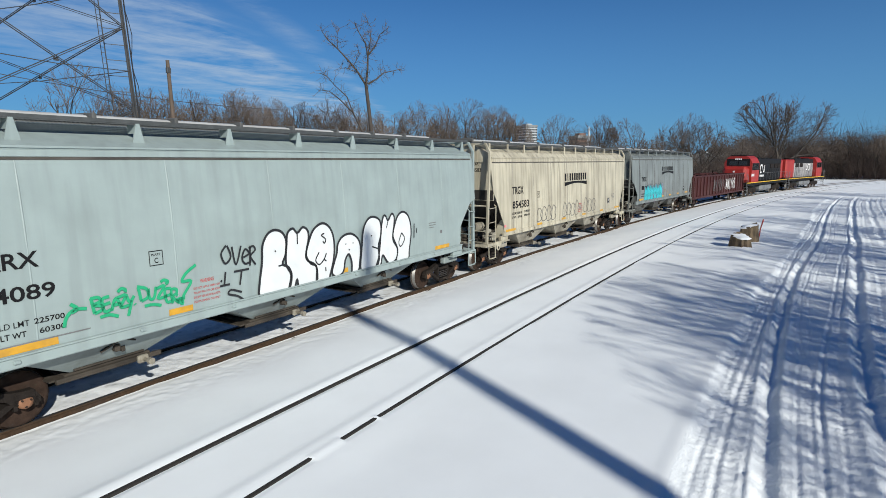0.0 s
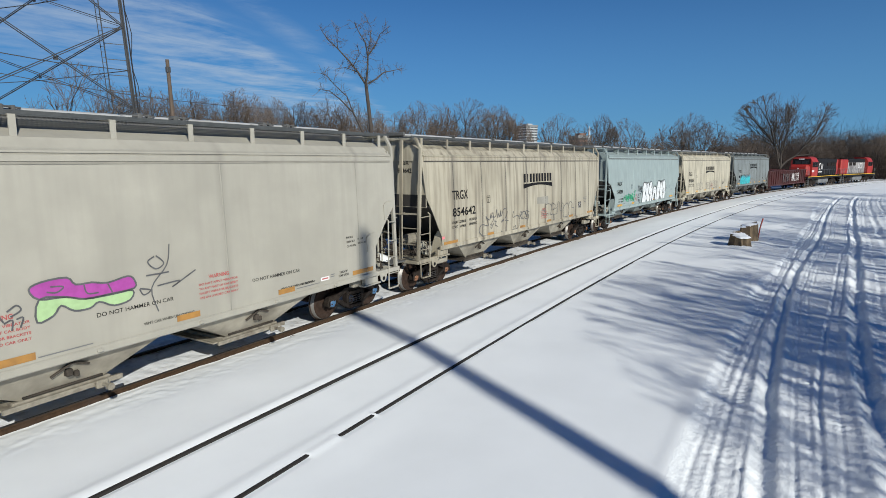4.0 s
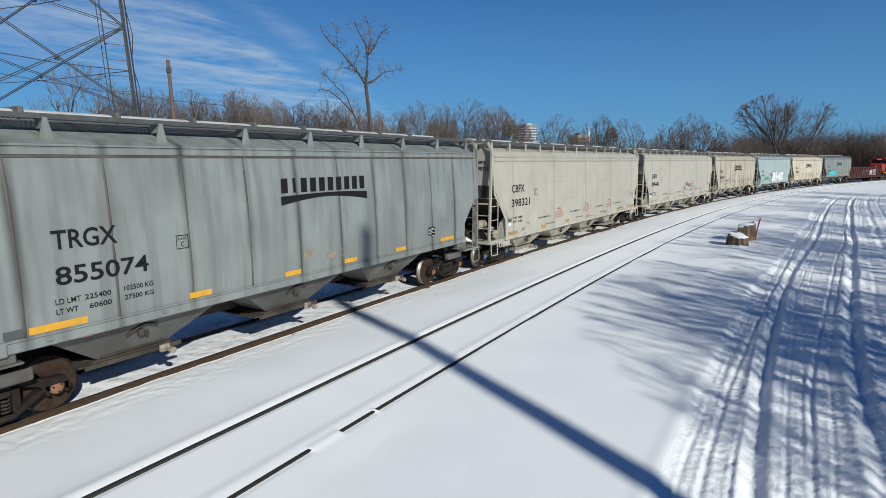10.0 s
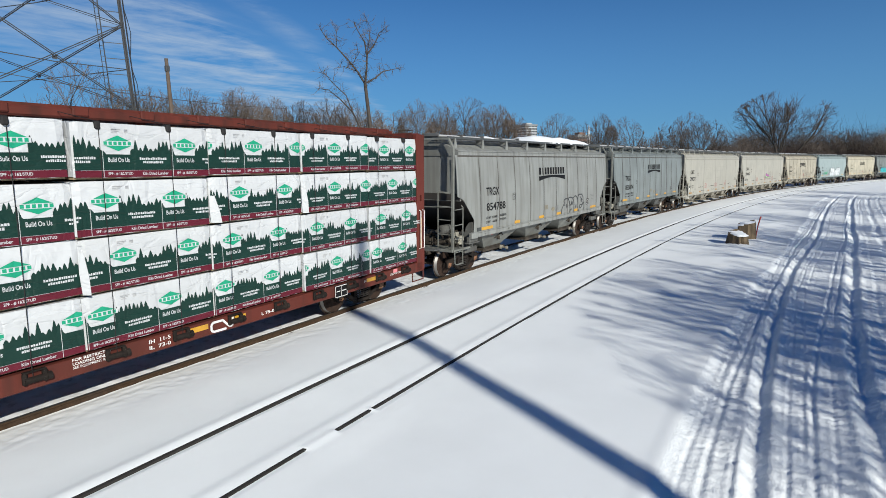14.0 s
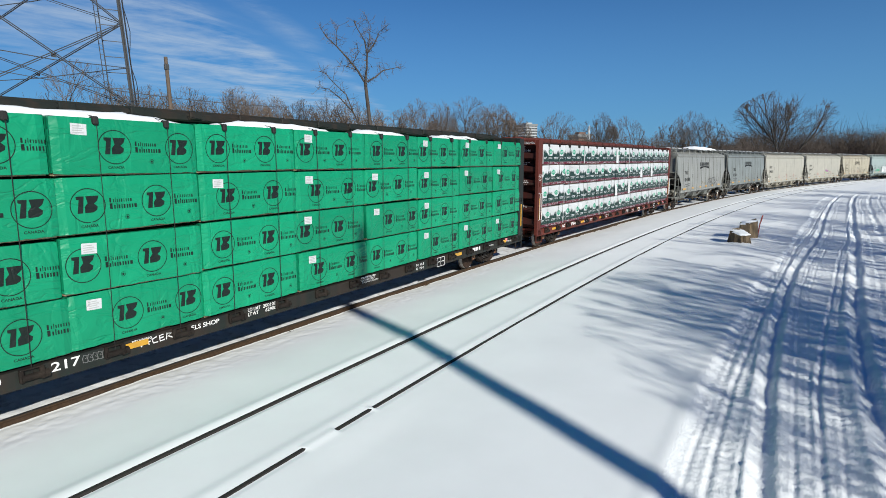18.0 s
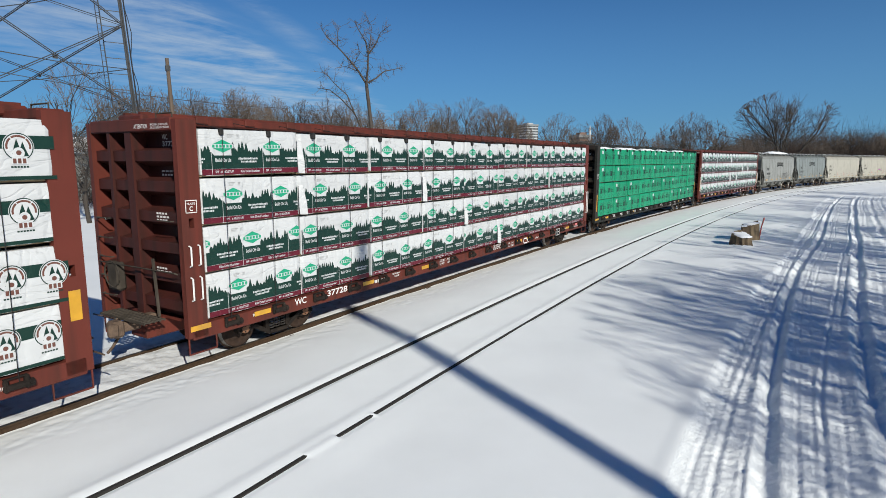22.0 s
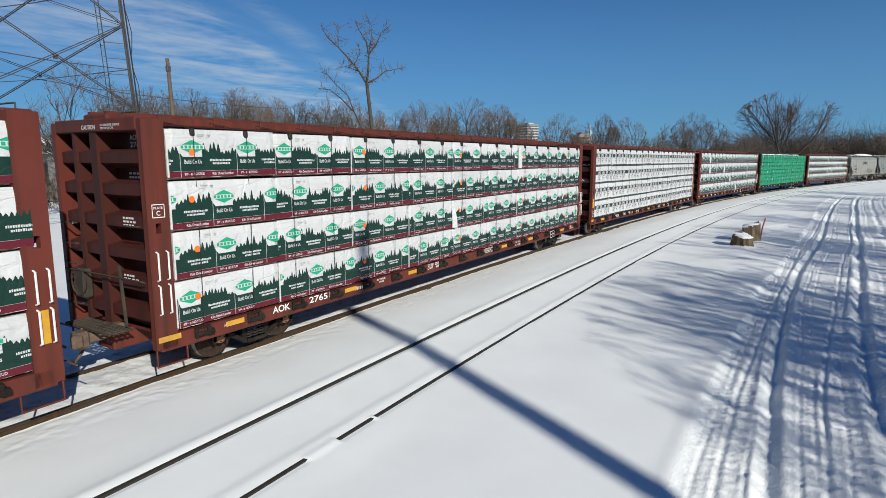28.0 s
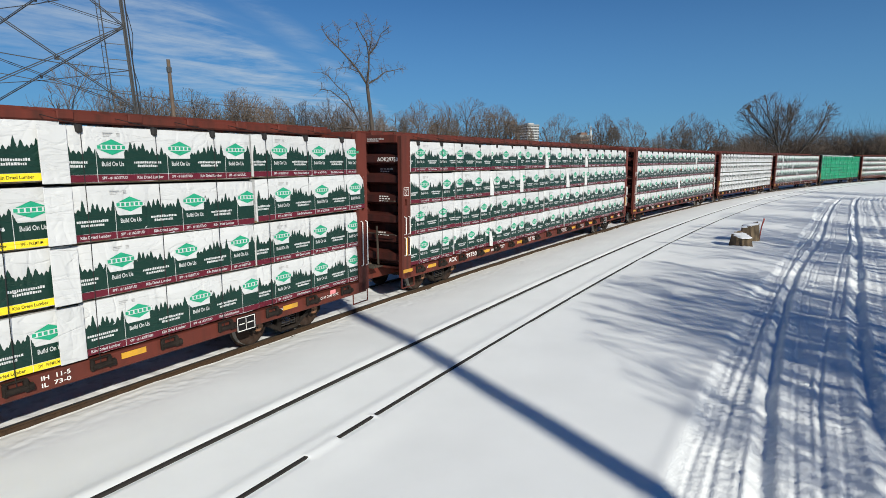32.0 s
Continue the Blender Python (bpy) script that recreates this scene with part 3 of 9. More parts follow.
BAY_CREAM = material("grimed_cream_bay_paint", (0.33, 0.30, 0.24), 0.7, vary=0.25, grain=3, bump=0.1, stain=(0.10, 0.085, 0.065), stain_amount=0.8, stain_scale=1.3, stain_low=0.45)
VALVE = material("pale_cast_valve_paint", (0.30, 0.285, 0.235), 0.6, vary=0.3, grain=7, bump=0.2, stain=(0.08, 0.065, 0.05), stain_amount=0.7, stain_scale=5)
SEAM = material("dirty_seam_and_eave_shade", (0.075, 0.066, 0.056), 0.7, vary=0.5, grain=2.0, bump=0.1, stretch=(1, 1, 0.3))
SEAM_LIGHT = material("painted_seam_and_eave_shade", (0.27, 0.255, 0.215), 0.6, vary=0.25, grain=2.0, bump=0.1)

# ---------------------------------------------------------------- trucks and couplers
R_WHEEL = 0.457


def wheelset_mesh(cap):
    g = G()
    for s in (-1, 1):
        prof = [(-0.075, 0.40), (-0.06, 0.445), (0.045, R_WHEEL), (0.052, 0.495), (0.075, 0.490), (0.08, 0.43), (0.04, 0.39), (0.015, 0.20), (0.06, 0.14), (0.06, 0.085)]
        k = len(g.f)
        g.turned(0, [(s * (0.745 - a) if s < 0 else 0.745 - a, r) for a, r in prof] if s > 0 else [(-(0.745 - a), r) for a, r in prof][::-1], 0, 0, 28, 0)
        for i in range(k, len(g.f) - 2):
            ring = (i - k) // 28
            if s < 0:
                ring = len(prof) - 2 - ring
            g.m[i] = 1 if ring in (1, 3) else 0
        prof2 = [(s * 0.80, 0.38), (s * 0.815, 0.35), (s * 0.79, 0.16), (s * 0.86, 0.13)]
        g.turned(0, prof2[::-1] if s > 0 else prof2, 0, 0, 24, 0)
        capp = [(s * 0.86, 0.10), (s * 1.02, 0.115), (s * 1.07, 0.105), (s * 1.085, 0.06)]
        g.turned(0, capp[::-1] if s > 0 else capp, 0, 0, 14, 2)
        for j in range(3):
            a = 2 * math.pi * j / 3 + 0.4
            g.turned(0, [(s * 1.10, 0.016), (s * 1.07, 0.018)] if s > 0 else [(s * 1.07, 0.018), (s * 1.10, 0.016)], 0.07 * math.cos(a), 0.07 * math.sin(a), 6, 0)
    g.tube([(0, -0.9, 0), (0, 0.9, 0)], 0.085, 10, 0)
    me = bpy.data.meshes.new("wheelset")
    me.from_pydata(g.v, [], g.f)
    for m in (WHEEL_RUST, TREAD, cap):
        me.materials.append(m)
    me.polygons.foreach_set("material_index", g.m)
    me.polygons.foreach_set("use_smooth", [len(f) == 4 for f in g.f])
    me.update()
    return me


def mesh_of(name, g, mats, smooth=False):
    me = bpy.data.meshes.new(name)
    me.from_pydata(g.v, [], g.f)
    for m in mats if isinstance(mats, (list, tuple)) else [mats]:
        me.materials.append(m)
    if isinstance(mats, (list, tuple)):
        me.polygons.foreach_set("material_index", g.m)
    if smooth:
        me.polygons.foreach_set("use_smooth", [True] * len(g.f))
    me.update()
    return me


def side_frame_mesh(s):
    """Cast side frame: arched top chord, dropped middle, two windows, journal boxes."""
    g = G()
    y0, y1 = (s * 1.0 - 0.07, s * 1.0 + 0.07)
    top = [(-1.10, 0.50), (-1.02, 0.62), (-0.70, 0.66), (-0.42, 0.76), (0.42, 0.76), (0.70, 0.66), (1.02, 0.62), (1.10, 0.50)]
    inner_top = [(-1.10, 0.40), (-0.72, 0.44), (-0.62, 0.55), (-0.36, 0.65), (0.36, 0.65), (0.62, 0.55), (0.72, 0.44), (1.10, 0.40)]
    n = len(top)
    for i in range(n - 1):
        g.plate([inner_top[i], inner_top[i + 1], top[i + 1], top[i]], y0, y1)
    low = [(-0.74, 0.46), (-0.36, 0.24), (-0.25, 0.17), (0.25, 0.17), (0.36, 0.24), (0.74, 0.46)]
    low2 = [(-0.62, 0.50), (-0.34, 0.32), (-0.25, 0.27), (0.25, 0.27), (0.34, 0.32), (0.62, 0.50)]
    for i in range(5):
        g.plate([low[i], low[i + 1], low2[i + 1], low2[i]], y0 - 0.01, y1 + 0.01)
    for x in (-0.30, 0.30):
        g.plate([(x - 0.055, 0.27), (x + 0.055, 0.27), (x + 0.055, 0.68), (x - 0.055, 0.68)], y0, y1)
    for x in (-0.89, 0.89):
        g.bevel_box(x - 0.15, x + 0.15, y0 - 0.02, y1 + 0.02, 0.50, 0.64, 0.03)
        g.box(x - 0.17, x - 0.12, y0, y1, 0.36, 0.52)
        g.box(x + 0.12, x + 0.17, y0, y1, 0.36, 0.52)
    g.box(-0.26, 0.26, y0 - 0.05, y1 + 0.05, 0.20, 0.27)
    g.bevel_box(-0.24, 0.24, y0 - 0.03, y1 + 0.03, 0.53, 0.66, 0.03)
    return mesh_of("side_frame", g, STEEL_DARK)


def spring_mesh(s):
    g = G()
    for x in (-0.16, 0.0, 0.16):
        pts = [(x + 0.062 * math.cos(a * 0.9), s * 1.03 + 0.062 * math.sin(a * 0.9), 0.27 + 0.25 * a / 30) for a in range(0, 31)]
        g.tube(pts, 0.014, 5)
    return mesh_of("spring_nest", g, SPRING)


def bolster_mesh():
    g = G()
    g.bevel_box(-0.20, 0.20, -0.95, 0.95, 0.52, 0.76, 0.04)
    g.turned(0, [(-0.05, 0.0), (-0.05, 0.0)], 0, 0.76, 4)
    g.bevel_box(-0.35, 0.35, -0.22, 0.22, 0.70, 0.80, 0.03)
    for x in (-0.45, 0.45):
        g.beam((x, -0.8, 0.42), (x, 0.8, 0.42), 0.07, 0.12)
        for y in (-0.745, 0.745):
            g.bevel_box(x - 0.04 + (0.03 if x < 0 else -0.03), x + 0.04, y - 0.06, y + 0.06, 0.28, 0.62, 0.02)
    return mesh_of("bolster", g, STEEL_DARK)


WHEELS = {"blue": wheelset_mesh(CAP_BLUE), "rust": wheelset_mesh(CAP_RUST)}
FRAMES, SPRINGS, BOLSTER = {s: side_frame_mesh(s) for s in (-1, 1)}, {s: spring_mesh(s) for s in (-1, 1)}, bolster_mesh()
CARS, ROLLING = [], []


def truck(car, x, cap="rust", axles=(-0.89, 0.89)):
    t = part("truck", BOLSTER, None, car, "grimy cast steel truck")
    t.location = (x, 0, 0)
    for s in (-1, 1):
        part("side_frame", FRAMES[s], None, t)
        part("spring_nest", SPRINGS[s], None, t)
    for a in axles:
        w = part("wheelset", WHEELS[cap], None, t, "rusty wheels with bright treads")
        w.location = (a, 0, R_WHEEL)
        ROLLING.append((w, (a, 0, R_WHEEL)))
    return t


def coupler_mesh():
    g = G()
    g.bevel_box(-0.75, -0.20, -0.09, 0.09, 0.74, 0.94, 0.03)
    g.bevel_box(-0.24, 0.0, -0.17, 0.13, 0.66, 0.99, 0.05)
    g.bevel_box(-0.10, 0.10, 0.04, 0.17, 0.70, 0.96, 0.04)
    g.bevel_box(-0.85, -0.62, -0.22, 0.22, 0.62, 1.02, 0.03)
    # air hose
    g.tube([(-0.45, -0.22, 0.74), (-0.30, -0.24, 0.60), (-0.12, -0.20, 0.42), (0.02, -0.12, 0.36)], 0.028, 6)
    # uncoupling lever
    g.tube([(-0.42, -1.4, 0.86), (-0.40, -0.35, 0.88), (-0.20, -0.10, 1.0)], 0.016, 5)
    return mesh_of("coupler", g, COUPLER)


COUPLER_MESH = coupler_mesh()


def couplers(car, reach):
    for s in (1, -1):
        c = part("coupler", COUPLER_MESH, None, car, "rusty knuckle coupler with air hose")
        c.location = (s * reach, 0, 0)
        c.rotation_euler = (0, 0, 0 if s > 0 else math.pi)


# ---------------------------------------------------------------- covered hopper cars
PROFILE = {
    "C": ([1.0, 1.25, 2.0, 3.0, 4.0, 4.23], [1.60, 1.60, 1.58, 1.545, 1.495, 1.48]),
    "R": ([1.0, 1.25, 2.0, 3.0, 4.0, 4.23], [1.59, 1.60, 1.60, 1.56, 1.49, 1.46]),
    "T": ([1.0, 1.40, 2.0, 3.0, 4.0, 4.23], [1.55, 1.61, 1.62, 1.585, 1.50, 1.46]),
}


def wall_y(kind, z):
    return float(np.interp(z, *PROFILE[kind]))


CORNER_CUT = {
    "C": ([1.0, 1.40, 1.82, 2.34, 2.83, 4.3], [1.02, 1.00, 0.97, 0.57, 0.10, 0.05]),
    "R": ([1.0, 1.41, 1.71, 1.92, 2.50, 2.97, 4.1, 4.3], [1.06, 1.05, 1.01, 0.87, 0.53, 0.20, 0.07, 0.07]),
    "T": ([1.0, 1.40, 1.97, 2.68, 2.74, 2.84, 4.2, 4.3], [1.06, 1.06, 1.07, 0.40, 0.30, 0.00, 0.03, 0.03]),
}
SOOT = {"C": 3.17, "R": 3.06, "T": 2.93}


def side_x(kind, half, z):
    """Half the length of the side sheet at a height: square above, cut back at the corners."""
    return half - float(np.interp(z, *CORNER_CUT[kind]))


def hopper_shell(car, kind, half, zs, paint, dark):
    """The hull: two side sheets, a roof with an eave lip, end walls and slope sheets."""
    lv = sorted({zs, zs + 0.12, 3.3, 3.75, 4.1, 4.21} | set(CORNER_CUT[kind][0][1:-1]))
    lv = [z for z in lv if z >= zs]
    nu = 25
    for s in (-1, 1):
        g = G()
        for z in lv:
            xe = side_x(kind, half, z)
            g.v += [(u * xe, s * wall_y(kind, z), z) for u in np.linspace(-1, 1, nu)]
        for z in lv:
            xe = side_x(kind, half, z)
            g.v += [(u * xe, s * (wall_y(kind, z) - 0.02), z) for u in np.linspace(-1, 1, nu)]
        m = len(lv)
        for i in range(m - 1):
            for j in range(nu - 1):
                q = (i * nu + j, i * nu + j + 1, (i + 1) * nu + j + 1, (i + 1) * nu + j)
                g.f.append(q if s < 0 else q[::-1]); g.m.append(0)
                q = tuple(t + m * nu for t in q)
                g.f.append(q[::-1] if s < 0 else q); g.m.append(0)
            for j in (0, nu - 1):
                q = (i * nu + j, (i + 1) * nu + j, (i + 1) * nu + j + m * nu, i * nu + j + m * nu)
                g.f.append(q if (j == 0) == (s < 0) else q[::-1]); g.m.append(0)
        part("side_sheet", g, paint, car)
    we = wall_y(kind, 4.21)
    dz = 0.0 if kind == "T" else -0.115
    roof = [(we, 4.19 + dz), (we + 0.035, 4.205 + dz), (we + 0.035, 4.30 + dz), (we + 0.008, 4.31 + dz), (we + 0.008, 4.325 + dz), (we + 0.03, 4.33 + dz), (we + 0.03, 4.36 + dz), (we - 0.03, 4.385 + dz * 0.9), (we - 0.17, 4.44), (0.55, 4.745), (0.0, 4.785)]
    ring_ = [(-p, r) for p, r in roof] + [(p, r) for p, r in roof[-2::-1]]
    n = len(ring_)
    g = G()
    for x in (-half + 0.165, half - 0.165):
        g.v += [(x, p, r) for p, r in ring_]
    for j in range(n - 1):
        g.f.append((j, n + j, n + j + 1, j + 1)); g.m.append(0)
    g.f.append(tuple(range(n))); g.m.append(0)
    g.f.append(tuple(2 * n - 1 - i for i in range(n))); g.m.append(0)
    part("roof", g, paint, car)
    # added strip in seam colour, standing in for the eave lip's shadow line
    for sd in (-1, 1):
        g = G()
        g.box(-half + 0.17, half - 0.17, *sorted((sd * (we - 0.004), sd * (we + 0.022))), 4.158 + dz, 4.196 + dz)
        part("eave_joint", g, SEAM_LIGHT if kind == "C" else SEAM, car, "dark strip drawn as the shadow line under the eave")
    xb = half - 0.2
    for e in (-1, 1):
        g = G()
        w = wall_y(kind, 3.5) - 0.02
        x0, x1 = sorted((e * xb, e * (xb - 0.04)))
        g.add([(x0, -wall_y(kind, 2.7) + 0.02, 2.68), (x1, -wall_y(kind, 2.7) + 0.02, 2.68), (x1, wall_y(kind, 2.7) - 0.02, 2.68), (x0, wall_y(kind, 2.7) - 0.02, 2.68),
               (x0, -we + 0.02, 4.35), (x1, -we + 0.02, 4.35), (x1, we - 0.02, 4.35), (x0, we - 0.02, 4.35)],
              [(3, 2, 1, 0), (4, 5, 6, 7), (0, 1, 5, 4), (1, 2, 6, 5), (2, 3, 7, 6), (3, 0, 4, 7)])
        part("end_wall", g, paint, car)
        g = G()
        zb = zs - 0.05
        za = 2.75
        wa, wb = wall_y(kind, za) - 0.021, wall_y(kind, zs) - 0.021
        for d in (0.0, 0.05):
            g.v += [(e * (xb - d), -wa, za), (e * (xb - d), wa, za), (e * (xb - 2.5 - d), wb, zb), (e * (xb - 2.5 - d), -wb, zb)]
        f = [(0, 1, 2, 3), (7, 6, 5, 4), (0, 4, 5, 1), (1, 5, 6, 2), (2, 6, 7, 3), (3, 7, 4, 0)]
        g.f += [q[::-1] if e > 0 else q for q in f]
        g.m += [0] * 6
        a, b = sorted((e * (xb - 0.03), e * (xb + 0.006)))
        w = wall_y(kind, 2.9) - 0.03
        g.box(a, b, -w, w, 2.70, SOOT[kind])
        part("slope_sheet", g, dark, car, "near-black slope sheet, soot and shade in its paint")
    # floor over the bays, in the same shade-darkened paint
    g = G()
    x = xb - 2.45
    g.box(-x, x, -1.5, 1.5, zs - 0.08, zs - 0.02)
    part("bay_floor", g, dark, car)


def hopper(name, label, q, half, kind, paint, seams, seam_mat, bays, cap="rust", hatch=HATCH, zs=1.13):
    car = thing(name, label, "hopper car", "freight train")
    CARS.append((car, q, half - 1.25))
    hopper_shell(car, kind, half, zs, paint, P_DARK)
    grey = paint in (P_GREY, P_GREY_OLD)
    # weld seams
    for x in seams:
        lv = [zs, 1.5, 2.0, 2.6, 3.2, 3.8, 4.19]
        for s in (-1, 1):
            g = G()
            for a, b in zip(lv[:-1], lv[1:]):
                ya, yb = s * wall_y(kind, a), s * wall_y(kind, b)
                d = 0.008 * s
                wd = 0.024 if grey else 0.015
                v = [(x - wd, ya, a), (x, ya + d, a), (x + wd, ya, a), (x - wd, yb, b), (x, yb + d, b), (x + wd, yb, b)]
                f = [(0, 1, 4, 3), (1, 2, 5, 4)]
                g.add(v, f if s < 0 else [t[::-1] for t in f])
            part("weld_seam", g, seam_mat, car)
    # side sills
    for s in (-1, 1):
        g = G()
        y = s * 1.585
        L = half - 0.95
        low = {"C": 0.10, "R": 0.12, "T": 0.14}[kind]
        g.bevel_box(-L, L, y - 0.05, y + 0.05, zs - low, zs + 0.03, 0.02)
        if kind == "T":
            g.box(-L, L, y - 0.062, y + 0.062, zs + 0.03, zs + 0.06)
            g.bevel_box(-L - 0.08, -L + 0.34, y - 0.07, y + 0.07, zs - 0.16, zs + 0.05, 0.02)
        for i in range(int(L * 2 / 1.9)):
            x = -L + 0.9 + i * 1.9
            g.bevel_box(x - 0.05, x + 0.05, y - 0.085 if s < 0 else y + 0.03, y - 0.03 if s < 0 else y + 0.085, zs - 0.07, zs - 0.01, 0.015)
        part("side_sill", g, paint, car)
    g = G()
    g.bevel_box(-half - 0.05, half + 0.05, -0.24, 0.24, 0.74, 1.04, 0.02)
    part("centre_sill", g, UNDER, car)
    # discharge bays
    for x in bays:
        g = G()
        a = [(x - 1.75, -1.52, zs - 0.03), (x + 1.75, -1.52, zs - 0.03), (x + 1.75, 1.52, zs - 0.03), (x - 1.75, 1.52, zs - 0.03)]
        hw = 1.02 if kind == "T" else 1.18
        zg = 0.50 if kind == "C" else 0.70
        b = [(x - 0.62, -hw, zg), (x + 0.62, -hw, zg), (x + 0.62, hw, zg), (x - 0.62, hw, zg)]
        g.add(a + b, [(4, 5, 1, 0), (5, 6, 2, 1), (6, 7, 3, 2), (7, 4, 0, 3), (7, 6, 5, 4)])
        bay = part("discharge_bay", g, BAY_OLD if paint is P_GREY_OLD else BAY_GREY if grey else BAY_BLUE if paint is P_BLUE else BAY_CREAM, car)
        g = G()
        g.bevel_box(x - 0.74, x + 0.74, -hw - 0.06, hw + 0.06, zg - 0.11, zg + 0.01, 0.02)
        g.box(x - 0.9, x + 0.9, -hw - 0.12, -hw - 0.07, zg - 0.10, zg - 0.02)
        g.box(x - 0.95, x - 0.74, -hw, hw, zg - 0.08, zg - 0.05)
        part("outlet_gate", g, GATE if kind == "C" else UNDER, bay, "dirty steel sliding outlet gate")
        g = G()
        g.tube([(x + 0.52, -hw - 0.40, zg - 0.07), (x + 0.52, -0.8, zg - 0.07)], 0.032, 8)
        g.tube([(x + 0.52, -hw - 0.36, zg - 0.07), (x + 0.52, -hw - 0.44, zg - 0.07)], 0.062, 8)
        g.bevel_box(x + 0.42, x + 0.62, -hw - 0.20, -hw - 0.12, zg - 0.14, zg, 0.02)
        part("gate_shaft", g, GATE, bay, "opening shaft with a square socket")
        # pocket for the shaker, welded to the slanting side
        g = G()
        k = (1.53 - hw) / (zs - 0.03 - zg)

        def face(z):
            return -hw - (z - zg) * k

        zm = zg + 0.62 * (zs - zg)
        for a, b in (((x - 0.26, zm - 0.10), (x + 0.02, zm + 0.08)), ((x + 0.02, zm + 0.08), (x + 0.30, zm - 0.02))):
            g.beam((a[0], face(a[1]) - 0.025, a[1]), (b[0], face(b[1]) - 0.025, b[1]), 0.045, 0.03)
        g.bevel_box(x - 0.05, x + 0.05, face(zm - 0.1) - 0.09, face(zm - 0.1) + 0.02, zm - 0.15, zm - 0.03, 0.015)
        g.bevel_box(x + 0.10, x + 0.17, face(zm - 0.16) - 0.07, face(zm - 0.16) + 0.02, zm - 0.20, zm - 0.10, 0.012)
        g.beam((x - 0.6, face(zg + 0.05) - 0.02, zg + 0.05), (x + 0.6, face(zg + 0.05) - 0.02, zg + 0.05), 0.04, 0.03)
        part("vibrator_bracket", g, UNDER, bay)
    # roof hatches and running boards
    n_h = 6 if kind == "C" else 5
    L = half - 0.75
    if kind == "T":
        n_h = 9
    for i in range(n_h):
        x0, x1 = -L + 2 * L * i / n_h + 0.05, -L + 2 * L * (i + 1) / n_h - 0.05
        g = G()
        g.tube([(x0, 0, 4.80), (x0 + 0.04, 0, 4.80), (x1 - 0.04, 0, 4.80), (x1, 0, 4.80)], [0.20, 0.26, 0.26, 0.20], 12)
        g.v = [(vx, vy * 1.15, 4.885 + (vz - 4.80) * 0.26) for vx, vy, vz in g.v]
        if kind != "C":
            g.bevel_box(x0 - 0.09, x0 - 0.01, -0.36, 0.36, 4.86, 4.98, 0.02, 1)
        hc = part("hatch_cover", g, [hatch, COAMING], car, smooth=False)
        g = G()
        g.box(x0 - 0.02, x1 + 0.02, -0.27, 0.27, 4.70, 4.87)
        part("coaming", g, COAMING, hc)
        if kind == "C":
            for xl in (x0 + 0.20, x0 + 0.95):
                g = G()
                g.bevel_box(xl - 0.05, xl + 0.05, -0.37, -0.22, 4.87, 4.97, 0.015)
                g.bevel_box(xl + 0.16, xl + 0.22, -0.36, -0.24, 4.87, 4.96, 0.012)
                g.tube([(xl - 0.14, -0.33, 4.91), (xl + 0.05, -0.34, 4.94), (xl + 0.30, -0.33, 4.92)], 0.018, 6)
                g.tube([(xl, -0.30, 4.94), (xl, 0.05, 4.97), (xl, 0.30, 4.94)], 0.018, 6)
                part("hatch_latch", g, COAMING, hc)
    for s in (-1, 1):
        g = G()
        y0, y1 = (0.58, 1.24) if s > 0 else (-1.24, -0.58)
        for y in np.linspace(y0, y1, 6):
            g.box(-half, half, y - 0.009, y + 0.009, 4.765, 4.795)
        for i in range(int(half * 2 / 0.07)):
            x = -half + 0.03 + i * 0.07
            g.box(x - 0.013, x + 0.013, y0, y1, 4.768, 4.79)
        yo = y1 if s > 0 else y0
        g.box(-half - 0.1, half + 0.1, yo - 0.005, yo + 0.012, 4.745, 4.825)
        part("running_board", g, GRATING, car, "galvanized steel grating walkway")
        n_s = int(round(half * 2 / (1.42 if kind != "T" else 1.75)))
        for i in range(n_s):
            x = -half + 0.35 + (2 * half - 0.7) * i / (n_s - 1)
            g = G()
            if kind == "T":
                g.plate([(x - 0.11, 4.43), (x + 0.11, 4.43), (x + 0.03, 4.765), (x - 0.03, 4.765)], s * 1.27 - 0.012, s * 1.27 + 0.012)
                g.box(x - 0.02, x + 0.02, min(s * 1.0, s * 1.27), max(s * 1.0, s * 1.27), 4.60, 4.765)
            else:
                g.box(x - 0.05, x + 0.05, s * 1.28 - 0.012, s * 1.28 + 0.012, 4.37, 4.76)
                g.box(x - 0.05, x + 0.05, min(s * 1.0, s * 1.28), max(s * 1.0, s * 1.28), 4.745, 4.762)
            part("walkway_post", g, paint, car)
    # ends
    grim = BAY_GREY if grey else BAY_BLUE if paint is P_BLUE else BAY_CREAM
    frames_mat = paint if not grey else BAY_OLD
    for e in (-1, 1):
        def X(v):
            return e * (half + v)

        def bx(g, a, b, *r):
            g.bevel_box(min(X(a), X(b)), max(X(a), X(b)), *r)

        top, low = (0.08, 0.13) if kind == "T" else (-0.06, 0.11)
        bend = 4.46

        def post_x(z):
            return X(low + (top - low) * (z - 1.0) / (bend - 1.0))

        for s in (-1, 1):
            g = G()
            g.beam((post_x(1.02), s * 1.47, 1.02), (post_x(bend), s * 1.45, bend), 0.10, 0.07, up=(0, 1, 0))
            g.beam((post_x(bend - 0.02), s * 1.452, bend - 0.02), (post_x(bend), s * 1.27, 4.75), 0.10, 0.06, up=(0, 1, 0))
            part("corner_post", g, frames_mat, car)
            # ladder on the side: the corner post is its outer rail
            g = G()
            g.tube([(X(-0.37), s * 1.57, 0.56), (X(-0.37), s * 1.57, 2.40), (X(-0.37), s * 1.57, 2.47), (X(-0.37), s * 1.50, 2.52)], 0.02, 6)
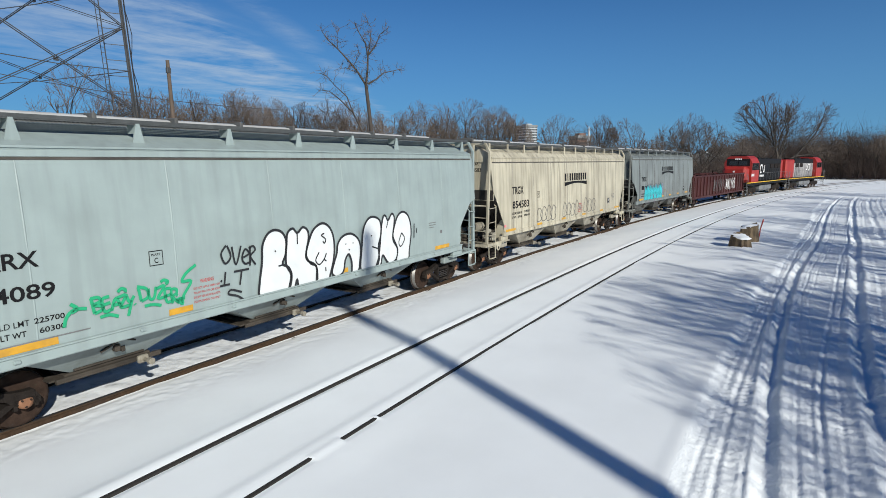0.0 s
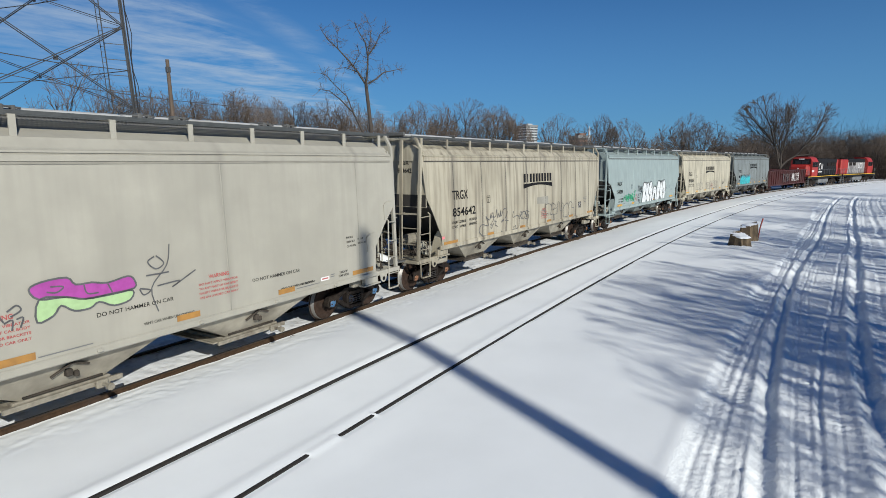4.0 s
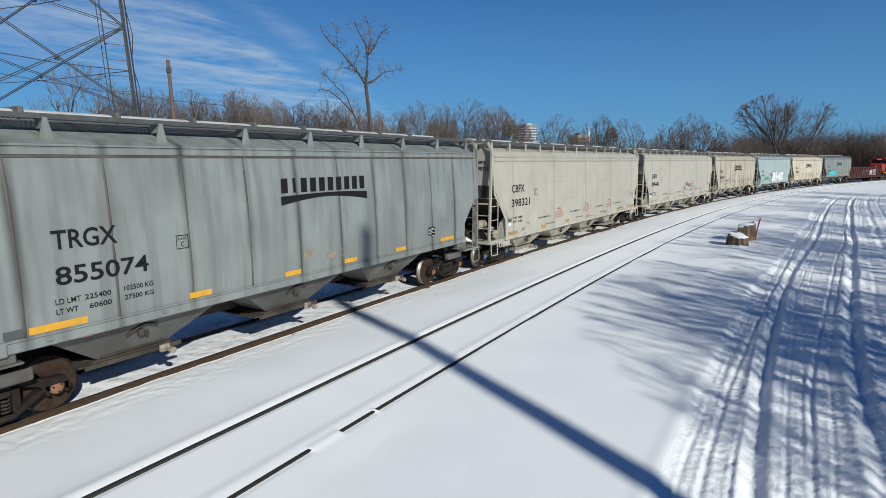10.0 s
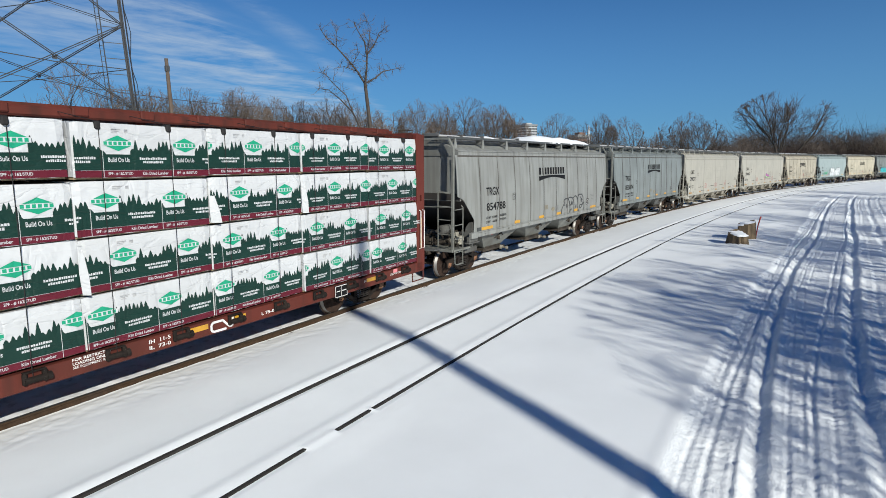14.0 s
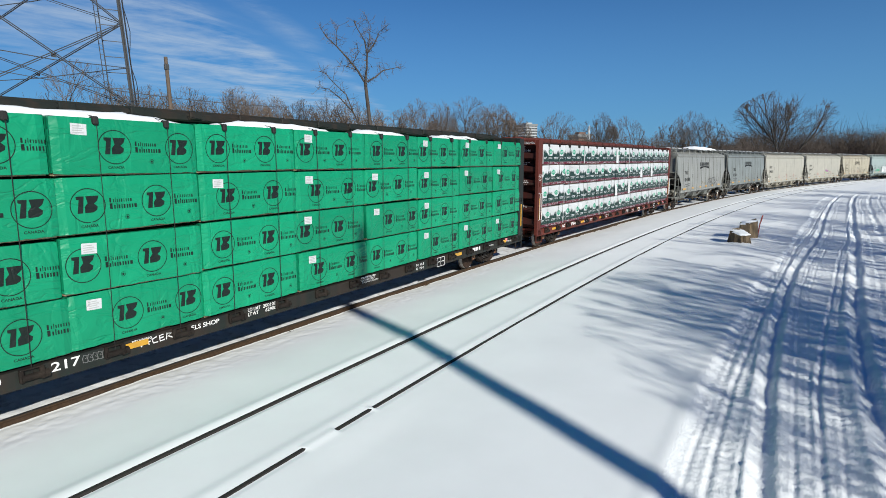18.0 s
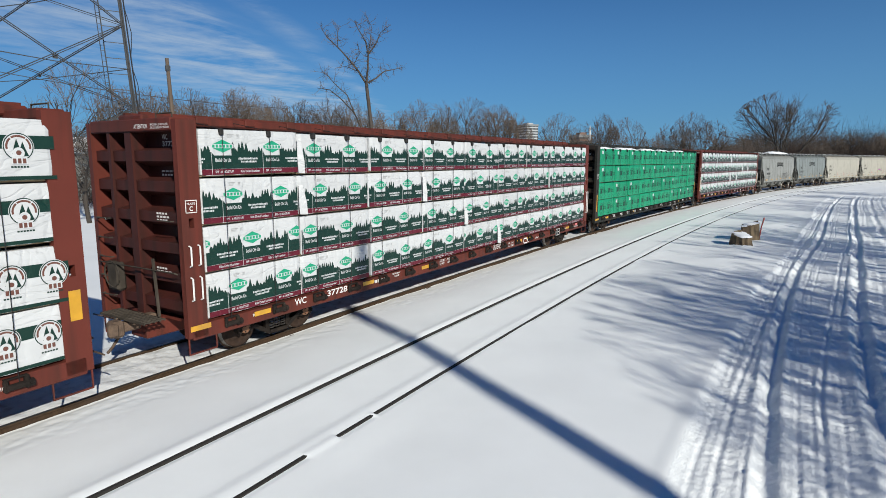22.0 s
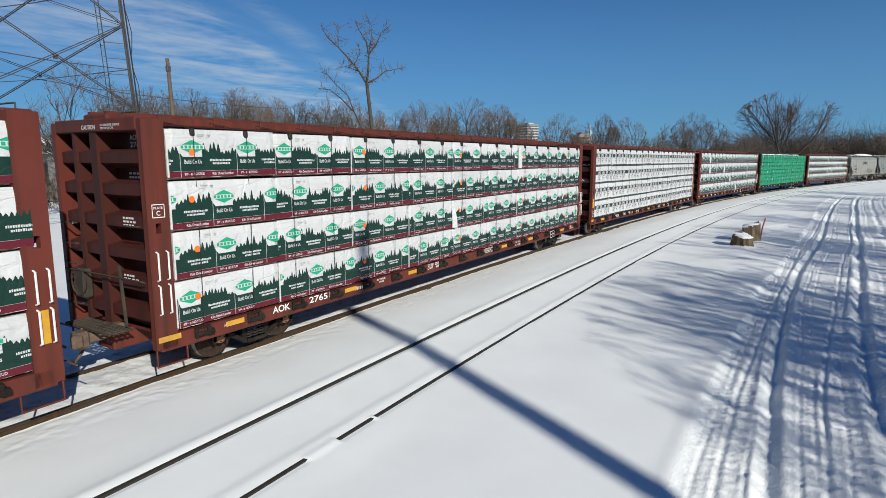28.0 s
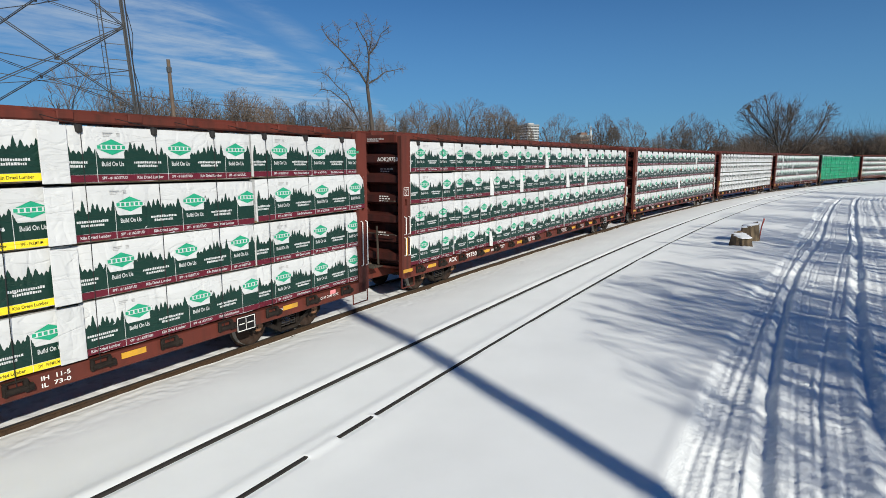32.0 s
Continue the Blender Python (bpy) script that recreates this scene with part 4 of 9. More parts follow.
            g.tube([(post_x(1.05), s * 1.55, 1.05), (post_x(1.05), s * 1.57, 0.60), (X(-0.0), s * 1.57, 0.56), (X(-0.37), s * 1.57, 0.56)], 0.02, 6)
            g.box(min(X(0.06), X(-0.37)), max(X(0.06), X(-0.37)), min(s * 1.53, s * 1.61), max(s * 1.53, s * 1.61), 0.55, 0.565)
            for z in (0.98, 1.43, 1.90, 2.42):
                g.tube([(post_x(z), s * 1.53, z - 0.02), (X(-0.37), s * 1.57, z)], 0.015, 5)
            part("side_ladder", g, frames_mat, car)
            # ladder on the end
            g = G()
            a = 0.93
            g.tube([(X(0.19), s * a, 1.15), (X(0.19), s * a, 3.0 if kind == "T" else 2.5), (X(0.05), s * a, 3.02 if kind == "T" else 2.52)], 0.019, 6)
            if kind == "T":
                g.beam((X(0.19), s * a, 3.0), (post_x(2.95), s * 1.45, 2.95), 0.03, 0.05)
            for z in (1.58, 2.07, 2.52):
                g.tube([(X(0.19), s * a, z), (post_x(z), s * 1.46, z - 0.02)], 0.015, 5)
            part("end_ladder", g, frames_mat, car)
        g = G()
        bx(g, top - 0.04, top + 0.04, -1.30, 1.30, 4.70, 4.77, 0.012)
        part("end_beam", g, frames_mat, car)
        # crossover walkway at the roof end
        g = G()
        a, b = sorted((X(-0.32), X(top + 0.10)))
        for xg in np.linspace(a, b, 8):
            g.box(xg - 0.01, xg + 0.01, 0.15, 1.26, 4.775, 4.80)
        for yg in np.linspace(0.16, 1.24, 16):
            g.box(a, b, yg - 0.01, yg + 0.01, 4.778, 4.796)
        part("crossover_walkway", g, GRATING, car)
        for y in (0.22, 1.22):
            g = G()
            g.plate([(X(-0.2), 4.42), (X(-0.2), 4.74), (X(top), 4.74)][::-e], y - 0.012, y + 0.012)
            part("walkway_bracket", g, frames_mat, car)
        if kind == "T":
            g = G()
            g.beam((X(0.14), 0.0, 0.98), (X(0.10), 0.0, 4.70), 0.26, 0.09, up=(1, 0, 0))
            part("end_post", g, frames_mat, car)
        else:
            for s in (-1, 1):
                g = G()
                g.beam((X(0.14), s * 0.82, 1.02), (X(-0.02), s * 0.78, 4.70), 0.09, 0.06, up=(1, 0, 0))
                part("end_post", g, frames_mat, car)
        # platform: side beams, end beam and a walkway of open grating
        g = G()
        zp = 1.00
        for s in (-1, 1):
            bx(g, -0.90, 0.17, s * 1.52 - 0.05, s * 1.52 + 0.05, zp, zp + (0.12 if kind != "T" else 0.07), 0.015)
        bx(g, 0.08, 0.20, -1.52, 1.52, zp - 0.02, zp + 0.08, 0.015)
        g.box(min(X(-0.80), X(-0.2)), max(X(-0.80), X(-0.2)), -1.5, 1.5, zp + 0.03, zp + 0.045)
        part("end_platform", g, frames_mat, car)
        g = G()
        a, b = sorted((X(0.20), X(0.62)))
        for xg in np.linspace(a, b, 6):
            g.box(xg - 0.012, xg + 0.012, -1.05, 1.05, zp + 0.05, zp + 0.085)
        for yg in np.linspace(-1.04, 1.04, 26):
            g.box(a, b, yg - 0.011, yg + 0.011, zp + 0.053, zp + 0.08)
        part("brake_step", g, COAMING, car, "open steel grating step")
        g = G()
        for z, ya in ((2.50, 1.46),):
            g.tube([(X(0.20), -ya, z), (X(0.21), 0, z - 0.03), (X(0.20), ya, z)], 0.017, 6)
        part("hand_rail", g, frames_mat, car)
        # transverse web that closes the side sill, and the jacking pad below it
        for s in (-1, 1):
            g = G()
            prof = [(1.56, 1.02), (1.56, 1.90), (1.42, 1.88), (1.30, 1.72), (1.22, 1.45), (1.16, 1.20), (1.10, 1.02)]
            x0, x1 = sorted((X(-1.04), X(-1.07)))
            k = len(prof)
            g.add([(x0, s * p, z) for p, z in prof] + [(x1, s * p, z) for p, z in prof], [tuple(range(k)), tuple(range(2 * k - 1, k - 1, -1))] + [((i + 1) % k, i, i + k, (i + 1) % k + k) for i in range(k)])
            part("bolster_web", g, paint if not grey else BAY_GREY, car)
            g = G()
            bx(g, -1.42, -0.86, s * 1.50 - 0.07, s * 1.50 + 0.07, zs - 0.30, zs - 0.10, 0.02)
            bx(g, -1.50, -0.78, s * 1.50 - 0.10, s * 1.50 + 0.10, zs - 0.33, zs - 0.29, 0.01)
            part("jacking_pad", g, paint if not grey else BAY_GREY, car)
            if kind != "T":
                g = G()
                n = 12
                ring_ = [(X(-0.62) + 0.13 * math.cos(math.pi + math.pi * i / n), 0.93 + 0.13 * math.sin(math.pi + math.pi * i / n)) for i in range(n + 1)]
                g.plate([(X(-0.62) - 0.19, 1.06)] + ring_ + [(X(-0.62) + 0.19, 1.06)], s * 1.565 - 0.012, s * 1.565 + 0.012)
                eye = part("pull_plate", g, paint, car, "rounded pull plate with a hole")
                g = G()
                g.plate([(X(-0.62) + 0.055 * math.cos(2 * math.pi * i / 14), 0.90 + 0.055 * math.sin(2 * math.pi * i / 14)) for i in range(14)], s * 1.581 - 0.003, s * 1.581 + 0.003)
                part("pull_hole", g, BLACK, eye)
        for s in (-1, 1):
            g = G()
            bx(g, -1.7, -0.85, s * 1.30 - 0.09, s * 1.30 + 0.09, 0.80, 1.0, 0.03)
            part("bolster_end", g, grim, car)
        # brake gear on the platform
        g = G()
        g.tube([(X(-0.95), -0.62, 1.62), (X(-0.45), -0.62, 1.62), (X(-0.42), -0.62, 1.62)], [0.17, 0.17, 0.10], 14)
        g.tube([(X(-0.42), -0.62, 1.62), (X(-0.18), -0.62, 1.62)], 0.05, 8)
        part("brake_cylinder", g, grim, car, "grey brake cylinder")
        g = G()
        for yy, zz, w in ((-1.22, 1.34, 0.13), (-1.06, 1.46, 0.10), (-1.20, 1.22, 0.12), (-0.98, 1.26, 0.11)):
            bx(g, -0.86, -0.62, yy - w, yy + w, zz - 0.10, zz + 0.10, 0.045)
            bx(g, -0.64, -0.54, yy - w * 0.6, yy + w * 0.6, zz - 0.06, zz + 0.06, 0.03)
            for dy in (-0.7, 0.7):
                g.tube([(X(-0.60), yy + dy * w, zz + 0.06), (X(-0.52), yy + dy * w, zz + 0.06)], 0.018, 6)
        part("brake_valve", g, VALVE, car, "pale cast control valve on a pipe bracket")
        g = G()
        g.tube([(X(-0.9), 0.65, 1.36), (X(-0.2), 0.75, 1.38)], 0.15, 12)
        bx(g, -0.8, -0.4, -0.25, 0.15, 1.06, 1.42, 0.05)
        part("brake_reservoir", g, UNDER, car, "air reservoir and bracket")
        rsb = np.random.RandomState(int(half * 100) + e)
        for k in range(13):
            yy = -1.38 + 0.21 * k
            d = rsb.rand(4)
            g = G()
            g.tube([(X(-0.30 - 0.5 * d[0]), yy, 1.06), (X(-0.35 - 0.3 * d[1]), yy + 0.05, 1.25 + 0.3 * d[2]), (X(-0.45 - 0.4 * d[3]), yy + 0.22, 1.32 + 0.3 * d[1]), (X(-0.75), yy + 0.3 * d[0], 1.40 + 0.35 * d[3]), (X(-0.95), yy + 0.18, 1.5)], 0.013 + 0.008 * (k % 2), 5)
            part("brake_pipe", g, UNDER, car)
            if k % 2:
                g = G()
                bx(g, -0.75 - 0.2 * d[0], -0.55 - 0.2 * d[0], yy, yy + 0.15, 1.06, 1.18 + 0.28 * d[1], 0.03)
                part("brake_lever", g, UNDER, car)
        g = G()
        g.tube([(X(-0.12), -1.35, 1.22), (X(-0.12), 1.3, 1.26)], 0.024, 6)
        part("brake_rod", g, UNDER, car)
        g = G()
        g.tube([(X(-0.25), -1.25, 1.10), (X(-0.2), -1.1, 1.36), (X(-0.15), -0.75, 1.33), (X(-0.2), -0.55, 1.12)], 0.028, 6)
        part("brake_hose", g, UNDER, car)
        truck(car, e * (half - 1.25), cap)
    g = G()
    g.tube([(-half - 0.30, 0.75 + 0.27 * math.cos(2 * math.pi * a / 16), 1.85 + 0.27 * math.sin(2 * math.pi * a / 16)) for a in range(17)], 0.016, 5)
    for a in range(4):
        t0 = math.pi * a / 2 + 0.3
        g.tube([(-half - 0.28, 0.75, 1.85), (-half - 0.30, 0.75 + 0.27 * math.cos(t0), 1.85 + 0.27 * math.sin(t0))], 0.012, 4)
    part("brake_wheel", g, UNDER, car)
    couplers(car, half + 0.72)
    # reflective strips on the near sill
    xs = {"C": (-8.23, -5.29, -2.48, 0.33, 3.14, 5.6, 8.31), "T": (-5.95, -3.45, -1.05, 0.95, 3.16, 5.75), "R": (-6.85, -4.1, -1.37, 1.37, 4.1, 6.85)}[kind]
    for i, x in enumerate(xs):
        w = 0.42 if i in (0, len(xs) - 1) else 0.24
        for s in (-1, 1):
            y = s * (wall_y(kind, zs + 0.13) + 0.010)
            g = G()
            z0 = zs + {"C": 0.08, "R": 0.01, "T": 0.08}[kind]
            g.box(x - w, x + w, min(y, y - 0.008 * s), max(y, y - 0.008 * s), z0, z0 + 0.11)
            part("reflector", g, REFLECT_OLD if paint in (P_CREAM, P_BONE) else REFLECT, car, "yellow reflective strip")
    return car


def lin(a, b, n):
    return [a + (b - a) * i / (n - 1) for i in range(n)]


car_g1 = hopper("hopper_car", "grey covered hopper car with turquoise graffiti", 45.58, 7.91, "T", P_GREY, lin(-6.3, 6.3, 9), SEAM, (-4.5, -0.72, 3.05), zs=1.48)
car_583 = hopper("hopper_car", "cream covered hopper car with rust-streaked roof edge", 27.80, 8.41, "R", P_CREAM_LIGHT, lin(-6.6, 6.6, 8), SEAM_LIGHT, (-4.58, -0.68, 3.22), zs=1.40)
car_blue = hopper("hopper_car", "pale blue covered hopper car with bubble-letter graffiti", 10.09, 7.96, "T", P_BLUE, lin(-5.8, 5.8, 6), P_BLUE, (-4.5, -0.72, 3.05), zs=1.33)
car_642 = hopper("hopper_car", "weathered cream covered hopper car, dirt streaked", -7.81, 8.40, "R", P_CREAM, lin(-6.6, 6.6, 8), SEAM, (-4.58, -0.68, 3.22), zs=1.40)
car_442 = hopper("hopper_car", "long bone-white covered hopper car with small pink tag", -27.52, 9.87, "C", P_BONE, lin(-8.2, 8.2, 5), SEAM_LIGHT, (-6.5, -2.7, 1.1, 4.9), "blue")
car_321 = hopper("hopper_car", "long bone-white covered hopper car with blue bearing caps", -48.77, 9.86, "C", P_BONE, lin(-8.2, 8.2, 5), SEAM_LIGHT, (-6.5, -2.7, 1.1, 4.9), "blue")
car_074 = hopper("hopper_car", "grey covered hopper car with dark rib stains", -67.87, 7.96, "T", P_GREY, lin(-6.42, 6.26, 10), SEAM, (-4.5, -0.72, 3.05), zs=1.48)
car_788 = hopper("hopper_car", "old grey covered hopper car with snow on its roof", -85.27, 7.98, "T", P_GREY_OLD, lin(-6.42, 6.26, 10), SEAM, (-4.5, -0.72, 3.05), zs=1.48)


# ---------------------------------------------------------------- centre-beam lumber cars
WRAP_WHITE = material("white_lumber_wrap", (0.53, 0.54, 0.55), 0.45, vary=0.07, grain=2, crease=0.11, spec=0.3, per_object=0.05)
WRAP_GREEN = material("green_lumber_wrap", (0.004, 0.245, 0.120), 0.42, vary=0.14, grain=1.5, crease=0.11, spec=0.3, per_object=0.10)
WRAP_YELLOW = material("yellow_print", (0.80, 0.62, 0.03), 0.45, vary=0.05, crease=0.11, spec=0.3)
PRINT_DARK = material("dark_green_print", (0.007, 0.032, 0.024), 0.42, vary=0.12, grain=2, crease=0.11, spec=0.3)
PRINT_LOGO = material("bright_green_print", (0.012, 0.30, 0.17), 0.42, vary=0.08, crease=0.11, spec=0.3)
PRINT_RED = material("maroon_print", (0.110, 0.011, 0.022), 0.42, vary=0.1, grain=2, crease=0.11, spec=0.3)
PRINT_BLACK = material("black_print", (0.010, 0.016, 0.014), 0.45, vary=0.1, crease=0.11, spec=0.3)
PRINT_BROWN = material("brown_print", (0.13, 0.050, 0.036), 0.45, vary=0.1, bump=0.2)
PRINT_WHITE = material("white_print", (0.53, 0.54, 0.55), 0.45, vary=0.04, crease=0.11, spec=0.3)
PRINT_GREY = material("grey_stencil", (0.38, 0.38, 0.38), 0.5, vary=0.1, bump=0)
ORANGE = material("orange_dot", (0.90, 0.16, 0.02), 0.5, vary=0.05, bump=0)
SAWN = material("sawn_lumber_ends", (0.36, 0.27, 0.16), 0.8, vary=0.3, grain=9, bump=0.3)
STRAP = material("dark_tie_down_cable", (0.012, 0.011, 0.011), 0.8, vary=0.2, bump=0)

TEXTS = {}


def text_mesh(body, spacing=1.0):
    """Flat outline of a text in the built-in font, scaled to a height of 1 and starting at 0."""
    if (body, spacing) not in TEXTS:
        cu = bpy.data.curves.new("text", "FONT")
        cu.body, cu.resolution_u, cu.space_character, cu.offset = body, 3, spacing, 0.004 if "M" in body else 0.016
        ob = bpy.data.objects.new("text", cu)
        me = bpy.data.meshes.new_from_object(ob)
        v = np.array([tuple(p.co) for p in me.vertices])
        v[:, :2] -= v[:, :2].min(0)
        h = v[:, 1].max()
        TEXTS[(body, spacing)] = ([(float(a / h), float(b / h)) for a, b, _ in v], [tuple(p.vertices) for p in me.polygons], float(v[:, 0].max() / h))
        bpy.data.objects.remove(ob)
        bpy.data.meshes.remove(me)
    return TEXTS[(body, spacing)]


def write(g, body, x, z, height, y, width=None, mat=0, spacing=1.0):
    """Adds a text on the plane y (a number, or a function of z), its lower left corner at x, z."""
    v, f, w = text_mesh(body, spacing)
    sx = (width / w) if width else height
    pts = []
    for a, b in v:
        zz = z + b * height
        pts.append((x + a * sx, y(zz) if callable(y) else y, zz))
    g.add(pts, f, mat)
    return w * sx


def flat(g, poly, y, mat=0):
    g.add([(a, y(b) if callable(y) else y, b) for a, b in poly], [tuple(range(len(poly)))], mat)


def cut_z(poly, lim, sgn):
    """Keeps the part of a polygon above (sgn 1) or below (sgn -1) a level."""
    out = []
    for i, p in enumerate(poly):
        r = poly[i - 1]
        ip, ir = sgn * (p[1] - lim) >= 0, sgn * (r[1] - lim) >= 0
        if ip != ir:
            t = (lim - r[1]) / (p[1] - r[1])
            out.append((r[0] + t * (p[0] - r[0]), lim))
        if ip:
            out.append(p)
    return out


def fill(g, poly, y, mat=0, step=0.10):
    """A filled shape on a bent side sheet, laid in narrow bands."""
    z0, z1 = min(p[1] for p in poly), max(p[1] for p in poly)
    n = max(1, int((z1 - z0) / step))
    for i in range(n):
        band = cut_z(cut_z(poly, z0 + (z1 - z0) * i / n, 1), z0 + (z1 - z0) * (i + 1) / n, -1)
        if len(band) > 2:
            flat(g, band, y, mat)


def disc(g, x, z, r, y, mat=0, n=20, squash=1.0):
    flat(g, [(x + r * squash * math.cos(2 * math.pi * i / n), z + r * math.sin(2 * math.pi * i / n)) for i in range(n)], y, mat)


def ring(g, x, z, r0, r1, y, mat=0, n=20):
    a = [(math.cos(2 * math.pi * i / n), math.sin(2 * math.pi * i / n)) for i in range(n)]
    v = [(x + r0 * c, y, z + r0 * s) for c, s in a] + [(x + r1 * c, y, z + r1 * s) for c, s in a]
    g.add(v, [((i + 1) % n, i, i + n, (i + 1) % n + n) for i in range(n)], mat)


BW, BH, BD = 2.46, 0.895, 1.22      # a bundle of lumber: length, height, depth
YF = -0.004                        # print stands this far off the wrap


def clip_x(poly, x0, x1):
    """The part of a polygon between two uprights."""
    for lim, sgn in ((x0, 1), (x1, -1)):
        out = []
        for i, p in enumerate(poly):
            r = poly[i - 1]
            ip, ir = sgn * (p[0] - lim) >= 0, sgn * (r[0] - lim) >= 0
            if ip != ir:
                t = (lim - r[0]) / (p[0] - r[0])
                out.append((lim, r[1] + t * (p[1] - r[1])))
            if ip:
                out.append(p)
        poly = out
        if len(poly) < 3:
            return []
    return poly


def put(g, poly, y, mat):
    poly = clip_x(poly, 0.015, BW - 0.015)
    if poly:
        flat(g, poly, y, mat)


def forest_print(phase, premium, rs):
    """White wrap with a dark wood, green lozenges and a coloured foot band. Slots: dark, logo, band, white, grey, black."""
    g = G()
    put(g, [(0, 0.145), (BW, 0.145), (BW, 0.40), (0, 0.40)], YF, 0)
    put(g, [(0, 0.03), (BW, 0.03), (BW, 0.14), (0, 0.14)], YF, 2)
    period = 1.24
    x = -period + phase
    while x < BW:
        # the wood: a row of firs, cut as one skyline
        firs, tx = [], x + 0.44
        while tx < x + 1.18:
            firs.append((tx, 0.49 + 0.20 * rs.rand(), 0.062 + 0.034 * rs.rand()))
            tx += 0.058 + 0.040 * rs.rand()

        def top(u):
            best = 0.40 + 0.06 * min(1.0, max(0.0, (u - x - 0.40) / 0.05), max(0.0, (x + 1.24 - u) / 0.05))
            for c, hgt, w in firs:
                for k in range(4):
                    wk, zb, zt = w * (1 - 0.23 * k), 0.40 + (hgt - 0.40) * (k + 0.3) / 4.4, min(hgt, 0.40 + (hgt - 0.40) * (k + 1.5) / 4.4)
                    if k == 3:
                        zt = hgt
                    if abs(u - c) < wk:
                        best = max(best, zt - (zt - zb) * abs(u - c) / wk)
            return best

        cols = [x + 0.40 + 0.84 * i / 120 for i in range(121)]
        for a, b in zip(cols[:-1], cols[1:]):
            put(g, [(a, 0.40), (b, 0.40), (b, top(b)), (a, top(a))], YF, 0)
        # lozenge with a white bar of letters
        cx = x + 0.20
        put(g, [(cx - 0.25, 0.55), (cx, 0.455), (cx + 0.25, 0.55), (cx + 0.25, 0.60), (cx, 0.705), (cx - 0.25, 0.60)], YF - 0.002, 1)
        put(g, [(cx - 0.255, 0.54), (cx + 0.255, 0.54), (cx + 0.255, 0.615), (cx - 0.255, 0.615)], YF - 0.003, 3)
        for k in range(6):
            a = cx - 0.235 + k * 0.08
            put(g, [(a, 0.55), (a + 0.055, 0.55), (a + 0.055, 0.605), (a, 0.605)], YF - 0.0045, 1)
        if 0.03 < x - 0.0 and x + 0.42 < BW - 0.02:
            write(g, "Build On Us", x + 0.02, 0.275, 0.075, YF - 0.002, 0.36, 3)
        # address and number, as bars
        for za, xa, xb in ((0.318, 0.56, 1.04), (0.258, 0.62, 0.98)):
            a = x + xa
            while a < x + xb:
                w = 0.016 + 0.016 * rs.rand()
                hh = 0.030 + 0.012 * rs.rand()
                put(g, [(a, za), (a + w, za), (a + w, za + hh), (a, za + hh)], YF - 0.002, 3)
                a += w + 0.009
        put(g, [(x - 0.065, 0.03), (x - 0.057, 0.03), (x - 0.057, 0.62), (x - 0.065, 0.62)], YF - 0.002, 3)
        band = ("SPF - PREMIUM", 0.30) if premium else ("SPF - # 1&2/STUD", 0.42)
        if x + 0.0 > 0.03 and x + band[1] < BW - 0.02:
            write(g, band[0], x + 0.01, 0.062, 0.05, YF - 0.002, band[1], 5 if premium else 3)
        if x + 0.55 > 0.03 and x + 1.12 < BW - 0.02:
            write(g, "Kiln Dried Lumber", x + 0.60, 0.062, 0.05, YF - 0.002, 0.48, 5 if premium else 3)
        x += period
    # stencilled grade mark
    for k in range(3):
        put(g, [(0.62, 0.80 - k * 0.028), (0.62 + 0.16 - 0.03 * k, 0.80 - k * 0.028), (0.62 + 0.16 - 0.03 * k, 0.812 - k * 0.028), (0.62, 0.812 - k * 0.028)], YF, 4)
        put(g, [(0.84, 0.80 - k * 0.022), (0.90, 0.80 - k * 0.022), (0.90, 0.81 - k * 0.022), (0.84, 0.81 - k * 0.022)], YF, 4)
    return g


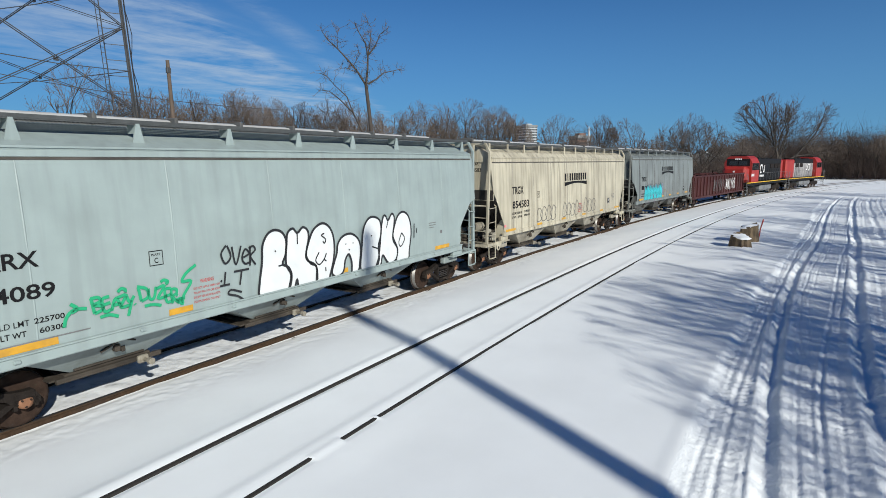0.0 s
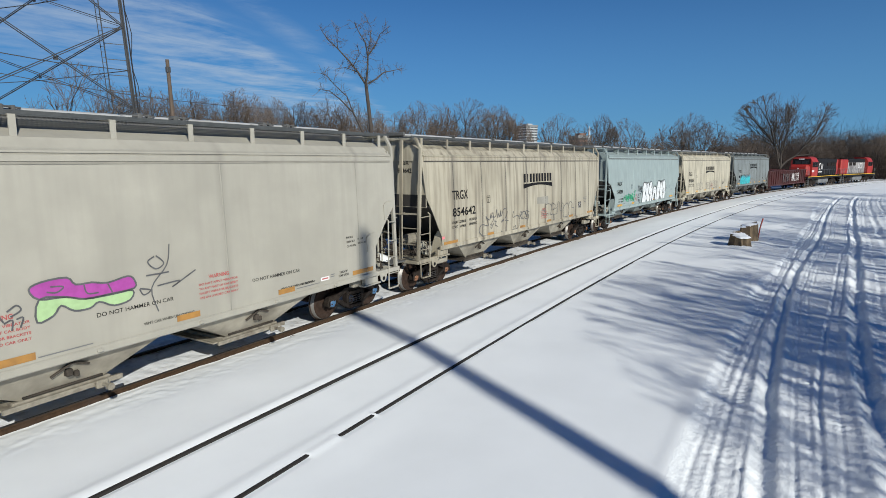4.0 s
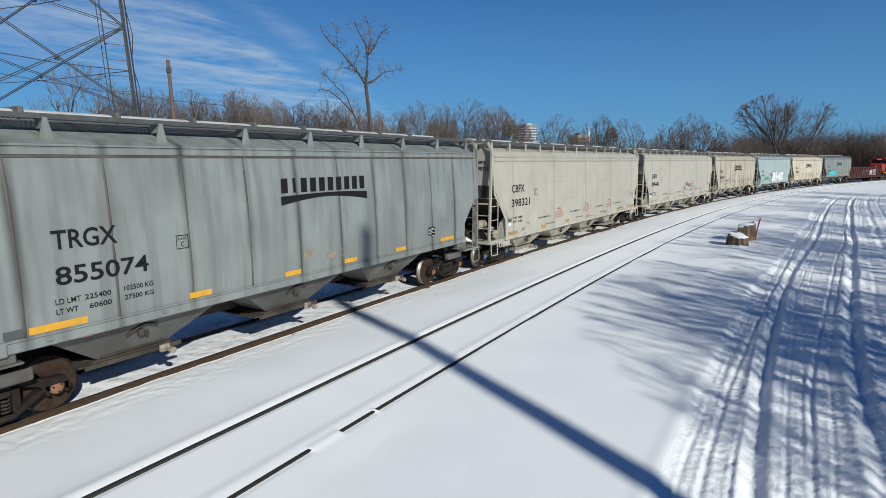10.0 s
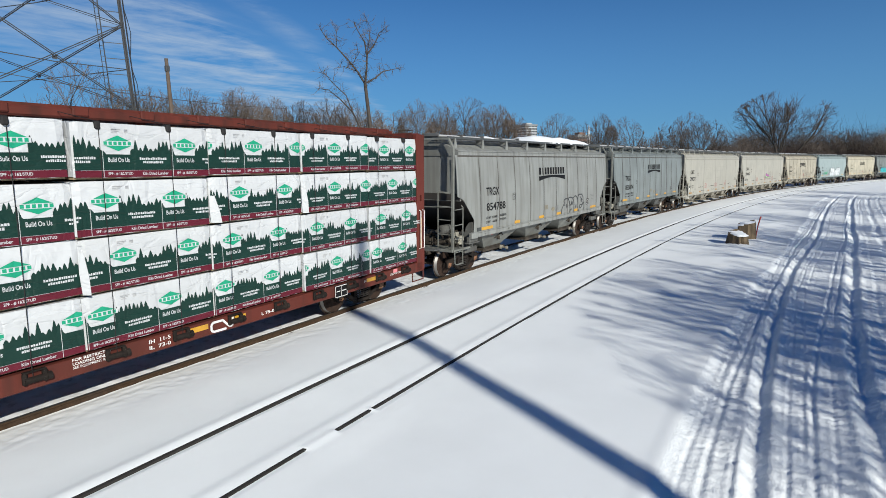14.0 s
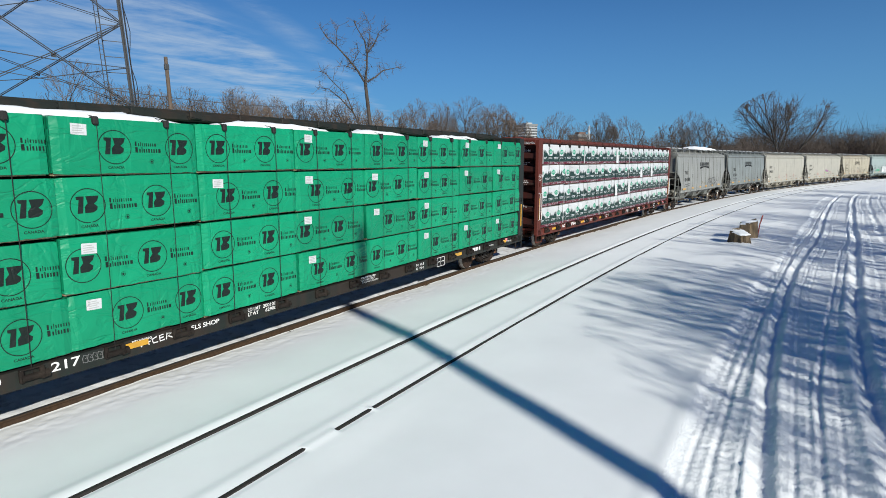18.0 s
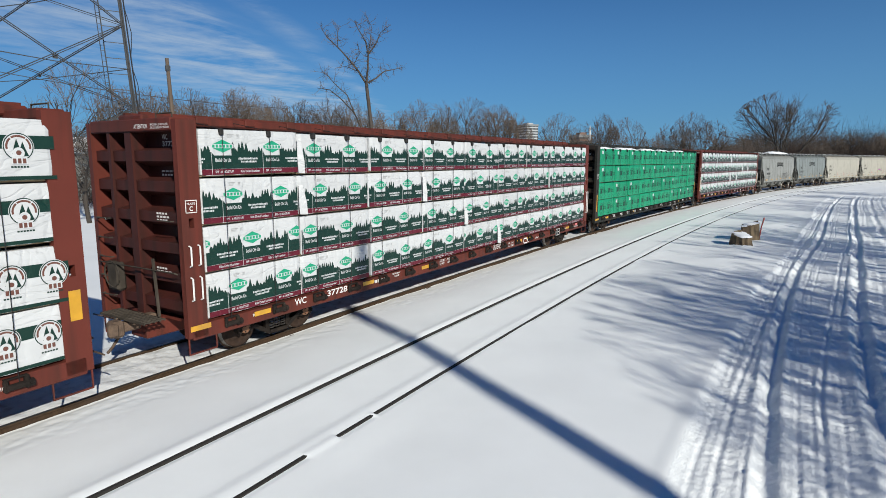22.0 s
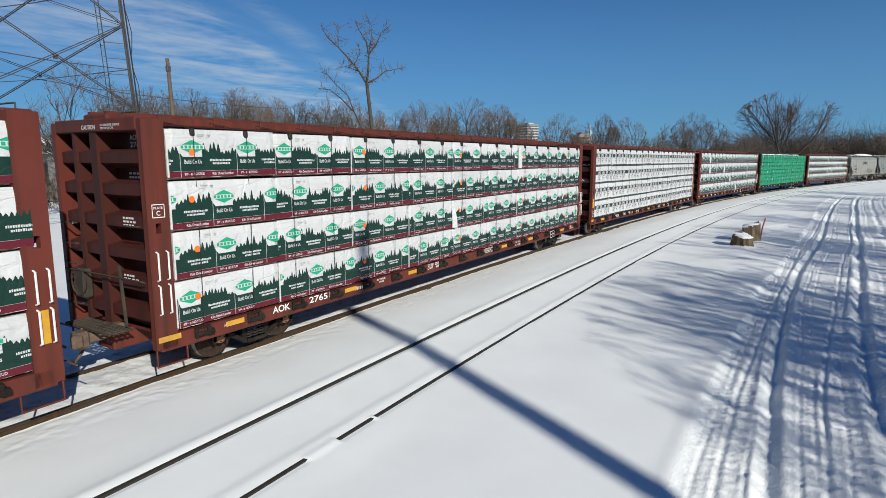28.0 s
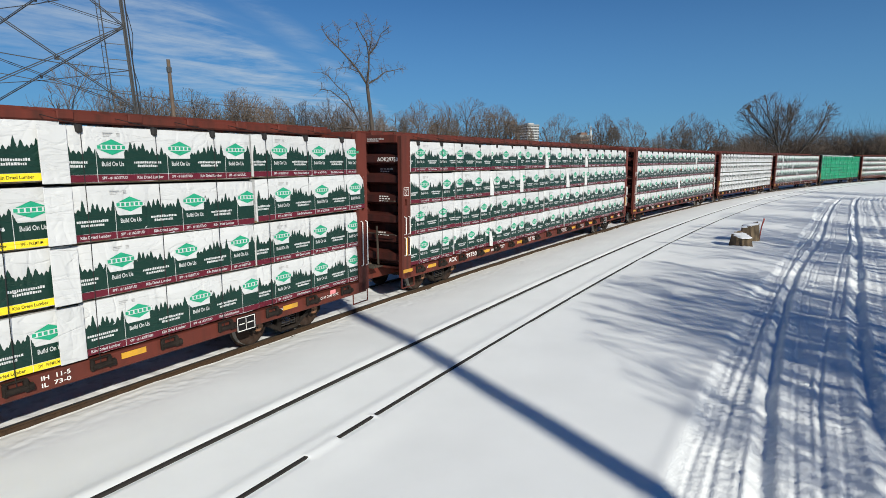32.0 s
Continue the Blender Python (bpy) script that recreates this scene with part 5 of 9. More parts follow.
def roundel_print(phase):
    """White wrap with a dark green stripe and badge roundels. Slots: dark, logo, band, white, grey, brown."""
    g = G()
    put(g, [(0, 0.47), (BW, 0.47), (BW, 0.66), (0, 0.66)], YF, 0)
    put(g, [(0, 0.03), (BW, 0.03), (BW, 0.085), (0, 0.085)], YF, 0)
    x = phase
    while x < BW - 0.20:
        if x > 0.20:
            disc(g, x, 0.50, 0.205, YF - 0.002, 3, 22)
            ring(g, x, 0.50, 0.182, 0.197, YF - 0.0035, 0, 22)
            # a brown arc in three pieces, two pointed peaks and a round log end under it
            for a0, a1 in ((-12, 46), (52, 124), (130, 192)):
                arc = [radians(a0 + (a1 - a0) * i / 5) for i in range(6)]
                flat(g, [(x + 0.166 * math.cos(a), 0.50 + 0.166 * math.sin(a)) for a in arc] + [(x + 0.138 * math.cos(a), 0.50 + 0.138 * math.sin(a)) for a in reversed(arc)], YF - 0.0045, 5)
            flat(g, [(x - 0.085, 0.40), (x + 0.02, 0.40), (x + 0.01, 0.50), (x - 0.02, 0.615), (x - 0.06, 0.50)], YF - 0.006, 0)
            flat(g, [(x + 0.00, 0.36), (x + 0.125, 0.37), (x + 0.09, 0.46), (x + 0.055, 0.575), (x + 0.02, 0.48)], YF - 0.0055, 0)
            disc(g, x - 0.005, 0.415, 0.078, YF - 0.0068, 3, 12)
            disc(g, x - 0.005, 0.415, 0.036, YF - 0.0075, 5, 9)
            flat(g, [(x - 0.10, 0.255), (x + 0.10, 0.255), (x + 0.10, 0.345), (x - 0.10, 0.345)], YF - 0.0055, 3)
            for k in range(3):
                flat(g, [(x - 0.09 + 0.063 * k, 0.265), (x - 0.045 + 0.063 * k, 0.265), (x - 0.045 + 0.063 * k, 0.335), (x - 0.09 + 0.063 * k, 0.335)], YF - 0.0065, 5)
            for k in range(6):
                flat(g, [(x - 0.12 + 0.04 * k, 0.205), (x - 0.09 + 0.04 * k, 0.205), (x - 0.09 + 0.04 * k, 0.228), (x - 0.12 + 0.04 * k, 0.228)], YF - 0.003, 0)
        x += 0.575
    for k in range(3):
        put(g, [(0.25, 0.78 - k * 0.03), (0.36, 0.78 - k * 0.03), (0.36, 0.79 - k * 0.03), (0.25, 0.79 - k * 0.03)], YF, 4)
    return g


def green_print(phase, tag):
    """Green wrap with black round badges. Slots: black, green, white, grey."""
    g = G()
    x = phase
    while x < BW - 0.2:
        if x > 0.2:
            ring(g, x, 0.45, 0.262, 0.275, YF, 0, 26)
            put(g, [(x - 0.17, 0.335), (x - 0.085, 0.335), (x - 0.055, 0.60), (x - 0.175, 0.60), (x - 0.175, 0.555), (x - 0.135, 0.545)], YF, 0)
            lobes = [(x - 0.055, 0.335), (x + 0.075, 0.34), (x + 0.135, 0.375), (x + 0.145, 0.43), (x + 0.09, 0.475), (x + 0.145, 0.52), (x + 0.175, 0.60), (x - 0.03, 0.60), (x - 0.005, 0.49), (x - 0.055, 0.43)]
            put(g, lobes, YF, 0)
            if x > 0.3 and x + 0.2 < BW:
                write(g, "CANADA", x - 0.135, 0.105, 0.042, YF, 0.27, 0)
            # a two-word name, as bars of letter size
            for row, (w, hh, gap) in enumerate(((0.40, 0.052, 0.40), (0.44, 0.062, 0.24))):
                a, k = x + 0.34, 0
                while a < x + 0.34 + w:
                    lw = (0.050, 0.026, 0.018, 0.030, 0.022, 0.034, 0.026, 0.030, 0.028)[k % 9] * (0.9 + 0.25 * row)
                    up = hh * (1.45 if k in (0, 2) else 1.0)
                    z0 = 0.475 - row * 0.105
                    put(g, [(a, z0), (a + lw * (1 - gap), z0), (a + lw * (1 - gap), z0 + up), (a, z0 + up)], YF, 0)
                    a, k = a + lw + 0.012, k + 1
            if x + 0.68 < BW:
                disc(g, x + 0.62, 0.22, 0.020, YF, 0, 8)
                ring(g, x + 0.62, 0.22, 0.034, 0.040, YF, 0, 10)
        x += 1.16
    if tag:
        flat(g, [(0.28, 0.63), (0.52, 0.62), (0.525, 0.79), (0.285, 0.80)], YF - 0.001, 2)
        for k in range(4):
            flat(g, [(0.31, 0.65 + k * 0.034), (0.48 - 0.03 * (k % 2), 0.65 + k * 0.034), (0.48 - 0.03 * (k % 2), 0.664 + k * 0.034), (0.31, 0.664 + k * 0.034)], YF - 0.002, 3)
    return g


def bundle_mesh(mat, seed):
    """A wrapped pack: the wrap creased and slack along its lower edge, the lumber showing under it."""
    g = G()
    rs = np.random.RandomState(seed)
    nx_, nz_ = 22, 7
    grid = []
    for j in range(nz_):
        for i in range(nx_):
            x, z = BW * i / (nx_ - 1), 0.02 + (BH - 0.02) * j / (nz_ - 1)
            if j == 0:
                z += 0.010 * abs(rs.randn())
            inset = 0.028 if j == nz_ - 1 else 0.0
            inset += 0.03 if i in (0, nx_ - 1) else 0.0
            grid.append((x, inset + 0.0016 * rs.randn(), z))
    f = [(j * nx_ + i, j * nx_ + i + 1, (j + 1) * nx_ + i + 1, (j + 1) * nx_ + i) for j in range(nz_ - 1) for i in range(nx_ - 1)]
    g.add(grid, f, 0)
    b = 0.03
    g.add([(0, b, 0.045), (BW, b, 0.045), (BW, BD, 0.045), (0, BD, 0.045), (0, b, BH), (BW, b, BH), (BW, BD, BH), (0, BD, BH)],
          [(4, 5, 6, 7), (1, 2, 6, 5), (3, 0, 4, 7), (2, 3, 7, 6)], 0)
    # bare lumber below the wrap, and stickers
    g.box(0.02, BW - 0.02, 0.07, BD - 0.04, 0.0, 0.075, 1)
    return mesh_of("lumber_pack", g, [mat, SAWN])


rs_print = np.random.RandomState(7)
IRV = [mesh_of("wrap_print", forest_print(p, False, rs_print), [PRINT_DARK, PRINT_LOGO, PRINT_RED, PRINT_WHITE, PRINT_GREY, PRINT_BLACK]) for p in (0.10, 0.52, 0.93, 0.30)]
ROUNDELS = [mesh_of("wrap_print", roundel_print(p), [PRINT_DARK, PRINT_LOGO, PRINT_RED, PRINT_WHITE, PRINT_GREY, PRINT_BROWN]) for p in (0.24, 0.38, 0.50)]
GRN = [mesh_of("wrap_print", green_print(p, t), [PRINT_BLACK, WRAP_GREEN, PRINT_WHITE, PRINT_GREY]) for p, t in ((0.30, True), (0.62, True), (0.95, True), (0.45, False))]
BUNDLE_W = [bundle_mesh(WRAP_WHITE, k) for k in range(4)]
BUNDLE_G = [bundle_mesh(WRAP_GREEN, 10 + k) for k in range(4)]
TIER = (0.985, 1.905, 2.830, 3.755)


def bulkhead(car, e, paint, half):
    """End frame of a lumber car: a plate with tapered ribs and uprights under a deep top beam."""
    # on red cars the recessed plate and ribs take the shade-darkened red
    inner = P_BOXRED_SHADED if paint is P_BOXRED else paint
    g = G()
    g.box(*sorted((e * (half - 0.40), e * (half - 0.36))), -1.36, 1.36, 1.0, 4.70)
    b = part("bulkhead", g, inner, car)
    xi, xo = e * (half - 0.36), e * (half - 0.08)
    for z in (1.30, 1.85, 2.42, 3.0, 3.58, 4.15):
        for y0, y1 in ((-1.34, -0.02), (0.20, 0.72), (0.82, 1.34)):
            g = G()
            v = [(xi, y0, z - 0.20), (xo, y0, z - 0.10), (xo, y0, z + 0.10), (xi, y0, z + 0.16)]
            v += [(x, y1, zz) for x, _, zz in v]
            f = [(0, 4, 5, 1), (1, 5, 6, 2), (2, 6, 7, 3), (0, 1, 2, 3), (7, 6, 5, 4)]
            g.add(v, [q if e < 0 else q[::-1] for q in f])
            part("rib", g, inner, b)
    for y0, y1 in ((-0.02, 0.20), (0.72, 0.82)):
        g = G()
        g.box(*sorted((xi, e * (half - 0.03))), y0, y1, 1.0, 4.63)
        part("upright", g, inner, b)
    g = G()
    g.bevel_box(*sorted((e * (half - 0.40), e * half)), -1.36, 1.36, 4.60, 4.84, 0.02)
    part("top_beam", g, paint, b)
    return b


# by car: grab iron tiers, half width and span of the yellow panel, foot of the lifting hole; minus marks a front end that differs
TWO_TIERS = ((1.36, 1.90), (1.98, 2.50))
END_GEAR = {1: (((1.38, 2.55),), (0.035, 1.38, 2.32), 2.82), 2: ((), (0.04, 1.30, 2.20), 2.28), 3: (((1.44, 1.89), (2.10, 2.49)), None, 2.82), -3: (((1.38, 2.45),), None, 2.82),
            4: ((), (0.09, 1.58, 2.06), 2.28), 5: (TWO_TIERS, None, 2.82), 6: (TWO_TIERS, (0.055, 1.36, 1.88), 2.82), 7: (((1.38, 2.55),), None, 2.82)}


def center_beam(q, label, paint, bundles, prints, seed, orange=False, length=BW, columns=9, first=-11.06, half=11.54):
    car = thing("lumber_car", label, "lumber car", "freight train")
    CARS.append((car, q, half - 2.55))
    rs = np.random.RandomState(seed)
    rig = {2: -10.39, 5: -10.45}.get(seed, -10.59)      # first winch and cable
    for s in (-1, 1):
        g = G()
        y0, y1 = sorted((s * 1.50, s * 1.36))
        g.bevel_box(-half + 0.1, half - 0.1, y0, y1, 0.665, 0.955, 0.015)
        yo = s * 1.50
        for i in range(18):
            x = rig + i * 1.235 + (-0.13 if seed == 4 and i == 4 else 0)
            a, b = sorted((yo, yo + s * 0.07))
            w = G()
            w.bevel_box(x - 0.17, x - 0.10, a, b + 0.02 * (s > 0), 0.76, 0.95, 0.02)
            w.bevel_box(x + 0.10, x + 0.17, a - 0.02 * (s < 0), b, 0.76, 0.95, 0.02)
            w.tube([(x - 0.15, yo + s * 0.055, 0.83), (x + 0.15, yo + s * 0.055, 0.83)], 0.05, 9)
            w.tube([(x + 0.15, yo + s * 0.055, 0.83), (x + 0.22, yo + s * 0.055, 0.83)], 0.065, 8)
            w.beam((x - 0.16, yo + s * 0.03, 0.955), (x + 0.16, yo + s * 0.03, 0.955), 0.06, 0.02)
            part("winch", w, STEEL_DARK, car, "rusty tie-down winch")
        part("side_sill", g, paint, car)
    g = G()
    g.box(-half + 0.3, half - 0.3, -1.37, 1.37, 0.90, 0.965)
    for i in range(17):
        x = -10 + i * 1.25
        g.box(x - 0.06, x + 0.06, -1.36, 1.36, 0.70, 0.90)
    g.bevel_box(-half - 0.1, half + 0.1, -0.28, 0.28, 0.55, 0.92, 0.02)
    part("deck", g, paint, car)
    g = G()
    g.bevel_box(-half + 0.05, half - 0.05, -0.40, 0.40, 4.76, 4.93, 0.03)
    for i in range(18):
        x = -10.2 + i * 1.235
        g.bevel_box(x - 0.14, x + 0.14, -0.44, 0.44, 4.80, 4.955, 0.02)
    g.box(-half + 0.1, half - 0.1, -0.30, -0.22, 4.93, 4.98)
    g.box(-half + 0.1, half - 0.1, 0.22, 0.30, 4.93, 4.98)
    part("top_chord", g, paint, car)
    for i in range(10):
        x = -10.2 + i * 2.27
        g = G()
        g.box(x - 0.1, x + 0.1, -0.12, 0.12, 0.96, 4.77)
        part("centre_column", g, paint, car)
    for e in (-1, 1):
        b = bulkhead(car, e, paint, half)
        for s in (-1, 1):
            g = G()
            a0, a1 = sorted((e * half, e * (half - 0.42)))
            y0, y1 = sorted((s * 1.50, s * 1.37))
            # a flat post with a lifting hole through it
            tiers, panel, hole_z = END_GEAR[-seed if e > 0 and -seed in END_GEAR else seed]
            m0, m1 = sorted((e * (half - 0.15), e * (half - 0.25)))
            out = [(a0, 0.72), (a1, 0.72), (a1, 4.80), (a0, 4.80)]
            hole = [(m0, hole_z), (m1, hole_z), (m1, hole_z + 0.18), (m0, hole_z + 0.18)]
            for y in (y0, y1):
                g.v += [(x, y, z) for x, z in out] + [(x, y, z) for x, z in hole]
            for i in range(4):
                j = (i + 1) % 4
                g.f += [(i, j, 4 + j, 4 + i), (8 + j, 8 + i, 12 + i, 12 + j), (j, i, 8 + i, 8 + j), (4 + i, 4 + j, 12 + j, 12 + i)]
                g.m += [0] * 4
            part("end_post", g, paint, b)
            for za, zb in tiers:
                for xx in (0.11, 0.30):
                    g = G()
                    X = e * (half - xx)
                    g.tube([(X, s * 1.51, za), (X, s * 1.57, za + 0.02), (X, s * 1.57, zb - 0.02), (X, s * 1.51, zb)], 0.016, 5)
                    part("grab_iron", g, WHITETEXT, b, "white grab iron")
            g = G()
            X0, X1 = e * (half - 0.02), e * (half - 0.62)
            g.tube([(X0, s * 1.46, 0.76), (X0, s * 1.46, 0.40), (X1, s * 1.46, 0.40), (X1, s * 1.46, 0.76)], 0.02, 6)
            part("sill_step", g, paint, b)
            if s < 0:
                g = G()
                if panel:
                    g.box(*sorted((e * (half - 0.20 + panel[0]), e * (half - 0.20 - panel[0]))), -1.512, -1.504, panel[1], panel[2])
                    part("reflector", g, REFLECT, b, "yellow reflective panel")
        g = G()
        X0, X1 = sorted((e * half, e * (half + 0.42)))
        for y in np.linspace(-0.75, 0.75, 14):
            g.box(X0, X1, y - 0.012, y + 0.012, 1.0, 1.03)
        for x in np.linspace(X0, X1, 5):
            g.box(x - 0.012, x + 0.012, -0.77, 0.77, 0.985, 1.02)
        part("crossover_platform", g, UNDER, car, "steel grating crossover platform")
        g = G()
        X = e * (half + 0.02)
        g.tube([(X, -1.30, 1.95), (X + e * 0.06, -1.30, 1.98), (X + e * 0.06, 1.30, 1.98), (X, 1.30, 1.95)], 0.016, 5)
        part("end_rail", g, UNDER, car)
        g = G()
        g.tube([(X, -1.30, 2.95), (X + e * 0.05, -1.28, 2.95), (X + e * 0.05, -0.85, 2.95)], 0.014, 5)
        part("grab_iron", g, UNDER, car)
        g = G()
        g.tube([(X, -0.62, 1.05), (X + e * 0.05, -0.62, 2.2)], 0.03, 5)
        part("brake_pipe", g, UNDER, car)
        for i in range(5):
            g = G()
            g.tube([(X - e * 0.02, 0.85, 1.3 + 0.4 * i), (X + e * 0.05, 0.85, 1.3 + 0.4 * i), (X + e * 0.05, 1.3, 1.3 + 0.4 * i), (X - e * 0.02, 1.3, 1.3 + 0.4 * i)], 0.014, 5)
            part("ladder_rung", g, UNDER, car)
        g = G()
        g.tube([(e * (half - 0.15), -1.2, 4.84), (e * (half - 0.15), -1.2, 4.93), (e * (half - 0.15), -0.7, 4.93), (e * (half - 0.15), -0.7, 4.84)], 0.014, 5)
        part("top_grab_iron", g, UNDER, car)
        truck(car, e * (half - 2.55), "rust")
    g = G()
    X = -half - 0.08
    g.tube([(X, 0.85 + 0.27 * math.cos(2 * math.pi * a / 16), 1.75 + 0.27 * math.sin(2 * math.pi * a / 16)) for a in range(17)], 0.016, 5)
    g.bevel_box(X, X + 0.2, 0.65, 1.05, 1.4, 2.0, 0.05)
    part("brake_wheel", g, UNDER, car)
    couplers(car, half + 0.66)
    # the load: four tiers of packs on each side
    for s in (-1, 1):
        for i in range(columns):
            for k, zt in enumerate(TIER):
                b = part("lumber_pack", bundles[rs.randint(len(bundles))], None, car)
                x = first + i * (length + 0.023) + 0.020 * rs.randn()
                y = 1.475 + 0.016 * rs.randn() + 0.006 * k
                b.location = (x if s < 0 else x + length, s * y, zt)
                b.rotation_euler = (0, radians(0.30 * rs.randn()), (0 if s < 0 else math.pi) + radians(0.12 * rs.randn()))
                if s < 0:
                    pr = prints(i, k, rs)
                    part("wrap_print", pr, None, b, "printed plastic wrap")
                    if orange and i % 2 == 0 and rs.rand() < 0.9:
                        g = G()
                        disc(g, 0.42 + 0.1 * rs.rand(), 0.58 - 0.1 * rs.rand(), 0.062, -0.011, 0, 14)
                        part("paint_dot", g, ORANGE, b)
    # tie-down cables with corner protectors
    for i in range(18):
        x = rig + i * 1.235 + 0.03 * rs.randn()
        g = G()
        g.tube([(x, -0.42, 4.86), (x, -1.44, 4.68), (x + 0.02, -1.52, 4.62), (x + 0.02, -1.535, 2.8), (x, -1.53, 1.0), (x, -1.55, 0.82)], 0.0065, 5)
        c = part("tie_down_cable", g, STRAP, car)
        g = G()
        g.bevel_box(x - 0.035, x + 0.055, -1.545, -1.40, 4.54, 4.675, 0.02)
        part("corner_protector", g, STRAP, c)
    return car


def snow_cap(car, x0, x1, y0, y1, z, h, seed, name="snow_patch"):
    g = G()
    n, m = max(6, int((x1 - x0) / 0.25)), 7
    rs = np.random.RandomState(seed)
    edge0, edge1 = rs.rand(n) * 0.5, rs.rand(n) * 0.5
    for i in range(n):
        for j in range(m):
            u, v = i / (n - 1), j / (m - 1)
            w0, w1 = y0 + (y1 - y0) * 0.35 * edge0[i], y1 - (y1 - y0) * 0.35 * edge1[i]
            top = h * (math.sin(math.pi * v) ** 0.5 if 0 < v < 1 else 0) * (min(1.0, 4 * u, 4 * (1 - u)) ** 0.5) * (0.82 + 0.30 * rs.rand())
            g.v.append((x0 + (x1 - x0) * u, w0 + (w1 - w0) * v, z + top - 0.01))
    for i in range(n - 1):
        for j in range(m - 1):
            g.f.append((i * m + j, (i + 1) * m + j, (i + 1) * m + j + 1, i * m + j + 1)); g.m.append(0)
    return part(name, g, SNOW, car, "patch of old snow", smooth=True)


def any_of(meshes):
    return lambda i, k, rs: meshes[rs.randint(len(meshes))]


C1 = center_beam(-106.70, "oxide red centre-beam car with white-wrapped lumber packs", P_BOXRED, BUNDLE_W, any_of(IRV), 1)
C2 = center_beam(-131.35, "dark green centre-beam car with green-wrapped lumber packs", P_BOXGREEN, BUNDLE_G, any_of(GRN), 2)
C3 = center_beam(-155.85, "oxide red centre-beam car with white lumber packs, forest print", P_BOXRED, BUNDLE_W, any_of(IRV), 3)
C4 = center_beam(-180.77, "oxide red centre-beam car, lumber packs with round badges", P_BOXRED, BUNDLE_W, any_of(ROUNDELS), 4)
C5 = center_beam(-205.40, "oxide red centre-beam car, lumber packs with orange dots", P_BOXRED, BUNDLE_W, any_of(IRV), 5, orange=True, length=2.430, first=-10.92, half=11.37)
C6 = center_beam(-229.80, "oxide red centre-beam car with torn white lumber wraps", P_BOXRED, BUNDLE_W, any_of(IRV), 6, length=2.437, first=-10.98, half=11.41)
# the last car carries longer packs
BW = 3.61
IRV_LONG = [mesh_of("wrap_print", forest_print(p, False, rs_print), [PRINT_DARK, PRINT_LOGO, PRINT_RED, PRINT_WHITE, PRINT_GREY, PRINT_BLACK]) for p in (0.55, 0.75, 0.62)]
PREM_LONG = [mesh_of("wrap_print", forest_print(p, True, rs_print), [PRINT_DARK, PRINT_LOGO, WRAP_YELLOW, PRINT_WHITE, PRINT_GREY, PRINT_BLACK]) for p in (0.45, 0.85)]
BUNDLE_LONG = [bundle_mesh(WRAP_WHITE, 20 + k) for k in range(3)]
C7 = center_beam(-254.27, "oxide red centre-beam car, some packs with yellow bands", P_BOXRED, BUNDLE_LONG, lambda i, k, rs: (PREM_LONG if i < 4 else IRV_LONG)[rs.randint(2)], 7, length=3.61, columns=6, first=-10.53, half=11.41)


# ---------------------------------------------------------------- gondola and locomotives
P_GON = car_paint("faded_maroon_paint", (0.060, 0.017, 0.016), (0.032, 0.016, 0.016), 0.7, 0.6, blotch=((0.085, 0.042, 0.038), 0.5, 0.9), spec=0.2)
LOCO_RED = car_paint("bright_red_paint", (0.34, 0.022, 0.014), (0.15, 0.02, 0.02), 0.5)
LOCO_BLACK = car_paint("black_paint", (0.010, 0.010, 0.011), (0.020, 0.018, 0.017), 0.5, rough=0.7, spec=0.15)
LOCO_GREY = car_paint("faded_grey_white_paint", (0.33, 0.31, 0.30), (0.035, 0.028, 0.026), 1.0, blotch=((0.05, 0.04, 0.04), 0.8, 0.7))
GALV_TANK = material("dull_grey_tank_paint", (0.16, 0.165, 0.17), 0.6, vary=0.2, bump=0.1, stain=(0.06, 0.055, 0.05), stain_amount=0.6)
WINDOW = material("dark_cab_glass", (0.012, 0.014, 0.016), 0.12, vary=0.1, bump=0)
TURQ = material("turquoise_spray_paint", (0.03, 0.42, 0.46), 0.5, vary=0.15, bump=0)

gon = thing("gondola_car", "maroon ribbed gondola car with white graffiti", "gondola car", "freight train")
CARS.append((gon, 64.1, 7.6))
GH = 9.75
g = G()
g.box(-GH, GH, -1.42, 1.42, 0.95, 1.10)
g.bevel_box(-GH - 0.2, GH + 0.2, -0.25, 0.25, 0.60, 0.98, 0.02)
part("floor", g, P_GON, gon)
for s in (-1, 1):
    g = G()
    y0, y1 = sorted((s * 1.40, s * 1.44))
    g.box(-GH, GH, y0, y1, 0.92, 2.70)
    y0, y1 = sorted((s * 1.36, s * 1.52))
    g.bevel_box(-GH, GH, y0, y1, 2.66, 2.80, 0.02)
    g.bevel_box(-GH, GH, y0, y1, 0.80, 0.98, 0.02)
    gside = part("side", g, P_GON, gon)
    for i in range(19):
        x = -GH + 0.4 + i * (2 * GH - 0.8) / 18
        g = G()
        a, b = sorted((s * 1.44, s * 1.53))
        g.bevel_box(x - 0.07, x + 0.07, a, b, 0.95, 2.68, 0.015)
        part("rib", g, P_GON, gside)
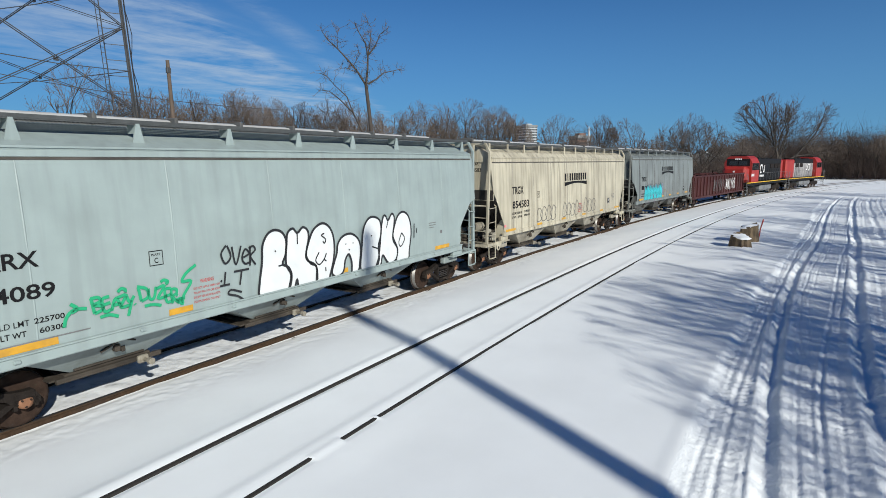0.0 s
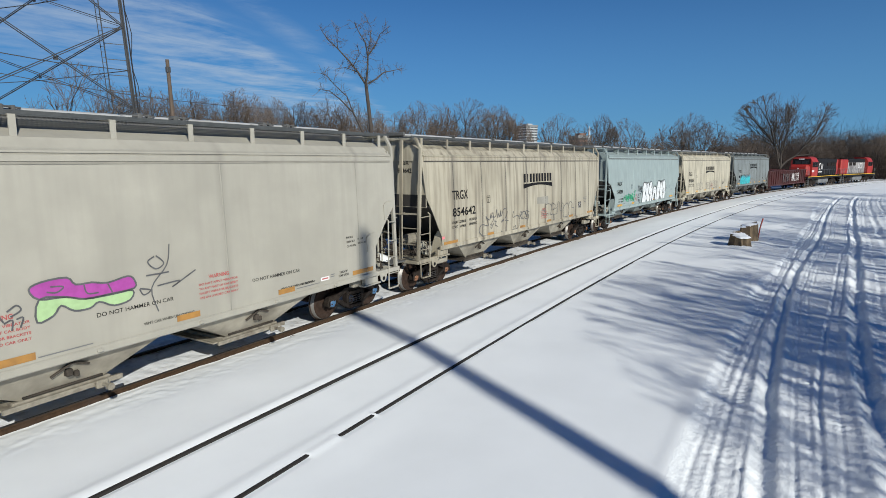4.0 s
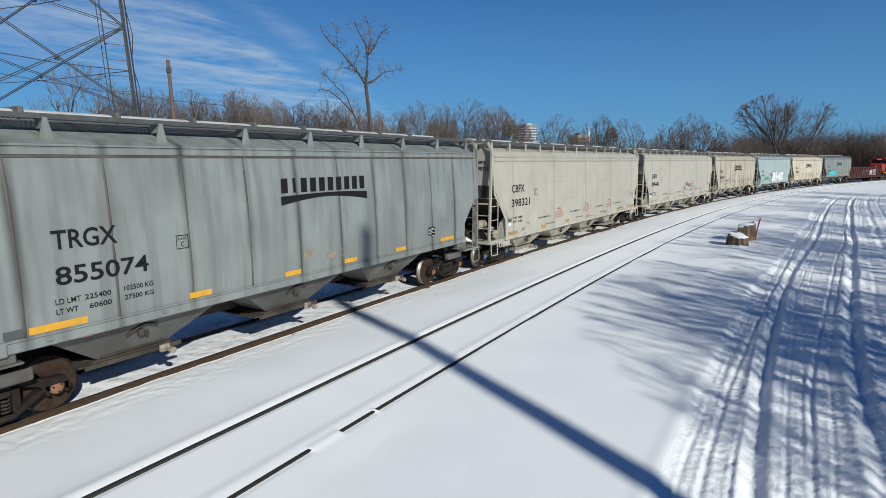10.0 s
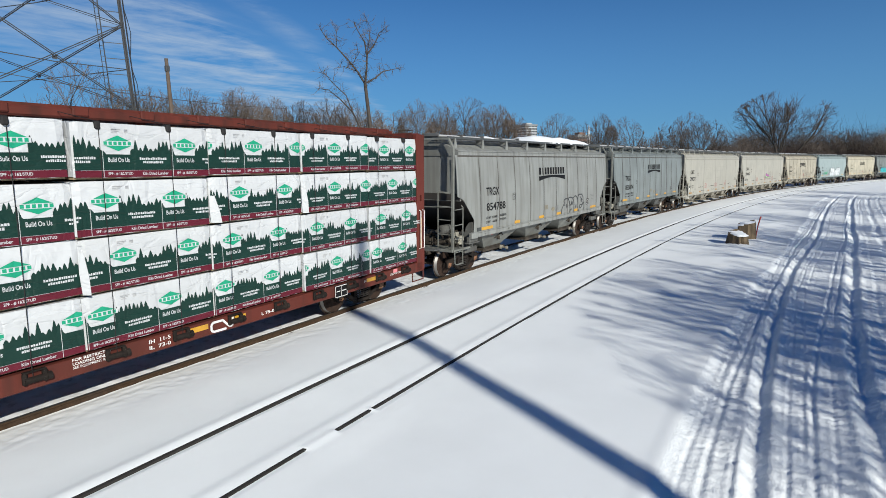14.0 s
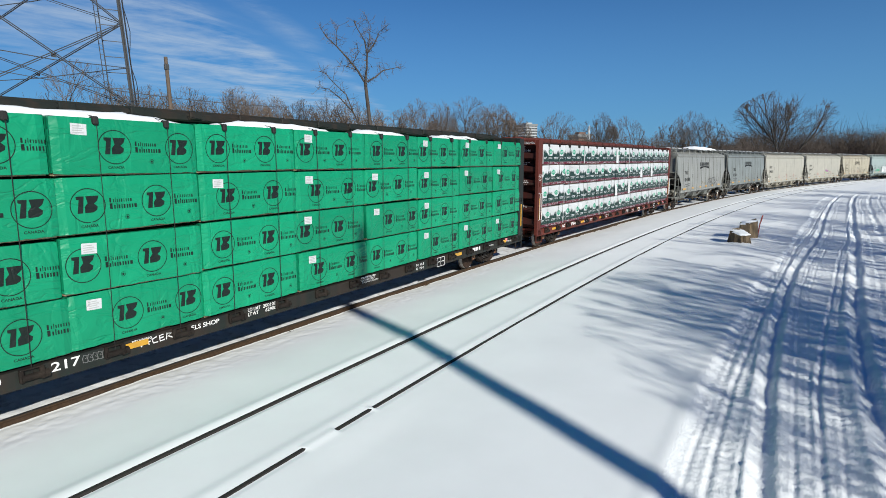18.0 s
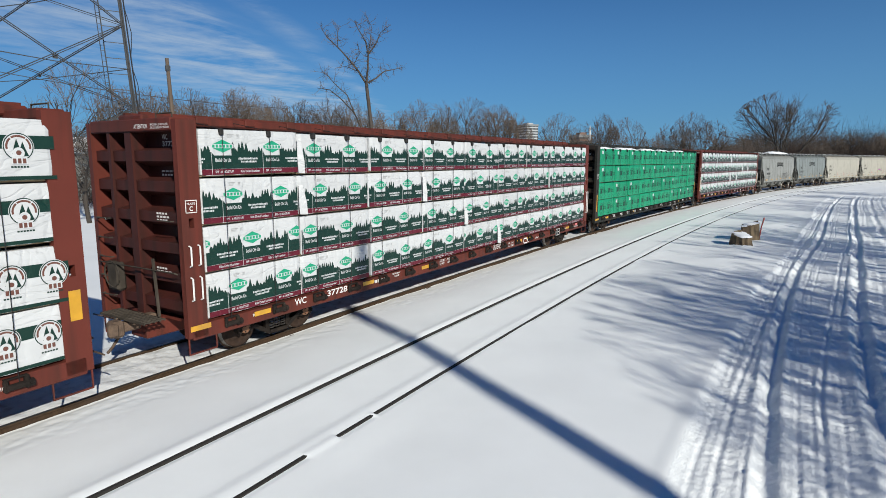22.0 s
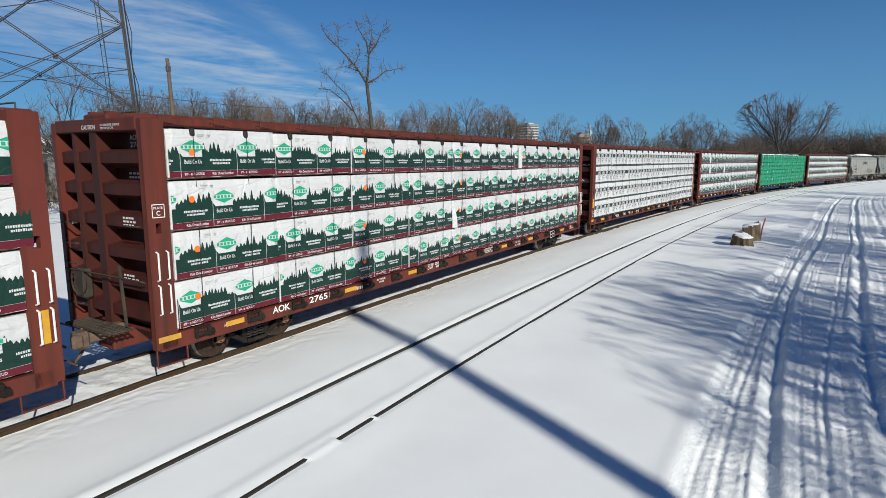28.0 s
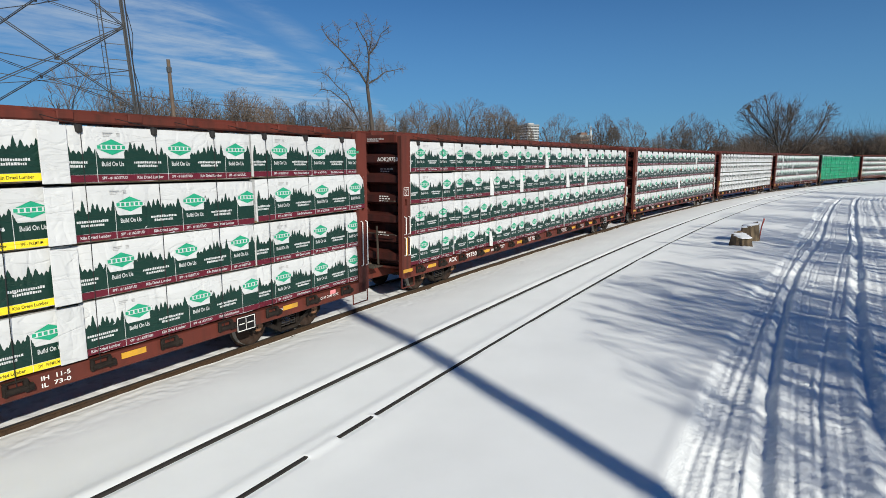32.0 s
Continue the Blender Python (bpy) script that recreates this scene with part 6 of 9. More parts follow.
for e in (-1, 1):
    g = G()
    a, b = sorted((e * GH, e * (GH - 0.06)))
    g.box(a, b, -1.44, 1.44, 0.95, 2.72)
    for z in (1.3, 1.9, 2.5):
        a, b = sorted((e * GH, e * (GH + 0.07)))
        g.bevel_box(a, b, -1.4, 1.4, z - 0.07, z + 0.07, 0.015)
    part("end", g, P_GON, gon)
    truck(gon, e * 7.6)
    for s in (-1, 1):
        g = G()
        for i in range(5):
            g.tube([(e * (GH - 0.1), s * 1.54, 0.5 + 0.45 * i), (e * (GH - 0.5), s * 1.54, 0.5 + 0.45 * i)], 0.014, 5)
        for xx in (0.1, 0.5):
            g.tube([(e * (GH - xx), s * 1.54, 0.45), (e * (GH - xx), s * 1.54, 2.4)], 0.016, 5)
        part("ladder", g, P_GON, gon)
couplers(gon, GH + 0.6)
# white graffiti strokes on the near side
for k in range(13):
    g = G()
    x = -3.2 + k * 0.66
    y = -1.545
    pts = ([(x, 1.3), (x + 0.12, 2.3), (x + 0.28, 1.5), (x + 0.42, 2.25), (x + 0.5, 1.25)], [(x + 0.4, 2.3), (x + 0.05, 2.1), (x + 0.45, 1.75), (x + 0.1, 1.4)], [(x + 0.1, 1.25), (x + 0.15, 2.35), (x + 0.5, 2.0), (x + 0.2, 1.8), (x + 0.55, 1.3)], [(x + 0.05, 2.3), (x + 0.3, 1.8), (x + 0.5, 2.35), (x + 0.3, 1.8), (x + 0.25, 1.2)])[(k * 3 + k // 2) % 4]
    for a, b in zip(pts[:-1], pts[1:]):
        g.beam((a[0], y, a[1]), (b[0], y, b[1]), 0.045 if k < 7 else 0.07, 0.012, up=(0, 1, 0))
    part("graffiti_stroke", g, GREYTEXT if k < 7 else WHITETEXT, gon)
# dark scrap heap showing over the rim
g = G()
rs = np.random.RandomState(5)
for _ in range(160):
    x, y = rs.uniform(-9, 9), rs.uniform(-1.2, 1.2)
    z = 2.2 + 0.75 * rs.rand() * (1 - abs(y) / 1.6)
    d = rs.randn(3) * 0.35
    g.beam((x, y, z), (x + d[0], y + d[1], z + d[2] * 0.3), 0.10, 0.06)
g.box(-9.4, 9.4, -1.3, 1.3, 1.1, 2.3)
part("scrap_load", g, STEEL_DARK, gon, "dark heap of scrap steel")


def locomotive(q, label, fore, hood, flip):
    """A six-axle hood unit: cab at the rear end, toward the cars. hood: its paint; fore: the long hood's end paint."""
    loco = thing("locomotive", label, "locomotive", "freight train")
    CARS.append((loco, q, 6.6))
    H = 9.9
    g = G()
    g.bevel_box(-H, H, -1.55, 1.55, 1.25, 1.62, 0.04)
    part("frame", g, LOCO_BLACK, loco)
    for s in (-1, 1):
        g = G()
        a, b = sorted((s * 1.555, s * 1.57))
        g.box(-H, H, a, b, 1.555, 1.62)
        part("sill_stripe", g, SAFETY, loco, "yellow sill stripe")
    g = G()
    poly = [(-1.5, 1.62), (1.5, 1.62), (1.5, 3.85), (1.2, 4.42), (0.8, 4.66), (-0.8, 4.66), (-1.2, 4.42), (-1.5, 3.85)]
    x0, x1 = -8.0, -4.9
    v = [(x0, a, b) for a, b in poly] + [(x1, a, b) for a, b in poly]
    k = len(poly)
    g.add(v, [tuple(range(k - 1, -1, -1)), tuple(range(k, 2 * k))] + [(i, (i + 1) % k, (i + 1) % k + k, i + k) for i in range(k)])
    cab = part("cab", g, LOCO_RED, loco)
    for s in (-1, 1):
        for a, b in ((-7.5, -6.6), (-6.3, -5.4)):
            g = G()
            y0, y1 = sorted((s * 1.50, s * 1.515))
            g.box(a, b, y0, y1, 3.10, 3.72)
            part("window", g, WINDOW, cab)
    g = G()
    g.bevel_box(x0 - 0.05, x1 + 0.02, -0.84, 0.84, 4.64, 4.74, 0.03)
    part("cab_roof", g, LOCO_BLACK, cab)
    for sd in (-1, 1):
        g = G()
        ya, yb = sorted((sd * 1.497, sd * 1.508))
        g.box(x0 + 0.1, x1 - 0.1, ya, yb, 3.02, 3.82)
        part("window_band", g, LOCO_BLACK, cab)
    g = G()
    g.box(x0 - 0.012, x0 + 0.02, -1.25, 1.25, 3.50, 4.30)
    part("visor_band", g, LOCO_BLACK, cab)
    g = G()
    for i in range(4):
        g.box(x0 - 0.03, x0 - 0.012, -0.36 + 0.19 * i, -0.22 + 0.19 * i, 4.18, 4.36)
    part("number_bar", g, WHITETEXT, cab)
    for y in (-0.95, 0.05):
        g = G()
        g.box(x0 - 0.03, x0 + 0.01, y, y + 0.9, 3.55, 4.05)
        part("windshield", g, WINDOW, cab)
    g = G()
    g.bevel_box(-9.5, -8.0, -1.30, 1.30, 1.62, 3.42, 0.30)
    nose = part("nose", g, LOCO_RED, loco)
    g = G()
    g.turned(0, [(-0.02, 0.11), (0.02, 0.11)], 0, 0, 10)
    g.v = [(-9.52 + y, x, 2.85 + z) for x, y, z in g.v]
    part("headlight", g, WHITETEXT, nose)
    g = G()
    xe = 5.4 if flip else 8.2
    g.bevel_box(-4.9, xe, -1.0, 1.0, 1.62, 4.25, 0.12)
    hd = part("long_hood", g, hood, loco)
    g = G()
    g.bevel_box(-4.85, xe, -1.03, 1.03, 3.62, 4.34, 0.12)
    part("hood_roof", g, LOCO_BLACK, hd)
    g = G()
    g.bevel_box(xe, 9.3, -1.0, 1.0, 1.62, 4.25, 0.15)
    part("hood_end", g, fore, loco)
    for s in (-1, 1):
        for i in range(8 if flip else 11):
            x = -4.6 + i * 1.16
            g = G()
            a, b = sorted((s * 1.0, s * 1.03))
            g.box(x, x + 1.08, a, b, 1.9, 3.0)
            part("hood_door", g, hood, hd)
        for x in ((1.2, 3.4) if flip else (2.4, 4.6, 6.3)):
            g = G()
            a, b = sorted((s * 1.0, s * 1.06))
            g.box(x, x + 1.5, a, b, 3.15, 3.70)
            part("radiator_grille", g, STEEL_DARK, hd)
    for x in (-3.6, 1.6, 3.2, 4.8):
        g = G()
        g.turned(0, [(-0.7, 0.62), (0.7, 0.62)], 0, 0, 14)
        g.v = [(x + a, b * 0.0 + c, 4.25 + (b + 0.7) * 0.14) for a, b, c in g.v]
        part("roof_fan", g, LOCO_BLACK, hd)
    g = G()
    g.bevel_box(-0.45, 0.55, -0.35, 0.35, 4.25, 4.5, 0.05)
    part("exhaust_stack", g, LOCO_BLACK, hd)
    for s in (-1, 1):
        g = G()
        g.tube([(-5.4, s * 1.48, 2.65), (9.6, s * 1.48, 2.65)], 0.013, 5)
        for i in range(11):
            x = -5.2 + i * 1.45
            g.tube([(x, s * 1.48, 1.6), (x, s * 1.48, 2.65)], 0.011, 5)
        part("hand_rail", g, GALV_TANK, loco)
        for e in (-1, 1):
            g = G()
            for i in range(4):
                a, b = sorted((e * (H - 0.05), e * (H - 0.55)))
                y0, y1 = sorted((s * 1.2, s * 1.55))
                g.box(a, b, y0, y1, 0.45 + 0.3 * i, 0.48 + 0.3 * i)
            g.tube([(e * (H - 0.05), s * 1.55, 0.4), (e * (H - 0.05), s * 1.55, 2.6)], 0.02, 5)
            g.tube([(e * (H - 0.55), s * 1.55, 0.4), (e * (H - 0.55), s * 1.55, 2.6)], 0.02, 5)
            part("step", g, GALV_TANK, loco)
    g = G()
    g.bevel_box(-2.6, 2.6, -1.3, 1.3, 0.45, 1.25, 0.2)
    part("fuel_tank", g, GALV_TANK, loco, "grey fuel tank")
    for e in (-1, 1):
        g = G()
        for s in (-1, 1):
            g.plate([(-2.1, 0.42), (2.1, 0.42), (2.25, 0.75), (1.4, 0.95), (-1.4, 0.95), (-2.25, 0.75)], s * 1.02 - 0.07, s * 1.02 + 0.07)
            for x in (-0.9, 0.9):
                g.bevel_box(x - 0.25, x + 0.25, s * 1.02 - 0.14, s * 1.02 + 0.14, 0.35, 0.8, 0.04)
        g.bevel_box(-0.6, 0.6, -1.0, 1.0, 0.8, 1.2, 0.05)
        t = part("truck", g, STEEL_DARK, loco, "grimy three-axle truck")
        t.location = (e * 6.0, 0, 0)
        for a in (-1.75, 0.0, 1.75):
            w = part("wheelset", WHEELS["rust"], None, t)
            w.location = (a, 0, R_WHEEL)
            ROLLING.append((w, (a, 0, R_WHEEL)))
    g = G()
    for s in (-1, 1):
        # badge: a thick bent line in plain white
        pts = [(-3.0, 2.75), (-3.5, 2.75), (-3.6, 3.0), (-3.6, 3.35), (-3.45, 3.55), (-2.9, 3.55), (-2.4, 2.85), (-2.1, 2.8), (-2.0, 3.0), (-2.0, 3.55)]
        for a, b in zip(pts[:-1], pts[1:]):
            g.beam((a[0] * 1.25 + 1.9, s * 1.075, a[1] * 1.1 - 0.35), (b[0] * 1.25 + 1.9, s * 1.075, b[1] * 1.1 - 0.35), 0.17, 0.01, up=(0, 1, 0))
    part("badge", g, WHITETEXT, hd, "white bent-line badge")
    g = G()
    for i in range(6):
        g.box(-2.5 + i * 0.34, -2.28 + i * 0.34, -1.045, -1.032, 2.15, 2.40)
    part("name_bars", g, WHITETEXT, hd)
    g = G()
    for i in range(4):
        g.box(-8.0 + i * 0.3, -7.8 + i * 0.3, -1.52, -1.505, 2.3, 2.6)
    part("number_bars", g, WHITETEXT, cab)
    couplers(loco, H + 0.45)
    if flip:
        # this unit faces forward: turn all its parts end for end
        seen = set()
        for ob in loco.children_recursive:
            if ob.name.startswith("wheelset") or ob.name.startswith("coupler") or (ob.parent is not None and ob.parent.name.startswith("truck")):
                continue
            if ob.name.startswith("truck"):
                ob.location = (-ob.location.x, 0, 0)
                continue
            if ob.data.name not in seen:
                seen.add(ob.data.name)
                ob.data.transform(Matrix.Rotation(math.pi, 4, "Z"))
    return loco


locomotive(85.0, "red and black six-axle diesel locomotive", LOCO_RED, LOCO_BLACK, False)
locomotive(105.6, "older red and faded grey six-axle diesel locomotive", LOCO_RED, LOCO_GREY, True)


# ---------------------------------------------------------------- lettering and paint marks on the hopper cars
GREEN_SPRAY = material("green_spray_paint", (0.015, 0.33, 0.15), 0.5, vary=0.12, bump=0)
WHITE_SPRAY = material("white_spray_paint", (0.66, 0.68, 0.68), 0.5, vary=0.08, grain=3, bump=0)
BLACK_SPRAY = material("black_spray_paint", (0.018, 0.018, 0.020), 0.5, vary=0.2, bump=0)
GREY_SPRAY = material("thin_grey_spray_paint", (0.10, 0.10, 0.105), 0.6, vary=0.3, bump=0)
DARK_SPRAY = material("dark_grey_spray_paint", (0.045, 0.045, 0.048), 0.6, vary=0.3, bump=0)
PALE_GREEN = material("pale_green_spray_paint", (0.36, 0.52, 0.26), 0.5, vary=0.15, bump=0)
BUFFED = material("buffed_pale_paint", (0.30, 0.285, 0.24), 0.6, vary=0.2, grain=3, bump=0)
PINK_SPRAY = material("magenta_spray_paint", (0.36, 0.06, 0.30), 0.5, vary=0.2, bump=0)


STICKER = material("worn_brown_notice", (0.23, 0.20, 0.14), 0.6, vary=0.3, grain=12, bump=0)


def face_y(kind, lift=0.009):
    return lambda z: -(wall_y(kind, z) + lift)


def ribbon(g, pts, width, y, mat=0, closed=False):
    """A painted stroke of even width along points x, z."""
    pts = [Vector((a, b)) for a, b in pts]
    n = len(pts)
    left, rightp = [], []
    for i, p in enumerate(pts):
        a = pts[(i - 1) % n] if closed or i else p
        b = pts[(i + 1) % n] if closed or i < n - 1 else p
        d = (b - a)
        d = d.normalized() if d.length else Vector((1, 0))
        nrm = Vector((-d.y, d.x)) * (width / 2)
        left.append(p + nrm)
        rightp.append(p - nrm)
    v = [(q.x, y(q.y), q.y) for q in left + rightp]
    k = range(n if closed else n - 1)
    g.add(v, [(i + n, (i + 1) % n + n, (i + 1) % n, i) for i in k], mat)


def curve_pts(pts, per=5, closed=False):
    """Catmull-Rom through points."""
    out, n = [], len(pts)
    for i in range(n if closed else n - 1):
        def at(k):
            return Vector(pts[k % n] if closed else pts[max(0, min(n - 1, k))])
        p0, p1, p2, p3 = at(i - 1), at(i), at(i + 1), at(i + 2)
        for j in range(per):
            t = j / per
            q = 0.5 * ((2 * p1) + (p2 - p0) * t + (2 * p0 - 5 * p1 + 4 * p2 - p3) * t * t + (3 * p1 - p0 - 3 * p2 + p3) * t ** 3)
            out.append((q.x, q.y))
    if not closed:
        out.append(tuple(pts[-1]))
    return out


def mark(car, kind, name, items, mat, label=""):
    """One group of lettering: (text, x, z, height, width)."""
    for body, x, z, h, w in items:
        g = G()
        write(g, body, x, z, h, face_y(kind), w)
        part(name, g, mat, car, label)


def frame_box(g, x0, x1, z0, z1, t, y):
    for a, b, c, d in ((x0, x1, z0, z0 + t), (x0, x1, z1 - t, z1), (x0, x0 + t, z0 + t, z1 - t), (x1 - t, x1, z0 + t, z1 - t)):
        flat(g, [(a, c), (b, c), (b, d), (a, d)], y)


def plate_c(car, kind, x, z, s=0.27, mat=BLACK):
    g = G()
    y = face_y(kind)
    frame_box(g, x, x + s, z, z + s, 0.014, y)
    write(g, "PLATE", x + s * 0.18, z + s * 0.66, s * 0.15, y, s * 0.64)
    write(g, "C", x + s * 0.36, z + s * 0.16, s * 0.36, y, s * 0.28)
    part("plate_mark", g, mat, car)


def bars(car, kind, name, rows, mat):
    """Small lettering too fine to read: rows of short bars (x, z, width, height)."""
    for x, z, w, h in rows:
        fine = h < 0.05
        n = 1 if fine else max(1, int(w / (h * 2.6)))
        for i in range(n):
            a, b = x + w * i / n, x + w * (i + (1.0 if fine else 0.78)) / n
            top = z + h * (0.7 if fine else 1.0)
            g = G()
            flat(g, [(a, z), (b, z), (b, top), (a, top)], face_y(kind))
            part(name, g, mat, car)


def brand(car, kind, x0, x1, z0, z1, sw):
    """A trade name drawn as ten plain black blocks over a bowed underline."""
    y = face_y(kind)
    n = 10
    w = (x1 - x0) / n
    for i in range(n):
        g = G()
        a, b = x0 + w * (i + 0.04), x0 + w * (i + 0.86)
        if i == 1:
            a, b = a + w * 0.26, b - w * 0.26
            flat(g, [(a, z0), (b, z0), (b, z1), (a, z1)], y)
        else:
            flat(g, [(a + w * 0.05, z0), (b - w * 0.12, z0), (b - w * 0.05, z1), (a + w * 0.12, z1)], y)
        part("brand_block", g, BLACK, car)
    g = G()
    k = 14
    top = [(x0 + (x1 - x0) * i / k, z0 - 0.07 + 0.035 * math.sin(math.pi * i / k)) for i in range(k + 1)]
    low = [(x0 + (x1 - x0) * i / k, z0 - sw + (sw - 0.13) * math.sin(math.pi * i / k)) for i in range(k + 1)]
    g.add([(a, y(b), b) for a, b in low + top], [(i, i + 1, k + 2 + i, k + 1 + i) for i in range(k)])
    part("brand_underline", g, BLACK, car)


def end_mark(car, kind, half, lines, mat):
    """Lettering on the rear end wall; seen from behind, it runs toward the near side."""
    g = G()
    for body, y0, z, h, w in lines:
        v, f, tw = text_mesh(body)
        sx = w / tw
        g.add([(-(half - 0.2) - 0.012, y0 - a * sx, z + b * h) for a, b in v], f)
    part("end_lettering", g, mat, car)


def end_data(car, kind, half, a, b):
    y0, z, yb, zb, step = {"T": (0.07, 4.12, 0.10, 3.74, 0.155), "R": (-0.50, 3.96, 0.42, 4.05, 0.085), "C": (-0.70, 3.97, 0.15, 3.90, 0.125)}[kind]
    end_mark(car, kind, half, [(a, y0, z, 0.14, 0.42), (b, y0, z - 0.24, 0.14, 0.52)], BLACK)
    for i in range(5):
        w = (0.50, 0.55, 0.48, 0.40, 0.45)[i]
        for k in range(3):
            g = G()
            p0, p1, zz = yb - w * (k + 0.08) / 3, yb - w * (k + 0.86) / 3, zb - i * step
            g.add([(-(half - 0.2) - 0.012, p, q) for p, q in ((p0, zz), (p1, zz), (p1, zz + 0.045), (p0, zz + 0.045))], [(0, 1, 2, 3)])
            part("end_data", g, GREYTEXT, car)


def weights(car, kind, x, z, a, b, w=0.95, kg=()):
    items = [("LD LMT", x, z + 0.155, 0.085, w * 0.44), (a, x + w * 0.51, z + 0.155, 0.085, w * 0.49), ("LT WT", x, z, 0.085, w * 0.38), (b, x + w * 0.58, z, 0.085, w * 0.42)]
    for i, t in enumerate(kg):
        items.append((t, x + w + 0.22, z + 0.155 * (1 - i) + 0.02, 0.085, 0.52))
    mark(car, kind, "weight_lettering", items, BLACK)


def warning(car, kind, x, z, w=0.9):
    rows = ["DO NOT APPLY VIBRATOR", "TO ANY PART OF CAR BODY", "EXCEPT VIBRATOR BRACKETS", "USE ON LOADED CAR ONLY"]
    mark(car, kind, "warning_lettering", [("WARNING", x + w * 0.25, z + 0.37, 0.075, w * 0.52)] + [(t, x, z + 0.265 - 0.085 * i, 0.042, w) for i, t in enumerate(rows)], REDTEXT)


WELD_FAINT = material("faint_weld_line", (0.315, 0.298, 0.252), 0.6, vary=0.3, grain=2.0, bump=0.1)
# faint patched weld lines on one of the bone-white cars
for x0, x1, z0, z1 in ((-4.1, 4.1, 3.36, 3.36), (-4.1, -2.6, 3.14, 3.16), (-1.3, 4.1, 3.0, 3.02), (-3.9, 4.1, 2.34, 2.36), (-2.58, -2.55, 1.6, 3.36), (-1.32, -1.29, 1.6, 3.36), (-0.45, -0.42, 1.7, 3.06), (0.80, 0.83, 1.7, 2.8), (2.05, 2.08, 1.7, 2.8), (4.1, 4.13, 1.7, 3.3)):
    g = G()
    ribbon(g, [(x0, z0), (x0 * 0.6 + x1 * 0.4, z0 * 0.6 + z1 * 0.4), (x1, z1)], 0.013, face_y("C", 0.004))
    part("weld_line", g, WELD_FAINT, car_321)

# two long bone-white cars
for car, num, ld, lt in ((car_442, "398442", "218300", "67700"), (car_321, "398321", "218800", "67200")):
    mark(car, "C", "reporting_mark", [("CBFX", -8.32, 2.84, 0.31, 1.14)], BLACK)
    mark(car, "C", "car_number", [(num, -8.36, 2.28, 0.31, 1.68)], BLACK)
    plate_c(car, "C", -6.22, 2.66)
    weights(car, "C", -8.29, 1.65, ld, lt, 0.88)
    for x in (-5.81, -2.12, 1.5, 4.67):
        mark(car, "C", "stencil", [("DO NOT HAMMER ON CAR", x, 1.62, 0.07, 1.36)], BLACK)
        mark(car, "C", "stencil", [("VENT CAR WHEN UNLOADING", x + 0.76, 1.30, 0.05, 1.0)], BLACK)
    for x in (-4.0, -0.35, 3.4):
        warning(car, "C", x, 1.51)
    mark(car, "C", "dimension_lettering", [("EW 9-8", 7.70, 2.17, 0.05, 0.24), ("EXW 10-7", 7.70, 2.06, 0.05, 0.32), ("CU FT 6352", 7.70, 1.95, 0.05, 0.36), ("H 13-8", 8.14, 2.09, 0.05, 0.22), ("EXW H 3-7", 8.14, 1.98, 0.05, 0.34)], BLACK)
    bars(car, "C", "small_stencil", [(-8.75, 1.85 - 0.05 * i, 0.22, 0.025) for i in range(3)] + [(-7.0, 1.55, 0.35, 0.035), (-7.0, 1.49, 0.3, 0.035)], GREYTEXT)
    end_data(car, "C", 9.86, "CBFX", num)
    mark(car, "C", "stencil", [("2 INCH HF", 7.38, 1.345, 0.052, 0.30), ("COMP SHOES", 7.34, 1.26, 0.052, 0.38), ("2 INCH HF", -7.45, 1.345, 0.045, 0.28), ("COMP SHOES", -7.49, 1.275, 0.045, 0.36)], BLACK)
    mark(car, "C", "stencil", [("EXTERIOR PAINT", 6.08, 1.30, 0.038, 0.42), ("LIFT AND", 8.36, 1.27, 0.045, 0.30), ("JACK HERE", 8.36, 1.20, 0.045, 0.34)], BLACK)
    bars(car, "C", "small_stencil", [(5.9, 1.24, 0.75, 0.025), (7.05, 1.36, 0.14, 0.03), (7.05, 1.31, 0.14, 0.03), (-3.0, 1.22, 0.8, 0.025), (0.6, 1.22, 0.8, 0.025)], GREYTEXT)
    g = G()
    flat(g, [(6.70, 1.27), (7.0, 1.27), (7.0, 1.36), (6.70, 1.36)], face_y("C"))
    part("sticker", g, WHITETEXT, car, "white sticker with a red line")
    g = G()
    flat(g, [(6.74, 1.30), (6.96, 1.30), (6.96, 1.33), (6.74, 1.33)], face_y("C", 0.012))
    part("sticker_print", g, REDTEXT, car)
    g = G()
    g.plate([(-8.65, 1.72), (-8.40, 1.72), (-8.40, 1.85), (-8.65, 1.85)], -wall_y("C", 1.78) - 0.02, -wall_y("C", 1.78) + 0.01)
    part("card_holder", g, GRATING, car, "small grey card holder")
    g = G()
    flat(g, [(-8.67, 1.57), (-8.42, 1.57), (-8.42, 1.67), (-8.67, 1.67)], face_y("C"))
    part("sticker", g, WHITETEXT, car, "white sticker")
    for ex in (-1, 1):
        for z0, x0 in ((2.50, 9.35), (1.72, 8.55)):
            g = G()
            c = [(ex * (x0 - 0.02), z0), (ex * (x0 + 0.34), z0 + 0.42), (ex * (x0 + 0.30), z0 + 0.50), (ex * (x0 + 0.06), z0 + 0.47), (ex * (x0 - 0.05), z0 + 0.40)]
            if ex < 0:
                c = c[::-1]
            g.plate(c, -wall_y("C", z0 + 0.25) - 0.022, -wall_y("C", z0 + 0.25) + 0.03)
            part("corner_gusset", g, P_BONE, car)
def patch_of_colour(car, kind, mat, pts, label):
    g = G()
    c = curve_pts(pts, 3, True)
    fill(g, c, face_y(kind, 0.010), 0, 0.06)
    part("graffiti_letter", g, mat, car, label)
    g = G()
    ribbon(g, c, 0.030, face_y(kind, 0.014), 0, True)
    part("graffiti_outline", g, GREY_SPRAY, car)


